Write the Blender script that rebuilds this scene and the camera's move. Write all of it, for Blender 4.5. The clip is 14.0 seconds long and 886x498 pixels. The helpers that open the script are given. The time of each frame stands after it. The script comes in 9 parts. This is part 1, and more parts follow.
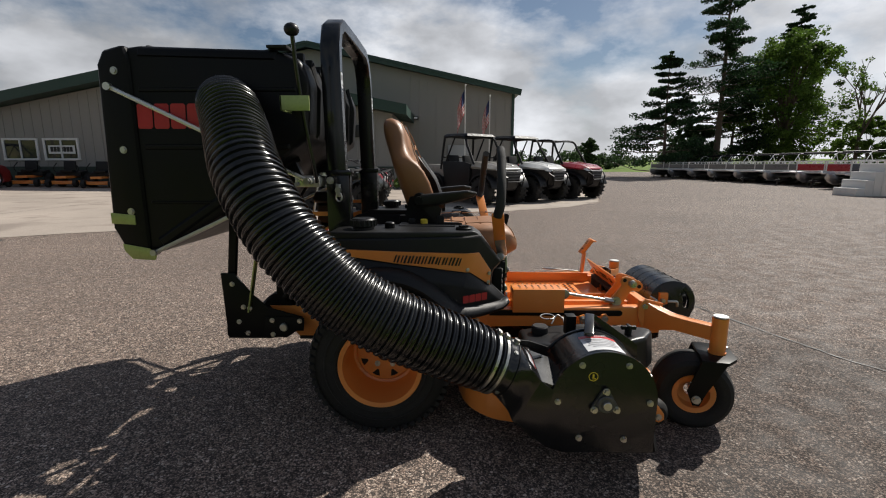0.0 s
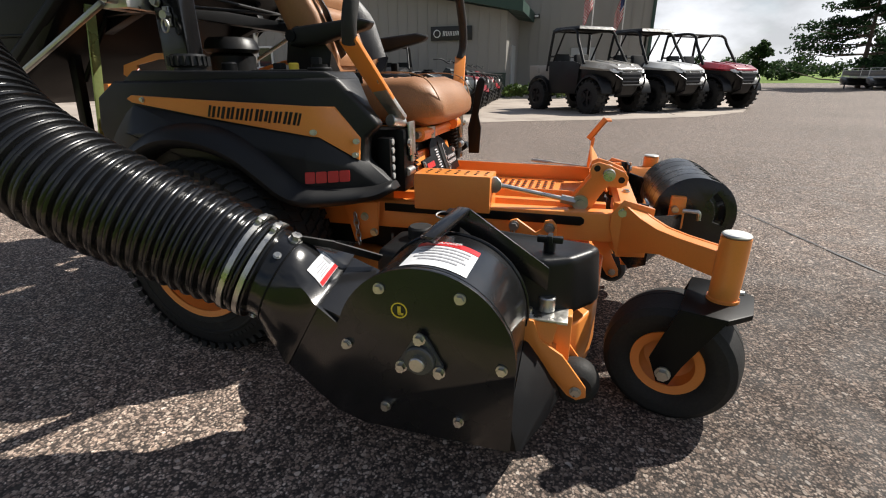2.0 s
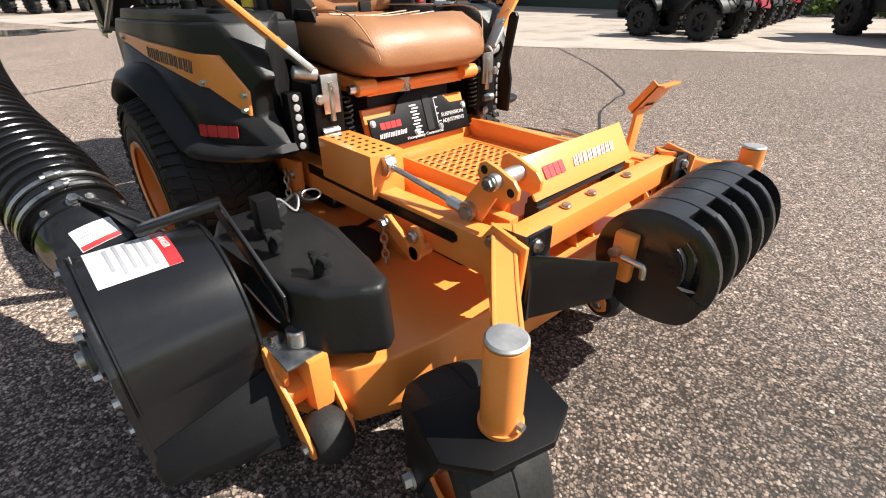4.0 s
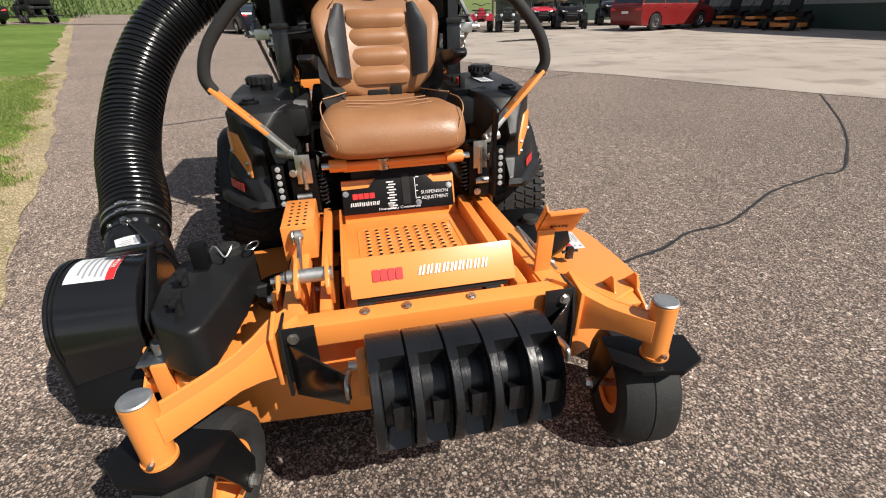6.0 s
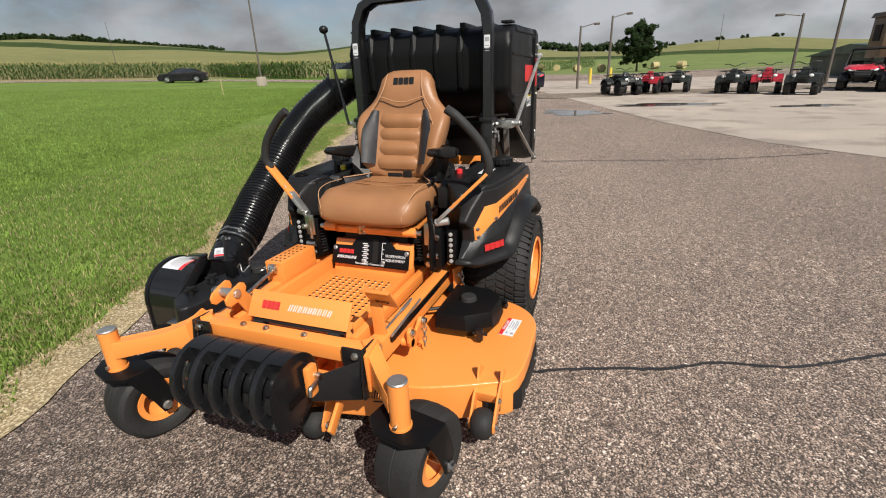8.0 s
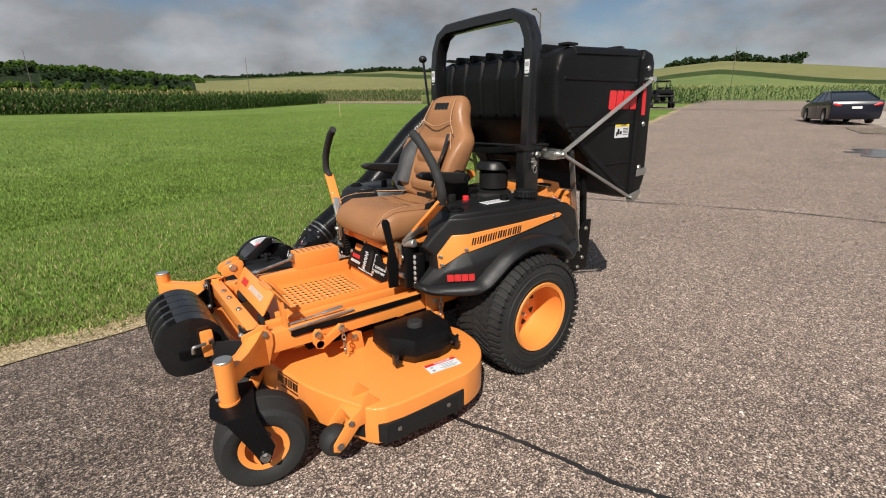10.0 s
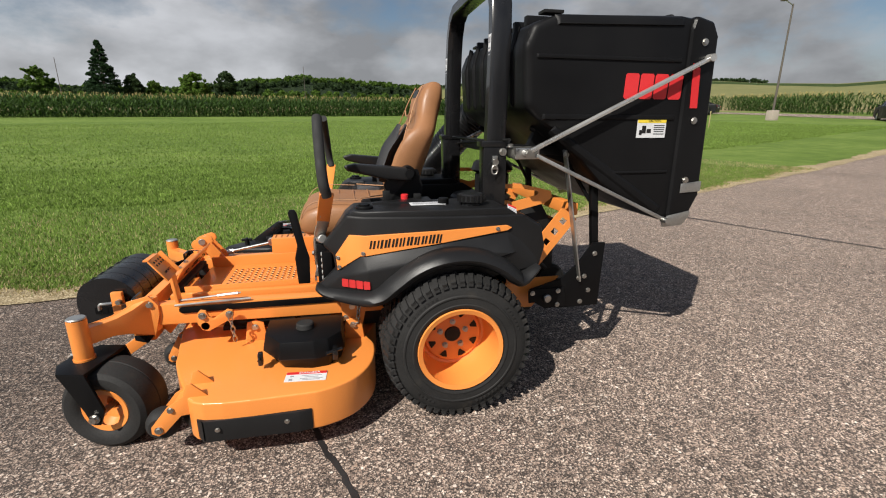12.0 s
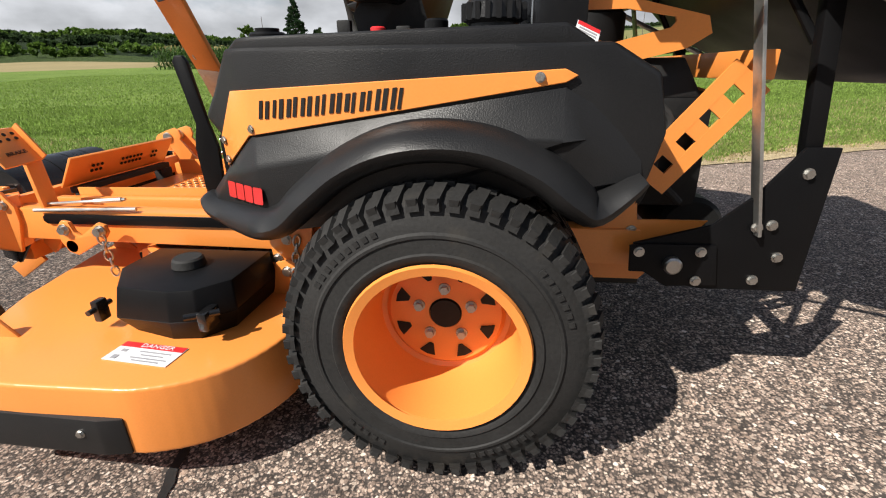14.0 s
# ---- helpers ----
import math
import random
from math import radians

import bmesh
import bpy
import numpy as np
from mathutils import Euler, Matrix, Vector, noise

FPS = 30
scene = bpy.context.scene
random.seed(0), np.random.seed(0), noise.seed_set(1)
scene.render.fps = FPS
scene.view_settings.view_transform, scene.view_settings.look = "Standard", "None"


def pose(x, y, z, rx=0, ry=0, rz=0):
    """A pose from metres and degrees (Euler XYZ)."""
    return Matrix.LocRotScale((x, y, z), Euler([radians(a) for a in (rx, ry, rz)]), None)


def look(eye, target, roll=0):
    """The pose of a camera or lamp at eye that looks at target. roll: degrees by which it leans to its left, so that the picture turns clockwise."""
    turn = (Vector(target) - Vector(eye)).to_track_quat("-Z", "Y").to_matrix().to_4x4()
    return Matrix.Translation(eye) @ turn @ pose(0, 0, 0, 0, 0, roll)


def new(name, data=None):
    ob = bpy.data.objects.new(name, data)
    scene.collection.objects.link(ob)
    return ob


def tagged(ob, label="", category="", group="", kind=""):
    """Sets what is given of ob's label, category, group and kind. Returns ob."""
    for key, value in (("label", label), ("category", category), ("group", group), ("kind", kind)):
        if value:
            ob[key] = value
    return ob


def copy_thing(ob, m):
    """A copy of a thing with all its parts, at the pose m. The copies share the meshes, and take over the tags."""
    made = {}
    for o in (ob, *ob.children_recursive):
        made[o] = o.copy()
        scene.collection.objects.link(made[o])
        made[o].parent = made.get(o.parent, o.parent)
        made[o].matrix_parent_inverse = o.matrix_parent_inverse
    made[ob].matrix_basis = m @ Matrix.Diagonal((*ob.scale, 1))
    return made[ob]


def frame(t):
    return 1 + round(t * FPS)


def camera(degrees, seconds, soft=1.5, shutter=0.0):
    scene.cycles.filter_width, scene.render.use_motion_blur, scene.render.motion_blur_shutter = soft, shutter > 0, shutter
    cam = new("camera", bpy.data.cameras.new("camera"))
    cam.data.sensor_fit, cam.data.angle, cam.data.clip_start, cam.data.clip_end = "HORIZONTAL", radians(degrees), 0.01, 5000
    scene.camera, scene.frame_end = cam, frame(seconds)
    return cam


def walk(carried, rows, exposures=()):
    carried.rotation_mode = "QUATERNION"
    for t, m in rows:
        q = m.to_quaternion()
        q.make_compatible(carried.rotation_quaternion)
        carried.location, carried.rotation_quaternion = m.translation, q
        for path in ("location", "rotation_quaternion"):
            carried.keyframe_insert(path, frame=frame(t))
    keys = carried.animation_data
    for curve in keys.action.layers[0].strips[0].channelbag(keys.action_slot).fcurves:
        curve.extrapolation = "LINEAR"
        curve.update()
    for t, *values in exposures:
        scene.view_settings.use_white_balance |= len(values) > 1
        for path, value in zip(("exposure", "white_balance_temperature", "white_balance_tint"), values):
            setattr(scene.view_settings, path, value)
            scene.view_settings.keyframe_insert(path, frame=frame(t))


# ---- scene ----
cam = camera(88.1, 14.0, soft=1.1)
PATH = [
    (0, (0.274, -2.372, 1.092), (0.247, -0.405, 0.729), 0.0),
    (0.5, (0.503, -2.237, 1.099), (0.433, -0.277, 0.706), 0.1),
    (1, (0.713, -2.034, 1.012), (0.532, -0.101, 0.531), -0.2),
    (1.5, (0.878, -1.812, 0.891), (0.524, 0.066, 0.301), -0.4),
    (2, (1.04, -1.652, 0.803), (0.507, 0.144, 0.104), -0.3),
    (2.5, (1.141, -1.465, 0.755), (0.437, 0.226, -0.048), -0.6),
    (3, (1.262, -1.284, 0.773), (0.368, 0.277, -0.101), -1.0),
    (3.5, (1.475, -1.131, 0.825), (0.386, 0.266, -0.104), -0.8),
    (3.7, (1.554, -1.055, 0.847), (0.386, 0.256, -0.109), -0.7),
    (5.8, (2.079, -0.204, 1.035), (0.369, 0.24, 0.096), -1.6),
    (6, (2.105, -0.133, 1.089), (0.363, 0.218, 0.172), -1.7),
    (6.5, (2.225, 0.135, 1.171), (0.417, 0.228, 0.323), -1.8),
    (7, (2.371, 0.401, 1.235), (0.546, 0.23, 0.435), -1.9),
    (7.5, (2.363, 0.716, 1.258), (0.559, 0.282, 0.511), -2.2),
    (8, (2.299, 1.056, 1.269), (0.545, 0.394, 0.572), -2.1),
    (8.5, (2.22, 1.367, 1.275), (0.556, 0.474, 0.614), -1.8),
    (9, (2.023, 1.607, 1.255), (0.507, 0.47, 0.618), -1.6),
    (9.2, (1.945, 1.689, 1.248), (0.496, 0.46, 0.623), -1.4),
    (11.3, (0.804, 2.345, 1.236), (0.143, 0.532, 0.708), -0.3),
    (11.5, (0.695, 2.34, 1.208), (0.098, 0.505, 0.681), -0.1),
    (12, (0.411, 2.249, 1.149), (-0.002, 0.369, 0.607), 0.2),
    (12.5, (0.175, 2.091, 1.053), (-0.065, 0.189, 0.483), 0.3),
    (13, (0.039, 1.893, 0.955), (-0.046, -0.009, 0.342), 0.1),
    (13.5, (-0.034, 1.589, 0.833), (0.028, -0.295, 0.165), -0.5),
    (14, (-0.101, 1.392, 0.763), (0.132, -0.456, 0.035), -1.0),
]
walk(cam, [(t, look(eye, target, roll)) for t, eye, target, roll in PATH],
     exposures=[(0, 0.08), (1.0, 0.2), (1.5, 0.31), (2.0, 0.55), (2.5, 0.73), (3.0, 0.93), (3.7, 1.05), (5.0, 0.67), (6.0, 0.39), (9.0, 0.25), (11.5, 0.22), (12.5, 0.27), (13.5, 0.47), (14.0, 0.58)])

# ---- daylight: hazy sun ahead of the machine on its left, broken cloud ----
SUN_DIR = Vector((0.72, 0.70, 1.0)).normalized()
world = bpy.data.worlds.new("world")
scene.world = world
world.use_nodes = True
wn, wl = world.node_tree.nodes, world.node_tree.links
bg = wn["Background"]
sky = wn.new("ShaderNodeTexSky")
sky.sky_type = 'NISHITA'
sky.sun_disc = False
sky.sun_elevation = math.asin(SUN_DIR.z)
sky.sun_rotation = math.atan2(SUN_DIR.x, SUN_DIR.y)
sky.air_density, sky.dust_density, sky.ozone_density = 1.0, 0.5, 1.0
tc = wn.new("ShaderNodeTexCoord")
mp = wn.new("ShaderNodeMapping")
mp.inputs["Scale"].default_value = (1.0, 1.0, 2.0)
n1 = wn.new("ShaderNodeTexNoise")
n1.inputs["Scale"].default_value, n1.inputs["Detail"].default_value, n1.inputs["Roughness"].default_value = 3.1, 8.0, 0.58
n2 = wn.new("ShaderNodeTexNoise")
n2.inputs["Scale"].default_value, n2.inputs["Detail"].default_value = 5.5, 8.0
cov = wn.new("ShaderNodeMapRange")
cov.inputs["From Min"].default_value, cov.inputs["From Max"].default_value = 0.40, 0.58
shade = wn.new("ShaderNodeMapRange")
shade.inputs["From Min"].default_value, shade.inputs["From Max"].default_value = 0.36, 0.66
shade.inputs["To Min"].default_value, shade.inputs["To Max"].default_value = 6.2, 12.0
tint = wn.new("ShaderNodeVectorMath")
tint.operation = 'SCALE'
tint.inputs[0].default_value = (0.96, 0.98, 1.03)
mix = wn.new("ShaderNodeMix")
mix.data_type = 'RGBA'
wl.new(tc.outputs["Generated"], mp.inputs["Vector"])
wl.new(mp.outputs[0], n1.inputs["Vector"])
wl.new(mp.outputs[0], n2.inputs["Vector"])
wl.new(n2.outputs["Fac"], shade.inputs["Value"])
# clouds are brighter round the sun's bearing
glow = wn.new("ShaderNodeVectorMath")
glow.operation = 'DOT_PRODUCT'
glow.inputs[1].default_value = (SUN_DIR.x, SUN_DIR.y, 0.0)
wl.new(tc.outputs["Generated"], glow.inputs[0])
lit = wn.new("ShaderNodeMapRange")
lit.inputs["From Min"].default_value, lit.inputs["From Max"].default_value = -0.65, 0.6
lit.inputs["To Min"].default_value, lit.inputs["To Max"].default_value = 0.62, 1.4
wl.new(glow.outputs["Value"], lit.inputs["Value"])
lum = wn.new("ShaderNodeMath")
lum.operation = 'MULTIPLY'
wl.new(shade.outputs[0], lum.inputs[0])
wl.new(lit.outputs[0], lum.inputs[1])
wl.new(lum.outputs[0], tint.inputs["Scale"])
up = wn.new("ShaderNodeSeparateXYZ")
wl.new(tc.outputs["Generated"], up.inputs[0])
# layers close up towards the horizon and thin out overhead
low = wn.new("ShaderNodeMapRange")
low.inputs["From Min"].default_value, low.inputs["From Max"].default_value = 0.0, 0.24
low.inputs["To Min"].default_value, low.inputs["To Max"].default_value = 0.17, 0.0
wl.new(up.outputs["Z"], low.inputs["Value"])
dense = wn.new("ShaderNodeMath")
dense.operation = 'ADD'
wl.new(n1.outputs["Fac"], dense.inputs[0])
wl.new(low.outputs[0], dense.inputs[1])
wl.new(dense.outputs[0], cov.inputs["Value"])
thin = wn.new("ShaderNodeMapRange")
thin.inputs["From Min"].default_value, thin.inputs["From Max"].default_value = 0.25, 0.95
thin.inputs["To Min"].default_value, thin.inputs["To Max"].default_value = 0.95, 0.2
wl.new(up.outputs["Z"], thin.inputs["Value"])
part_cover = wn.new("ShaderNodeMath")
part_cover.operation = 'MULTIPLY'
wl.new(cov.outputs[0], part_cover.inputs[0])
wl.new(thin.outputs[0], part_cover.inputs[1])
wl.new(part_cover.outputs[0], mix.inputs["Factor"])
wl.new(sky.outputs[0], mix.inputs["A"])
wl.new(tint.outputs[0], mix.inputs["B"])
wl.new(mix.outputs["Result"], bg.inputs["Color"])
bg.inputs["Strength"].default_value = 0.054

sun_data = bpy.data.lights.new("sun", 'SUN')
sun_data.energy, sun_data.angle, sun_data.color = 5.0, radians(0.55), (1.0, 0.95, 0.87)
sun = new("sun", sun_data)
sun.matrix_world = look(SUN_DIR * 60, (0, 0, 0))

# ---- materials ----
def nodes_of(m):
    m.use_nodes = True
    return m.node_tree.nodes, m.node_tree.links, m.node_tree.nodes["Principled BSDF"]


def surface(name, col, rough=0.5, metal=0.0, var=0.12, big=3.0, fine=90.0, bump=0.1, coat=0.0, dirt=None, dirt_at=0.62, spec=0.5, island=0.0, rvar=0.1):
    """A surface with variation at two scales, a little relief and uneven gloss."""
    m = bpy.data.materials.new(name)
    n, l, p = nodes_of(m)
    co = n.new("ShaderNodeTexCoord")
    a, b = n.new("ShaderNodeTexNoise"), n.new("ShaderNodeTexNoise")
    a.inputs["Scale"].default_value, a.inputs["Detail"].default_value = big, 5
    b.inputs["Scale"].default_value, b.inputs["Detail"].default_value = fine, 3
    for t in (a, b):
        l.new(co.outputs["Object"], t.inputs["Vector"])
    add = n.new("ShaderNodeMath")
    add.operation = 'ADD'
    l.new(a.outputs["Fac"], add.inputs[0])
    l.new(b.outputs["Fac"], add.inputs[1])
    rng = n.new("ShaderNodeMapRange")
    rng.inputs["From Min"].default_value, rng.inputs["From Max"].default_value = 0.6, 1.4
    rng.inputs["To Min"].default_value, rng.inputs["To Max"].default_value = 1 - var, 1 + var
    l.new(add.outputs[0], rng.inputs["Value"])
    sc = n.new("ShaderNodeVectorMath")
    sc.operation = 'SCALE'
    sc.inputs[0].default_value = col
    last = rng.outputs[0]
    if island:
        g = n.new("ShaderNodeNewGeometry")
        ir = n.new("ShaderNodeMapRange")
        ir.inputs["To Min"].default_value, ir.inputs["To Max"].default_value = 1 - island, 1 + island
        l.new(g.outputs["Random Per Island"], ir.inputs["Value"])
        mu = n.new("ShaderNodeMath")
        mu.operation = 'MULTIPLY'
        l.new(last, mu.inputs[0])
        l.new(ir.outputs[0], mu.inputs[1])
        last = mu.outputs[0]
    l.new(last, sc.inputs["Scale"])
    colour = sc.outputs[0]
    if dirt:
        d = n.new("ShaderNodeTexNoise")
        d.inputs["Scale"].default_value, d.inputs["Detail"].default_value = big * 2.3, 8
        l.new(co.outputs["Object"], d.inputs["Vector"])
        dr = n.new("ShaderNodeMapRange")
        dr.inputs["From Min"].default_value, dr.inputs["From Max"].default_value = dirt_at, dirt_at + 0.14
        dr.inputs["To Max"].default_value = 0.7
        l.new(d.outputs["Fac"], dr.inputs["Value"])
        mx = n.new("ShaderNodeMix")
        mx.data_type = 'RGBA'
        mx.inputs["B"].default_value = (*dirt, 1)
        l.new(dr.outputs[0], mx.inputs["Factor"])
        l.new(colour, mx.inputs["A"])
        colour = mx.outputs["Result"]
    l.new(colour, p.inputs["Base Color"])
    rr = n.new("ShaderNodeMapRange")
    rr.inputs["From Min"].default_value, rr.inputs["From Max"].default_value = 0.35, 0.65
    rr.inputs["To Min"].default_value, rr.inputs["To Max"].default_value = max(0.03, rough - rvar), min(1, rough + rvar)
    l.new(a.outputs["Fac"], rr.inputs["Value"])
    l.new(rr.outputs[0], p.inputs["Roughness"])
    p.inputs["Metallic"].default_value = metal
    p.inputs["Specular IOR Level"].default_value = spec
    p.inputs["Coat Weight"].default_value = coat
    p.inputs["Coat Roughness"].default_value = 0.12
    if bump:
        bp = n.new("ShaderNodeBump")
        bp.inputs["Strength"].default_value, bp.inputs["Distance"].default_value = bump, 0.002
        l.new(b.outputs["Fac"], bp.inputs["Height"])
        l.new(bp.outputs[0], p.inputs["Normal"])
    return m


def stony(name, cols, size, joint, rough, patch, bump=0.5, fade=0.35):
    """Ground of small stones in a binder: each stone has its own tone; broad patches and stains over it."""
    m = bpy.data.materials.new(name)
    n, l, p = nodes_of(m)
    co = n.new("ShaderNodeTexCoord")
    v = n.new("ShaderNodeTexVoronoi")
    v.inputs["Scale"].default_value = 1 / size
    v.inputs["Randomness"].default_value = 1
    wob = n.new("ShaderNodeTexNoise")
    wob.inputs["Scale"].default_value = 0.7 / size
    wmix = n.new("ShaderNodeVectorMath")
    wmix.operation = 'MULTIPLY_ADD'
    wmix.inputs[1].default_value = (size * 0.8,) * 3
    l.new(co.outputs["Object"], wob.inputs["Vector"])
    l.new(wob.outputs["Color"], wmix.inputs[0])
    l.new(co.outputs["Object"], wmix.inputs[2])
    l.new(wmix.outputs[0], v.inputs["Vector"])
    sep = n.new("ShaderNodeSeparateColor")
    l.new(v.outputs["Color"], sep.inputs[0])
    ramp = n.new("ShaderNodeValToRGB")
    ramp.color_ramp.interpolation = 'CONSTANT'
    while len(ramp.color_ramp.elements) < len(cols):
        ramp.color_ramp.elements.new(0.5)
    for e, (at, c) in zip(ramp.color_ramp.elements, cols):
        e.position, e.color = at, (*c, 1)
    l.new(sep.outputs[0], ramp.inputs[0])
    gap = n.new("ShaderNodeMapRange")
    gap.inputs["From Min"].default_value, gap.inputs["From Max"].default_value = 0.42, 0.62
    l.new(v.outputs["Distance"], gap.inputs["Value"])
    m1 = n.new("ShaderNodeMix")
    m1.data_type = 'RGBA'
    m1.inputs["B"].default_value = (*joint, 1)
    l.new(gap.outputs[0], m1.inputs["Factor"])
    l.new(ramp.outputs[0], m1.inputs["A"])
    big = n.new("ShaderNodeTexNoise")
    big.inputs["Scale"].default_value, big.inputs["Detail"].default_value = 0.55, 7
    l.new(co.outputs["Object"], big.inputs["Vector"])
    mid = n.new("ShaderNodeTexNoise")
    mid.inputs["Scale"].default_value, mid.inputs["Detail"].default_value = 7.0, 6
    l.new(co.outputs["Object"], mid.inputs["Vector"])
    s = n.new("ShaderNodeMath")
    s.operation = 'ADD'
    l.new(big.outputs["Fac"], s.inputs[0])
    l.new(mid.outputs["Fac"], s.inputs[1])
    r = n.new("ShaderNodeMapRange")
    r.inputs["From Min"].default_value, r.inputs["From Max"].default_value = 0.65, 1.35
    r.inputs["To Min"].default_value, r.inputs["To Max"].default_value = 1 - patch, 1 + patch
    l.new(s.outputs[0], r.inputs["Value"])
    m2 = n.new("ShaderNodeVectorMath")
    m2.operation = 'SCALE'
    l.new(m1.outputs["Result"], m2.inputs[0])
    l.new(r.outputs[0], m2.inputs["Scale"])
    l.new(m2.outputs[0], p.inputs["Base Color"])
    p.inputs["Roughness"].default_value = rough
    p.inputs["Specular IOR Level"].default_value = 0.16
    p.inputs["Diffuse Roughness"].default_value = 0.35
    bp = n.new("ShaderNodeBump")
    bp.invert = True
    bp.inputs["Strength"].default_value, bp.inputs["Distance"].default_value = bump, size * 0.5
    l.new(v.outputs["Distance"], bp.inputs["Height"])
    l.new(bp.outputs[0], p.inputs["Normal"])
    return m


ORANGE = surface("orange_powder_coat", (0.80, 0.268, 0.055), 0.36, var=0.05, big=2.0, fine=260, bump=0.05, coat=0.25, rvar=0.06)
BLACK_PAINT = surface("black_gloss_paint", (0.009, 0.009, 0.0098), 0.25, var=0.3, big=3, fine=300, bump=0.05, coat=0.26, rvar=0.09, spec=0.42)
BLACK_SATIN = surface("black_satin_paint", (0.005, 0.005, 0.0055), 0.42, var=0.3, big=4, fine=280, bump=0.08, dirt=(0.018, 0.016, 0.014), dirt_at=0.72, spec=0.16)
PLASTIC = surface("black_moulded_plastic", (0.0115, 0.0115, 0.012), 0.42, var=0.25, big=4, fine=420, bump=0.25, dirt=(0.02, 0.0195, 0.019), dirt_at=0.70, spec=0.3)
BAG_PLASTIC = surface("black_hopper_plastic", (0.0065, 0.0065, 0.007), 0.42, var=0.25, big=3, fine=320, bump=0.16, dirt=(0.014, 0.014, 0.013), dirt_at=0.74, spec=0.17)
HOSE = surface("black_hose_plastic", (0.0055, 0.0055, 0.006), 0.24, var=0.3, big=5, fine=160, bump=0.1, rvar=0.07, spec=0.6)
RUBBER = surface("tyre_rubber", (0.022, 0.0215, 0.021), 0.66, var=0.3, big=6, fine=160, bump=0.3, dirt=(0.04, 0.036, 0.031), dirt_at=0.60, spec=0.25)
FOAM = surface("black_foam_grip", (0.018, 0.018, 0.018), 0.8, var=0.25, big=20, fine=500, bump=0.4)
ZINC = surface("zinc_plated_steel", (0.52, 0.51, 0.48), 0.36, metal=1.0, var=0.15, big=30, fine=300, bump=0.1)
GALV = surface("galvanised_strap", (0.48, 0.48, 0.46), 0.42, metal=0.9, var=0.15, big=9, fine=120, bump=0.1, rvar=0.14)
PALE_STEEL = surface("pale_plated_tube", (0.66, 0.65, 0.62), 0.34, metal=0.8, var=0.08, big=12, fine=200, bump=0.05)
LEATHER = surface("tan_vinyl", (0.29, 0.135, 0.058), 0.46, var=0.16, big=7, fine=230, bump=0.4, rvar=0.08)
STITCH = surface("pale_stitching", (0.42, 0.23, 0.12), 0.7, var=0.1, bump=0)
CARBON = surface("black_textured_vinyl", (0.018, 0.018, 0.02), 0.5, var=0.35, big=14, fine=340, bump=0.5)
DARK = surface("engine_black", (0.009, 0.009, 0.009), 0.55, var=0.3, big=12, fine=100, bump=0.2, spec=0.3)
WHITE = surface("white_label", (0.66, 0.67, 0.68), 0.4, var=0.04, big=9, fine=90, bump=0)
RED = surface("red_decal", (0.62, 0.028, 0.032), 0.38, var=0.06, bump=0)
RED_DULL = surface("red_print", (0.50, 0.025, 0.025), 0.45, var=0.08, bump=0)
YELLOW = surface("yellow_print", (0.80, 0.60, 0.05), 0.45, var=0.05, bump=0)
INK = surface("black_print", (0.008, 0.008, 0.008), 0.4, var=0.1, bump=0)
SILVER_INK = surface("silver_print", (0.72, 0.68, 0.62), 0.35, metal=0.3, var=0.1, bump=0)
GREYINK = surface("grey_print", (0.30, 0.30, 0.32), 0.5, var=0.1, bump=0)
LENS = surface("clear_lamp_lens", (0.75, 0.76, 0.76), 0.12, var=0.05, bump=0)
AMBER = surface("amber_reflector", (0.75, 0.24, 0.02), 0.2, var=0.05, bump=0)
GREEN_TAPE = surface("yellow_chromate_bracket", (0.36, 0.42, 0.16), 0.35, metal=0.55, var=0.15, big=10, bump=0.05)



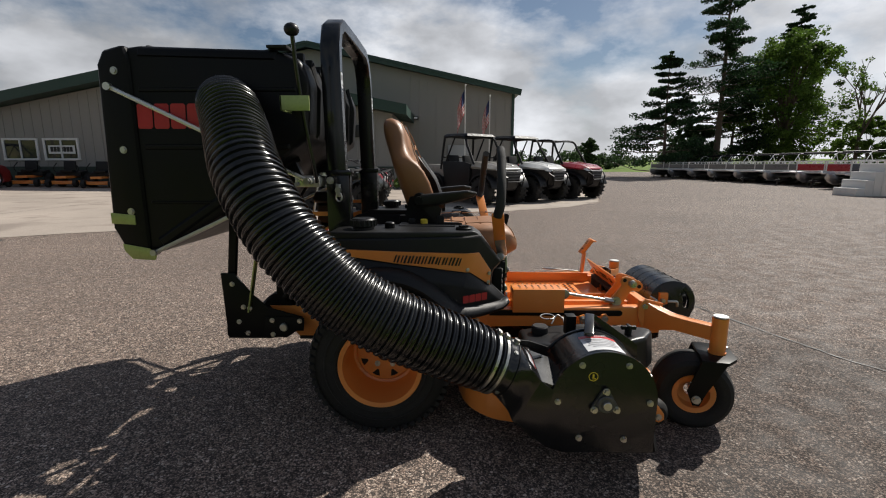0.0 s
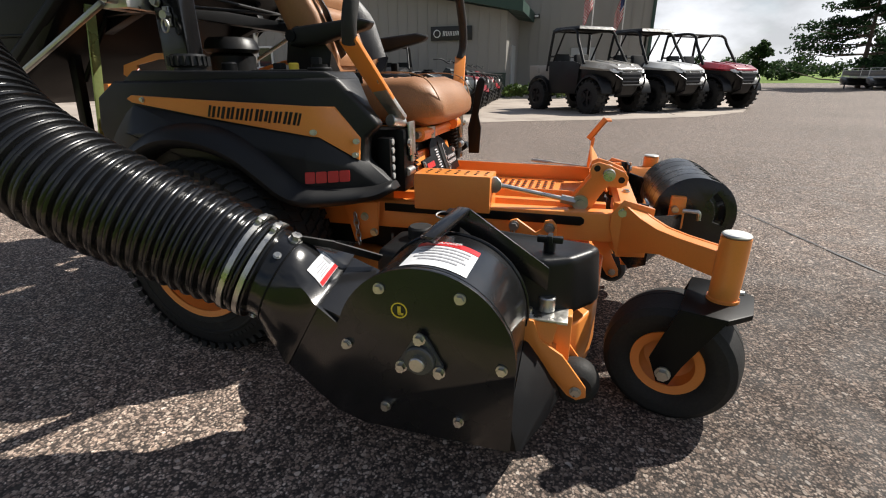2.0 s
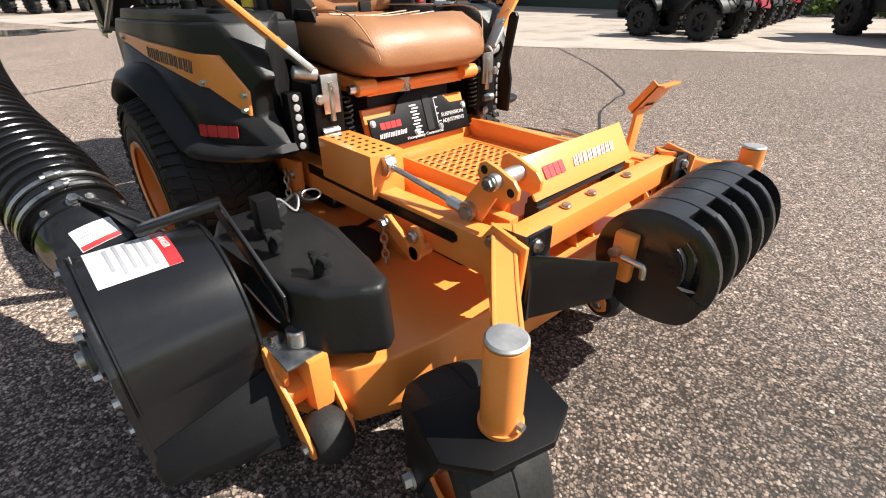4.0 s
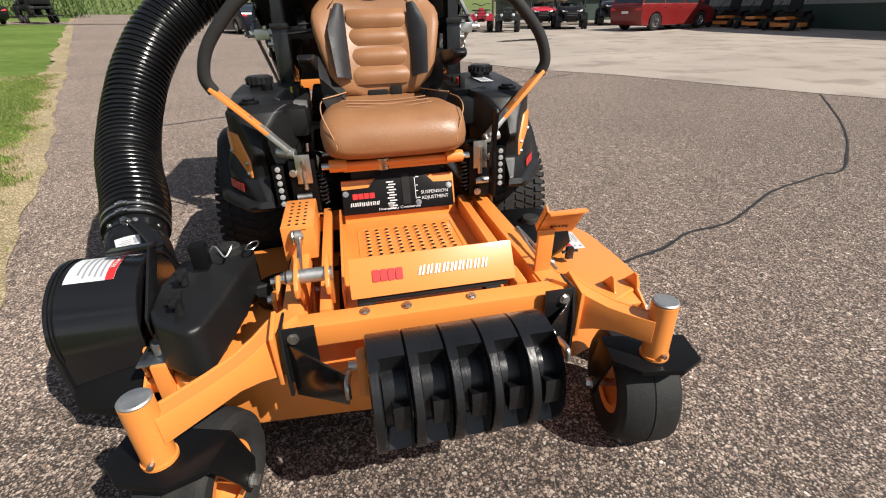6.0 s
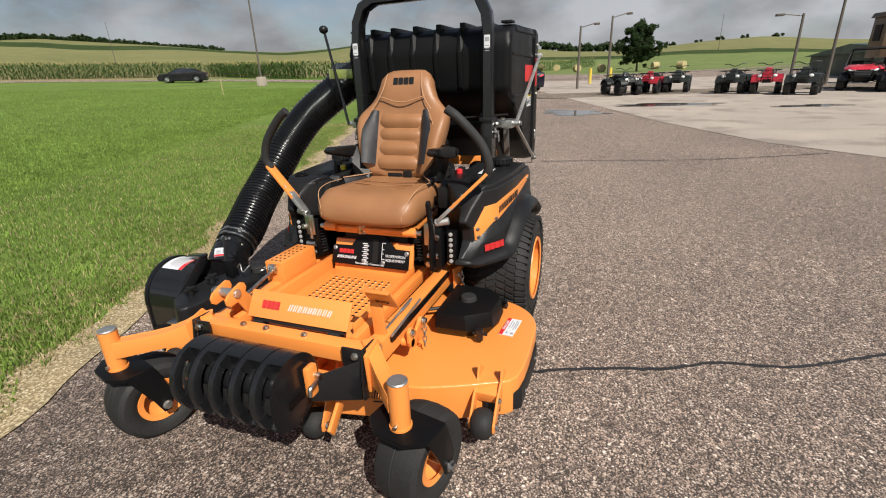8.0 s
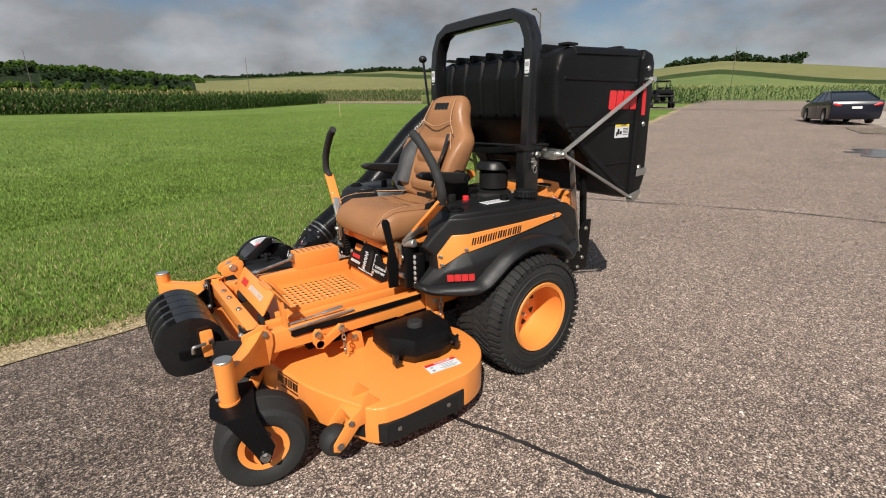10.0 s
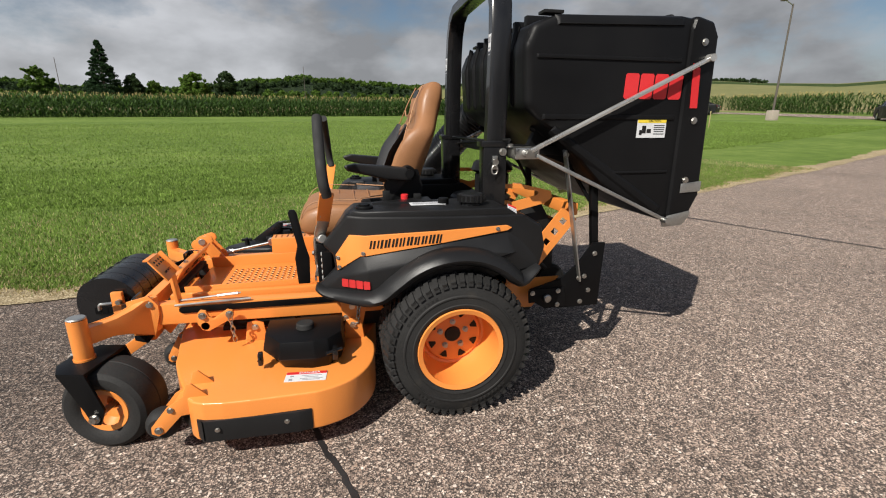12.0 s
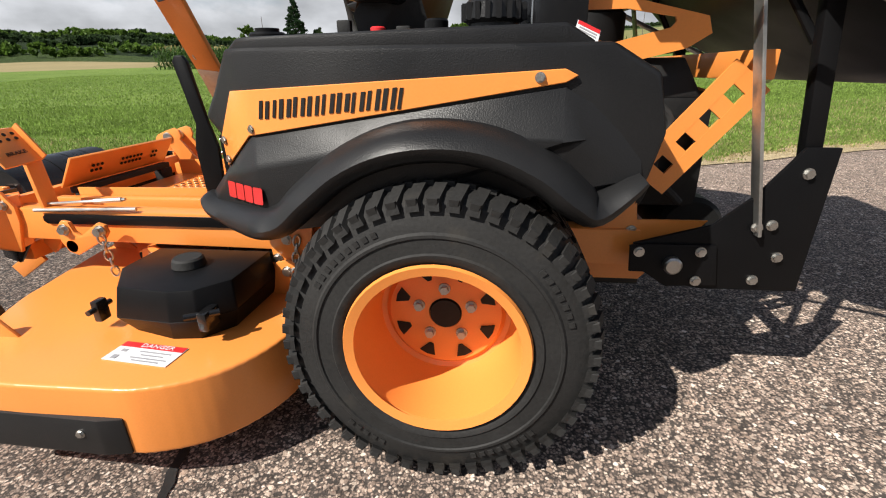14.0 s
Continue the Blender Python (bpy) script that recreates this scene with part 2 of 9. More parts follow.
def asphalt(name):
    """Worn asphalt: fine grit in dark binder, larger pale and rusty stones here and there, broad stains."""
    m = bpy.data.materials.new(name)
    n, l, p = nodes_of(m)
    co = n.new("ShaderNodeTexCoord")

    def noise_at(scale, detail, rough=0.5):
        t = n.new("ShaderNodeTexNoise")
        t.inputs["Scale"].default_value, t.inputs["Detail"].default_value, t.inputs["Roughness"].default_value = scale, detail, rough
        l.new(co.outputs["Object"], t.inputs["Vector"])
        return t

    def ranged(socket, a, b, c, d):
        r = n.new("ShaderNodeMapRange")
        for key, val in (("From Min", a), ("From Max", b), ("To Min", c), ("To Max", d)):
            r.inputs[key].default_value = val
        l.new(socket, r.inputs["Value"])
        return r.outputs[0]

    def maths(op, a, b):
        q = n.new("ShaderNodeMath")
        q.operation = op
        for i, v in enumerate((a, b)):
            if isinstance(v, (int, float)):
                q.inputs[i].default_value = v
            else:
                l.new(v, q.inputs[i])
        return q.outputs[0]

    def blend(f, a, b):
        q = n.new("ShaderNodeMix")
        q.data_type = 'RGBA'
        l.new(f, q.inputs["Factor"])
        for key, v in (("A", a), ("B", b)):
            if isinstance(v, tuple):
                q.inputs[key].default_value = (*v, 1)
            else:
                l.new(v, q.inputs[key])
        return q.outputs["Result"]

    def stones(size, wob, cols, shape=0.0):
        jig = noise_at(0.9 / size, 2)
        mv = n.new("ShaderNodeVectorMath")
        mv.operation = 'MULTIPLY_ADD'
        mv.inputs[1].default_value = (size * wob,) * 3
        l.new(jig.outputs["Color"], mv.inputs[0])
        l.new(co.outputs["Object"], mv.inputs[2])
        v = n.new("ShaderNodeTexVoronoi")
        v.inputs["Scale"].default_value = 1 / size
        l.new(mv.outputs[0], v.inputs["Vector"])
        sp = n.new("ShaderNodeSeparateColor")
        l.new(v.outputs["Color"], sp.inputs[0])
        ramp = n.new("ShaderNodeValToRGB")
        ramp.color_ramp.interpolation = 'LINEAR'
        while len(ramp.color_ramp.elements) < len(cols):
            ramp.color_ramp.elements.new(0.5)
        for e, (at, c) in zip(ramp.color_ramp.elements, cols):
            e.position, e.color = at, (*c, 1)
        l.new(sp.outputs[0], ramp.inputs[0])
        return v.outputs["Distance"], ramp.outputs[0], sp.outputs[1]

    d1, c1, _ = stones(0.0065, 1.3, [(0.0, (0.07, 0.056, 0.048)), (0.35, (0.215, 0.160, 0.130)), (0.7, (0.37, 0.278, 0.225)), (0.92, (0.52, 0.41, 0.33)), (1.0, (0.66, 0.56, 0.48))])
    d2, c2, pick = stones(0.0145, 0.9, [(0.0, (0.17, 0.135, 0.115)), (0.3, (0.30, 0.215, 0.165)), (0.6, (0.40, 0.315, 0.255)), (0.85, (0.50, 0.41, 0.34)), (1.0, (0.66, 0.58, 0.51))])
    grit = blend(ranged(d1, 0.36, 0.66, 0.0, 1.0), c1, (0.052, 0.043, 0.038))
    big = maths('MULTIPLY', ranged(pick, 0.60, 0.68, 0.0, 1.0), ranged(d2, 0.34, 0.46, 1.0, 0.0))
    col = blend(big, grit, c2)
    broad, mid, worn = noise_at(0.5, 7), noise_at(6.0, 6), noise_at(45.0, 5, 0.65)
    s = maths('ADD', broad.outputs["Fac"], mid.outputs["Fac"])
    # a darker patch near the lawn's corner, ragged at its rim
    spot = n.new("ShaderNodeVectorMath")
    spot.operation = 'DISTANCE'
    spot.inputs[1].default_value = (2.0, -0.75, 0.0)
    l.new(co.outputs["Object"], spot.inputs[0])
    rim = maths('ADD', spot.outputs["Value"], maths('MULTIPLY', noise_at(1.7, 6).outputs["Fac"], 1.1))
    tone = maths('MULTIPLY', ranged(rim, 1.45, 2.15, 0.60, 1.0), ranged(s, 0.65, 1.35, 0.80, 1.20))
    tone = maths('MULTIPLY', tone, ranged(worn.outputs["Fac"], 0.34, 0.66, 0.72, 1.36))
    tone = maths('MULTIPLY', tone, ranged(noise_at(19.0, 4, 0.6).outputs["Fac"], 0.34, 0.66, 0.84, 1.24))
    sc = n.new("ShaderNodeVectorMath")
    sc.operation = 'SCALE'
    l.new(col, sc.inputs[0])
    l.new(tone, sc.inputs["Scale"])
    l.new(sc.outputs[0], p.inputs["Base Color"])
    l.new(ranged(mid.outputs["Fac"], 0.35, 0.65, 0.68, 0.92), p.inputs["Roughness"])
    p.inputs["Specular IOR Level"].default_value = 0.28
    p.inputs["Diffuse Roughness"].default_value = 0.4
    lift = maths('ADD', ranged(d1, 0.0, 0.7, 0.5, 0.0), maths('MULTIPLY', big, 0.55))
    lift = maths('ADD', lift, maths('MULTIPLY', worn.outputs["Fac"], 0.6))
    bp = n.new("ShaderNodeBump")
    bp.inputs["Strength"].default_value, bp.inputs["Distance"].default_value = 0.62, 0.0042
    l.new(lift, bp.inputs["Height"])
    l.new(bp.outputs[0], p.inputs["Normal"])
    return m


ASPHALT = asphalt("worn_asphalt")
CONCRETE = surface("worn_concrete", (0.37, 0.315, 0.265), 0.85, var=0.26, big=0.5, fine=60, bump=0.3, dirt=(0.22, 0.18, 0.15), dirt_at=0.52)
TAR = surface("crack_filler", (0.022, 0.021, 0.021), 0.55, var=0.3, big=8, fine=90, bump=0.3)
DIRT = stony("bare_dry_soil", [(0.0, (0.28, 0.225, 0.13)), (0.35, (0.36, 0.29, 0.175)), (0.6, (0.43, 0.35, 0.22)), (0.85, (0.50, 0.43, 0.29))], 0.012, (0.20, 0.155, 0.09), 0.95, 0.22, bump=0.35)

# ---- mesh helpers ----


def bmx():
    return bmesh.new()


def link(name, bm, material, parent=None, label="", smooth=32):
    me = bpy.data.meshes.new(name)
    bmesh.ops.recalc_face_normals(bm, faces=bm.faces)
    bm.to_mesh(me)
    bm.free()
    for q in (material if isinstance(material, (list, tuple)) else [material]):
        me.materials.append(q)
    if smooth:
        me.polygons.foreach_set("use_smooth", [True] * len(me.polygons))
        me.set_sharp_from_angle(angle=radians(smooth))
    ob = new(name, me)
    ob.parent = parent
    if label:
        tagged(ob, label)
    return ob


LOOSE = {"latch", "grille_bar", "suspension_arm", "print", "grip_hole", "grip_collar", "flap_hole", "cover_hole", "vent_hole", "pedal_hole", "weld_bead", "bolt", "screw", "switch", "corner_plate", "roller_bracket", "frame_rail", "foot_pan", "axle_bolt", "hinge_pin", "top_handle", "link_rod", "safety_pin", "door_handle", "cup_holder", "lift_arm", "engine_guard", "fuel_hose", "latch_rod", "bench", "pillar", "belt_drive", "transmission"}


def islands(bm, near=0.003):
    """Groups of vertices that hang together or touch."""
    bm.verts.index_update()
    seen, groups = set(), []
    for v in bm.verts:
        if v in seen:
            continue
        todo, got = [v], []
        seen.add(v)
        while todo:
            q = todo.pop()
            got.append(q)
            for e in q.link_edges:
                o = e.other_vert(q)
                if o not in seen:
                    seen.add(o)
                    todo.append(o)
        lo = [min(p.co[i] for p in got) - near for i in range(3)]
        hi = [max(p.co[i] for p in got) + near for i in range(3)]
        groups.append([got, lo, hi])
    merged = True
    while merged:
        merged = False
        for a, b in [(i, j) for i in range(len(groups)) for j in range(i + 1, len(groups))]:
            A, B = groups[a], groups[b]
            if all(A[1][i] <= B[2][i] and B[1][i] <= A[2][i] for i in range(3)):
                groups[a] = [A[0] + B[0], [min(p, q) for p, q in zip(A[1], B[1])], [max(p, q) for p, q in zip(A[2], B[2])]]
                del groups[b]
                merged = True
                break
    return [{v.index for v in g[0]} for g in groups]


def part(name, bm, material, parent, label="", smooth=32):
    """One mesh under a thing; separate pieces of the kinds in LOOSE become parts of their own."""
    if name in LOOSE:
        sets = islands(bm)
        if len(sets) > 1:
            first = None
            for keep in sets:
                c = bm.copy()
                c.verts.ensure_lookup_table()
                bmesh.ops.delete(c, geom=[v for v in c.verts if v.index not in keep], context='VERTS')
                ob = link(name, c, material, parent, label, smooth)
                first = first or ob
            bm.free()
            return first
    return link(name, bm, material, parent, label, smooth)


def leafy(m, share=0.42):
    """Lets light through thin leaves."""
    n, l = m.node_tree.nodes, m.node_tree.links
    p, o = n["Principled BSDF"], n["Material Output"]
    t, x = n.new("ShaderNodeBsdfTranslucent"), n.new("ShaderNodeMixShader")
    x.inputs[0].default_value = share
    l.new(p.inputs["Base Color"].links[0].from_socket, t.inputs["Color"])
    l.new(p.outputs[0], x.inputs[1])
    l.new(t.outputs[0], x.inputs[2])
    l.new(x.outputs[0], o.inputs["Surface"])
    return m


def thing(name, label, category, group="", at=(0, 0, 0)):
    e = new(name)
    e.empty_display_size = 0.1
    e.location = at
    return tagged(e, label, category, group)


def bevel_new(bm, faces, off, seg=2):
    if off <= 0:
        return
    edges = list({e for f in faces for e in f.edges})
    bmesh.ops.bevel(bm, geom=edges, offset=off, segments=seg, profile=0.6, affect='EDGES', clamp_overlap=True)


def poly_solid(bm, low, high, bev=0, seg=2):
    """Solid between two matching rings of points."""
    a, b = [bm.verts.new(p) for p in low], [bm.verts.new(p) for p in high]
    n = len(a)
    fs = [bm.faces.new(a[::-1]), bm.faces.new(b)]
    fs += [bm.faces.new((a[i], a[(i + 1) % n], b[(i + 1) % n], b[i])) for i in range(n)]
    bmesh.ops.recalc_face_normals(bm, faces=fs)
    bevel_new(bm, fs, bev, seg)


def box(bm, a, b, bev=0, seg=2):
    x0, y0, z0 = [min(p, q) for p, q in zip(a, b)]
    x1, y1, z1 = [max(p, q) for p, q in zip(a, b)]
    poly_solid(bm, [(x0, y0, z0), (x1, y0, z0), (x1, y1, z0), (x0, y1, z0)], [(x0, y0, z1), (x1, y0, z1), (x1, y1, z1), (x0, y1, z1)], bev, seg)
    return bm


def prism(bm, pts, ax, lo, hi, bev=0, seg=2):
    """Outline pts in the plane across ax ('y': x,z; 'z': x,y; 'x': y,z) pushed from lo to hi (numbers, or functions of the point)."""
    def at(p, v):
        v = v(p) if callable(v) else v
        return {'y': (p[0], v, p[1]), 'z': (p[0], p[1], v), 'x': (v, p[0], p[1])}[ax]
    poly_solid(bm, [at(p, lo) for p in pts], [at(p, hi) for p in pts], bev, seg)
    return bm


def hull(bm, pts, bev=0, seg=2):
    vs = [bm.verts.new(p) for p in pts]
    r = bmesh.ops.convex_hull(bm, input=vs)
    dead = list({g for g in r["geom_interior"] + r["geom_unused"] if isinstance(g, bmesh.types.BMVert)})
    if dead:
        bmesh.ops.delete(bm, geom=dead, context='VERTS')
    faces = [g for g in r["geom"] if isinstance(g, bmesh.types.BMFace)]
    es = list({e for f in faces for e in f.edges})
    r2 = bmesh.ops.dissolve_limit(bm, angle_limit=radians(3), verts=list({v for f in faces for v in f.verts}), edges=es)
    if bev:
        bevel_new(bm, [f for f in r2["region"] if f.is_valid], bev, seg)
    return bm


def frame_of(d):
    d = Vector(d).normalized()
    u = d.cross(Vector((0, 0, 1)))
    if u.length < 1e-3:
        u = Vector((0, 1, 0))
    u.normalize()
    return d, u, u.cross(d).normalized()


def cyl(bm, p0, p1, r, seg=14, r1=None, bev=0):
    p0, p1 = Vector(p0), Vector(p1)
    d, u, w = frame_of(p1 - p0)
    r1 = r if r1 is None else r1
    ring = lambda c, q: [c + (u * math.cos(2 * math.pi * i / seg) + w * math.sin(2 * math.pi * i / seg)) * q for i in range(seg)]
    if bev:
        L = (p1 - p0).length
        loops = [(0, r - bev), (bev, r), (L - bev, r1), (L, r1 - bev)]
        rings = [[bm.verts.new(q) for q in ring(p0 + d * s, k)] for s, k in loops]
        fs = [bm.faces.new(rings[0][::-1]), bm.faces.new(rings[-1])]
        for A, B2 in zip(rings, rings[1:]):
            fs += [bm.faces.new((A[i], A[(i + 1) % seg], B2[(i + 1) % seg], B2[i])) for i in range(seg)]
    else:
        poly_solid(bm, ring(p0, r), ring(p1, r1))
    return bm


def bar(bm, p0, p1, w, h, bev=0, up=(0, 0, 1)):
    """A bar of width w (sideways) and height h between two points."""
    p0, p1 = Vector(p0), Vector(p1)
    d = (p1 - p0).normalized()
    s = d.cross(Vector(up))
    if s.length < 1e-4:
        s = d.cross(Vector((1, 0, 0)))
    s.normalize()
    t = s.cross(d)
    q = [s * a * w / 2 + t * b * h / 2 for a, b in ((-1, -1), (1, -1), (1, 1), (-1, 1))]
    poly_solid(bm, [p0 + k for k in q], [p1 + k for k in q], bev)
    return bm


def smooth_path(pts, n=8):
    pts = [Vector(p) for p in pts]
    ext = [pts[0] * 2 - pts[1]] + pts + [pts[-1] * 2 - pts[-2]]
    out = []
    for i in range(1, len(ext) - 2):
        a, b, c, d = ext[i - 1:i + 3]
        for k in range(n):
            t = k / n
            out.append(0.5 * ((2 * b) + (c - a) * t + (2 * a - 5 * b + 4 * c - d) * t * t + (3 * b - a - 3 * c + d) * t ** 3))
    out.append(pts[-1])
    return out


def tube(bm, pts, r, seg=10, caps=True):
    """Round section along a line of points; r is one radius or one for each point."""
    pts = [Vector(p) for p in pts]
    rs = r if isinstance(r, (list, tuple)) else [r] * len(pts)
    d0, u, w = frame_of(pts[1] - pts[0])
    rings = []
    for i, p in enumerate(pts):
        d = (pts[min(i + 1, len(pts) - 1)] - pts[max(i - 1, 0)]).normalized()
        u = (u - d * u.dot(d)).normalized()
        w = d.cross(u)
        rings.append([bm.verts.new(p + (u * math.cos(2 * math.pi * k / seg) + w * math.sin(2 * math.pi * k / seg)) * rs[i]) for k in range(seg)])
    for a, b in zip(rings, rings[1:]):
        for k in range(seg):
            bm.faces.new((a[k], a[(k + 1) % seg], b[(k + 1) % seg], b[k]))
    if caps:
        bm.faces.new(rings[0][::-1])
        bm.faces.new(rings[-1])
    return bm


def lathe(bm, prof, centre, axis, seg=40, closed=False):
    """prof: (along, radius) pairs turned about the axis through centre."""
    c = Vector(centre)
    d, u, w = frame_of(axis)
    rings = []
    for s, r in prof:
        rings.append([bm.verts.new(c + d * s + (u * math.cos(2 * math.pi * k / seg) + w * math.sin(2 * math.pi * k / seg)) * r) for k in range(seg)])
    pairs = list(zip(rings, rings[1:])) + ([(rings[-1], rings[0])] if closed else [])
    for a, b in pairs:
        for k in range(seg):
            bm.faces.new((a[k], a[(k + 1) % seg], b[(k + 1) % seg], b[k]))
    return bm


def ball(bm, c, r, sx=1, sy=1, sz=1, seg=16):
    bmesh.ops.create_uvsphere(bm, u_segments=seg, v_segments=max(6, seg // 2), radius=r, matrix=Matrix.Translation(c) @ Matrix.Diagonal((sx, sy, sz, 1)))
    return bm


def bolt(bm, p, axis, r=0.008, h=0.006):
    """Washer, hexagon head."""
    p, a = Vector(p), Vector(axis).normalized()
    cyl(bm, p, p + a * h * 0.35, r * 1.35, 12)
    cyl(bm, p + a * h * 0.35, p + a * h * 1.3, r, 6)
    return bm


def loft(bm, rows, closed=False, caps=False):
    """Skin over rows of points."""
    vs = [[bm.verts.new(p) for p in row] for row in rows]
    for a, b in zip(vs, vs[1:]):
        n = len(a)
        for k in range(n if closed else n - 1):
            bm.faces.new((a[k], a[(k + 1) % n], b[(k + 1) % n], b[k]))
    if caps and closed:
        bm.faces.new(vs[0][::-1])
        bm.faces.new(vs[-1])
    return bm


def words(name, text, m, size, material, parent, label="", depth=0.0006, width=None, shear=0.0, bold=0.0):
    """Raised print: text lies in the xy plane of m, centred."""
    cu = bpy.data.curves.new(name, 'FONT')
    cu.body, cu.size, cu.extrude, cu.shear, cu.offset = text, size, depth, shear, bold
    cu.align_x, cu.align_y = 'CENTER', 'CENTER'
    cu.resolution_u = 2
    tmp = bpy.data.objects.new(name, cu)
    me = bpy.data.meshes.new_from_object(tmp)
    bpy.data.objects.remove(tmp)
    if width:
        xs = [v.co.x for v in me.vertices]
        k = width / (max(xs) - min(xs))
        for v in me.vertices:
            v.co.x *= k
    me.transform(m)
    me.materials.clear()
    me.materials.append(material)
    ob = new(name, me)
    ob.parent = parent
    if label:
        tagged(ob, label)
    return ob


def plane_of(o, right, up):
    """A matrix whose x runs to the right and y up on a face at o."""
    r = Vector(right).normalized()
    u = Vector(up)
    u = (u - r * u.dot(r)).normalized()
    n = r.cross(u)
    return Matrix.Translation(Vector(o)) @ Matrix((r, u, n)).transposed().to_4x4()


def bars_on(bm, m, items, depth=0.0007):
    """Plain printed bars (x, y, w, h) in the plane m."""
    for x, y, w, h in items:
        lo, hi = [], []
        for a, b in ((-1, -1), (1, -1), (1, 1), (-1, 1)):
            p = Vector((x + a * w / 2, y + b * h / 2, 0))
            lo.append(m @ (p + Vector((0, 0, -depth))))
            hi.append(m @ (p + Vector((0, 0, depth))))
        poly_solid(bm, lo, hi)
    return bm


def letter_bars(bm, m, width, height, seed, slant=0.0, count=4):
    """A maker's mark drawn as plain bars of its size: blocks where it stands upright, pairs of uneven bars where it slants."""
    rnd = random.Random(seed)
    step = width / count

    def slab(x0, x1, y0, y1, c=0.0):
        c = min(c, (x1 - x0) * .3)
        pts = [(x0 + c, y0), (x1 - c, y0), (x1, y0 + c), (x1, y1 - c), (x1 - c, y1), (x0 + c, y1), (x0, y1 - c), (x0, y0 + c)] if c else [(x0, y0), (x1, y0), (x1, y1), (x0, y1)]
        pts = [(x + slant * y, y) for x, y in pts]
        poly_solid(bm, [m @ Vector((*p, -0.0007)) for p in pts], [m @ Vector((*p, 0.0007)) for p in pts])
    for i in range(count):
        x = -width / 2 + i * step
        if slant > .1:
            for a, b in ((.10, .10 + rnd.uniform(.20, .30)), (.55, .55 + rnd.uniform(.20, .30))):
                slab(x + step * a, x + step * b, -height * rnd.uniform(.40, .5), height * rnd.uniform(.40, .5))
        else:
            slab(x + step * .05, x + step * .95, -height / 2, height / 2, height * .07)
    return bm

# ---- ground ----
def soft(v, k=2.0):
    return np.logaddexp(0, np.asarray(v, float) / k) * k


def turn(u):
    """The edge swings towards the lawn ahead of the machine."""
    return 0.28 * np.maximum(0, -np.asarray(u, float) - 0.15)


def lawn_side(x, y):
    """Metres past the edge of the pavement, on the lawn's side."""
    u = (1.27 - x) * 0.921 - (y + 1.2) * 0.391
    return (x - 1.27) * 0.391 - (y + 1.2) * 0.921 - turn(u)


# bearing in degrees and height above the level in degrees of the far hills' tops
SKYLINE = ((-180, 2.2), (-174, 2.4), (-166, 3.2), (-157, 4.15), (-152, 3.9), (-147, 3.4), (-142, 3.1), (-136, 3.3), (-130, 3.8), (-121, 4.4), (-114, 4.0), (-104, 3.4), (-99, 3.3), (-92, 3.8), (-86, 4.3), (-80, 3.6),
           (-72, 2.6), (-65, 2.5), (-57, 3.1), (-50, 3.6), (-42, 3.2), (-20, 1.2), (20, .5), (120, .4), (140, 1.2), (147, 1.7), (151, 1.2), (157, 1.6), (162, 2.0), (167, 2.6), (172, 2.6), (180, 2.2))


def height(x, y):
    x, y = np.asarray(x, float), np.asarray(y, float)
    r = np.hypot(x, y) + 1e-6
    k = np.minimum(1, 110 / r)
    nx, ny = x * k, y * k
    z = 0.034 * soft(-ny - 4.0) + 0.015 * soft(-nx - 7.0) + 0.0009 * soft(-ny - 45, 8) + 0.004 * soft(ny - 40, 6)
    b = np.degrees(np.arctan2(y, x))
    top = np.tan(np.radians(np.interp(b, [p[0] for p in SKYLINE], [p[1] for p in SKYLINE]))) * 300 + 1.2
    t = np.clip((r - 105) / 195, 0, 1)
    rise = t * t * (3 - 2 * t)
    return z + rise * np.maximum(0, top - z) + rise * 0.9 * np.sin(x / 37) * np.cos(y / 29)


def zone(name, cols, scale, rough=0.95, fine=18.0, bump=0.6, dist=0.03):
    """Broad-leaved or grassy ground seen from some way off: blended tones at three scales."""
    m = bpy.data.materials.new(name)
    n, l, p = nodes_of(m)
    co = n.new("ShaderNodeTexCoord")
    a, b, c = (n.new("ShaderNodeTexNoise") for _ in range(3))
    for t, s, d in ((a, scale, 5), (b, scale * 9, 5), (c, fine * 9, 3)):
        t.inputs["Scale"].default_value, t.inputs["Detail"].default_value = s, d
        l.new(co.outputs["Object"], t.inputs["Vector"])
    s1, s2 = n.new("ShaderNodeMath"), n.new("ShaderNodeMath")
    s1.operation = s2.operation = 'ADD'
    l.new(a.outputs["Fac"], s1.inputs[0])
    l.new(b.outputs["Fac"], s1.inputs[1])
    l.new(s1.outputs[0], s2.inputs[0])
    l.new(c.outputs["Fac"], s2.inputs[1])
    r = n.new("ShaderNodeMapRange")
    r.inputs["From Min"].default_value, r.inputs["From Max"].default_value = 1.05, 1.95
    l.new(s2.outputs[0], r.inputs["Value"])
    ramp = n.new("ShaderNodeValToRGB")
    while len(ramp.color_ramp.elements) < len(cols):
        ramp.color_ramp.elements.new(0.5)
    for i, (e, k) in enumerate(zip(ramp.color_ramp.elements, cols)):
        e.position, e.color = i / (len(cols) - 1), (*k, 1)
    l.new(r.outputs[0], ramp.inputs[0])
    l.new(ramp.outputs[0], p.inputs["Base Color"])
    p.inputs["Roughness"].default_value = rough
    p.inputs["Specular IOR Level"].default_value = 0.15
    bp = n.new("ShaderNodeBump")
    bp.inputs["Strength"].default_value, bp.inputs["Distance"].default_value = bump, dist
    l.new(c.outputs["Fac"], bp.inputs["Height"])
    l.new(bp.outputs[0], p.inputs["Normal"])
    return m


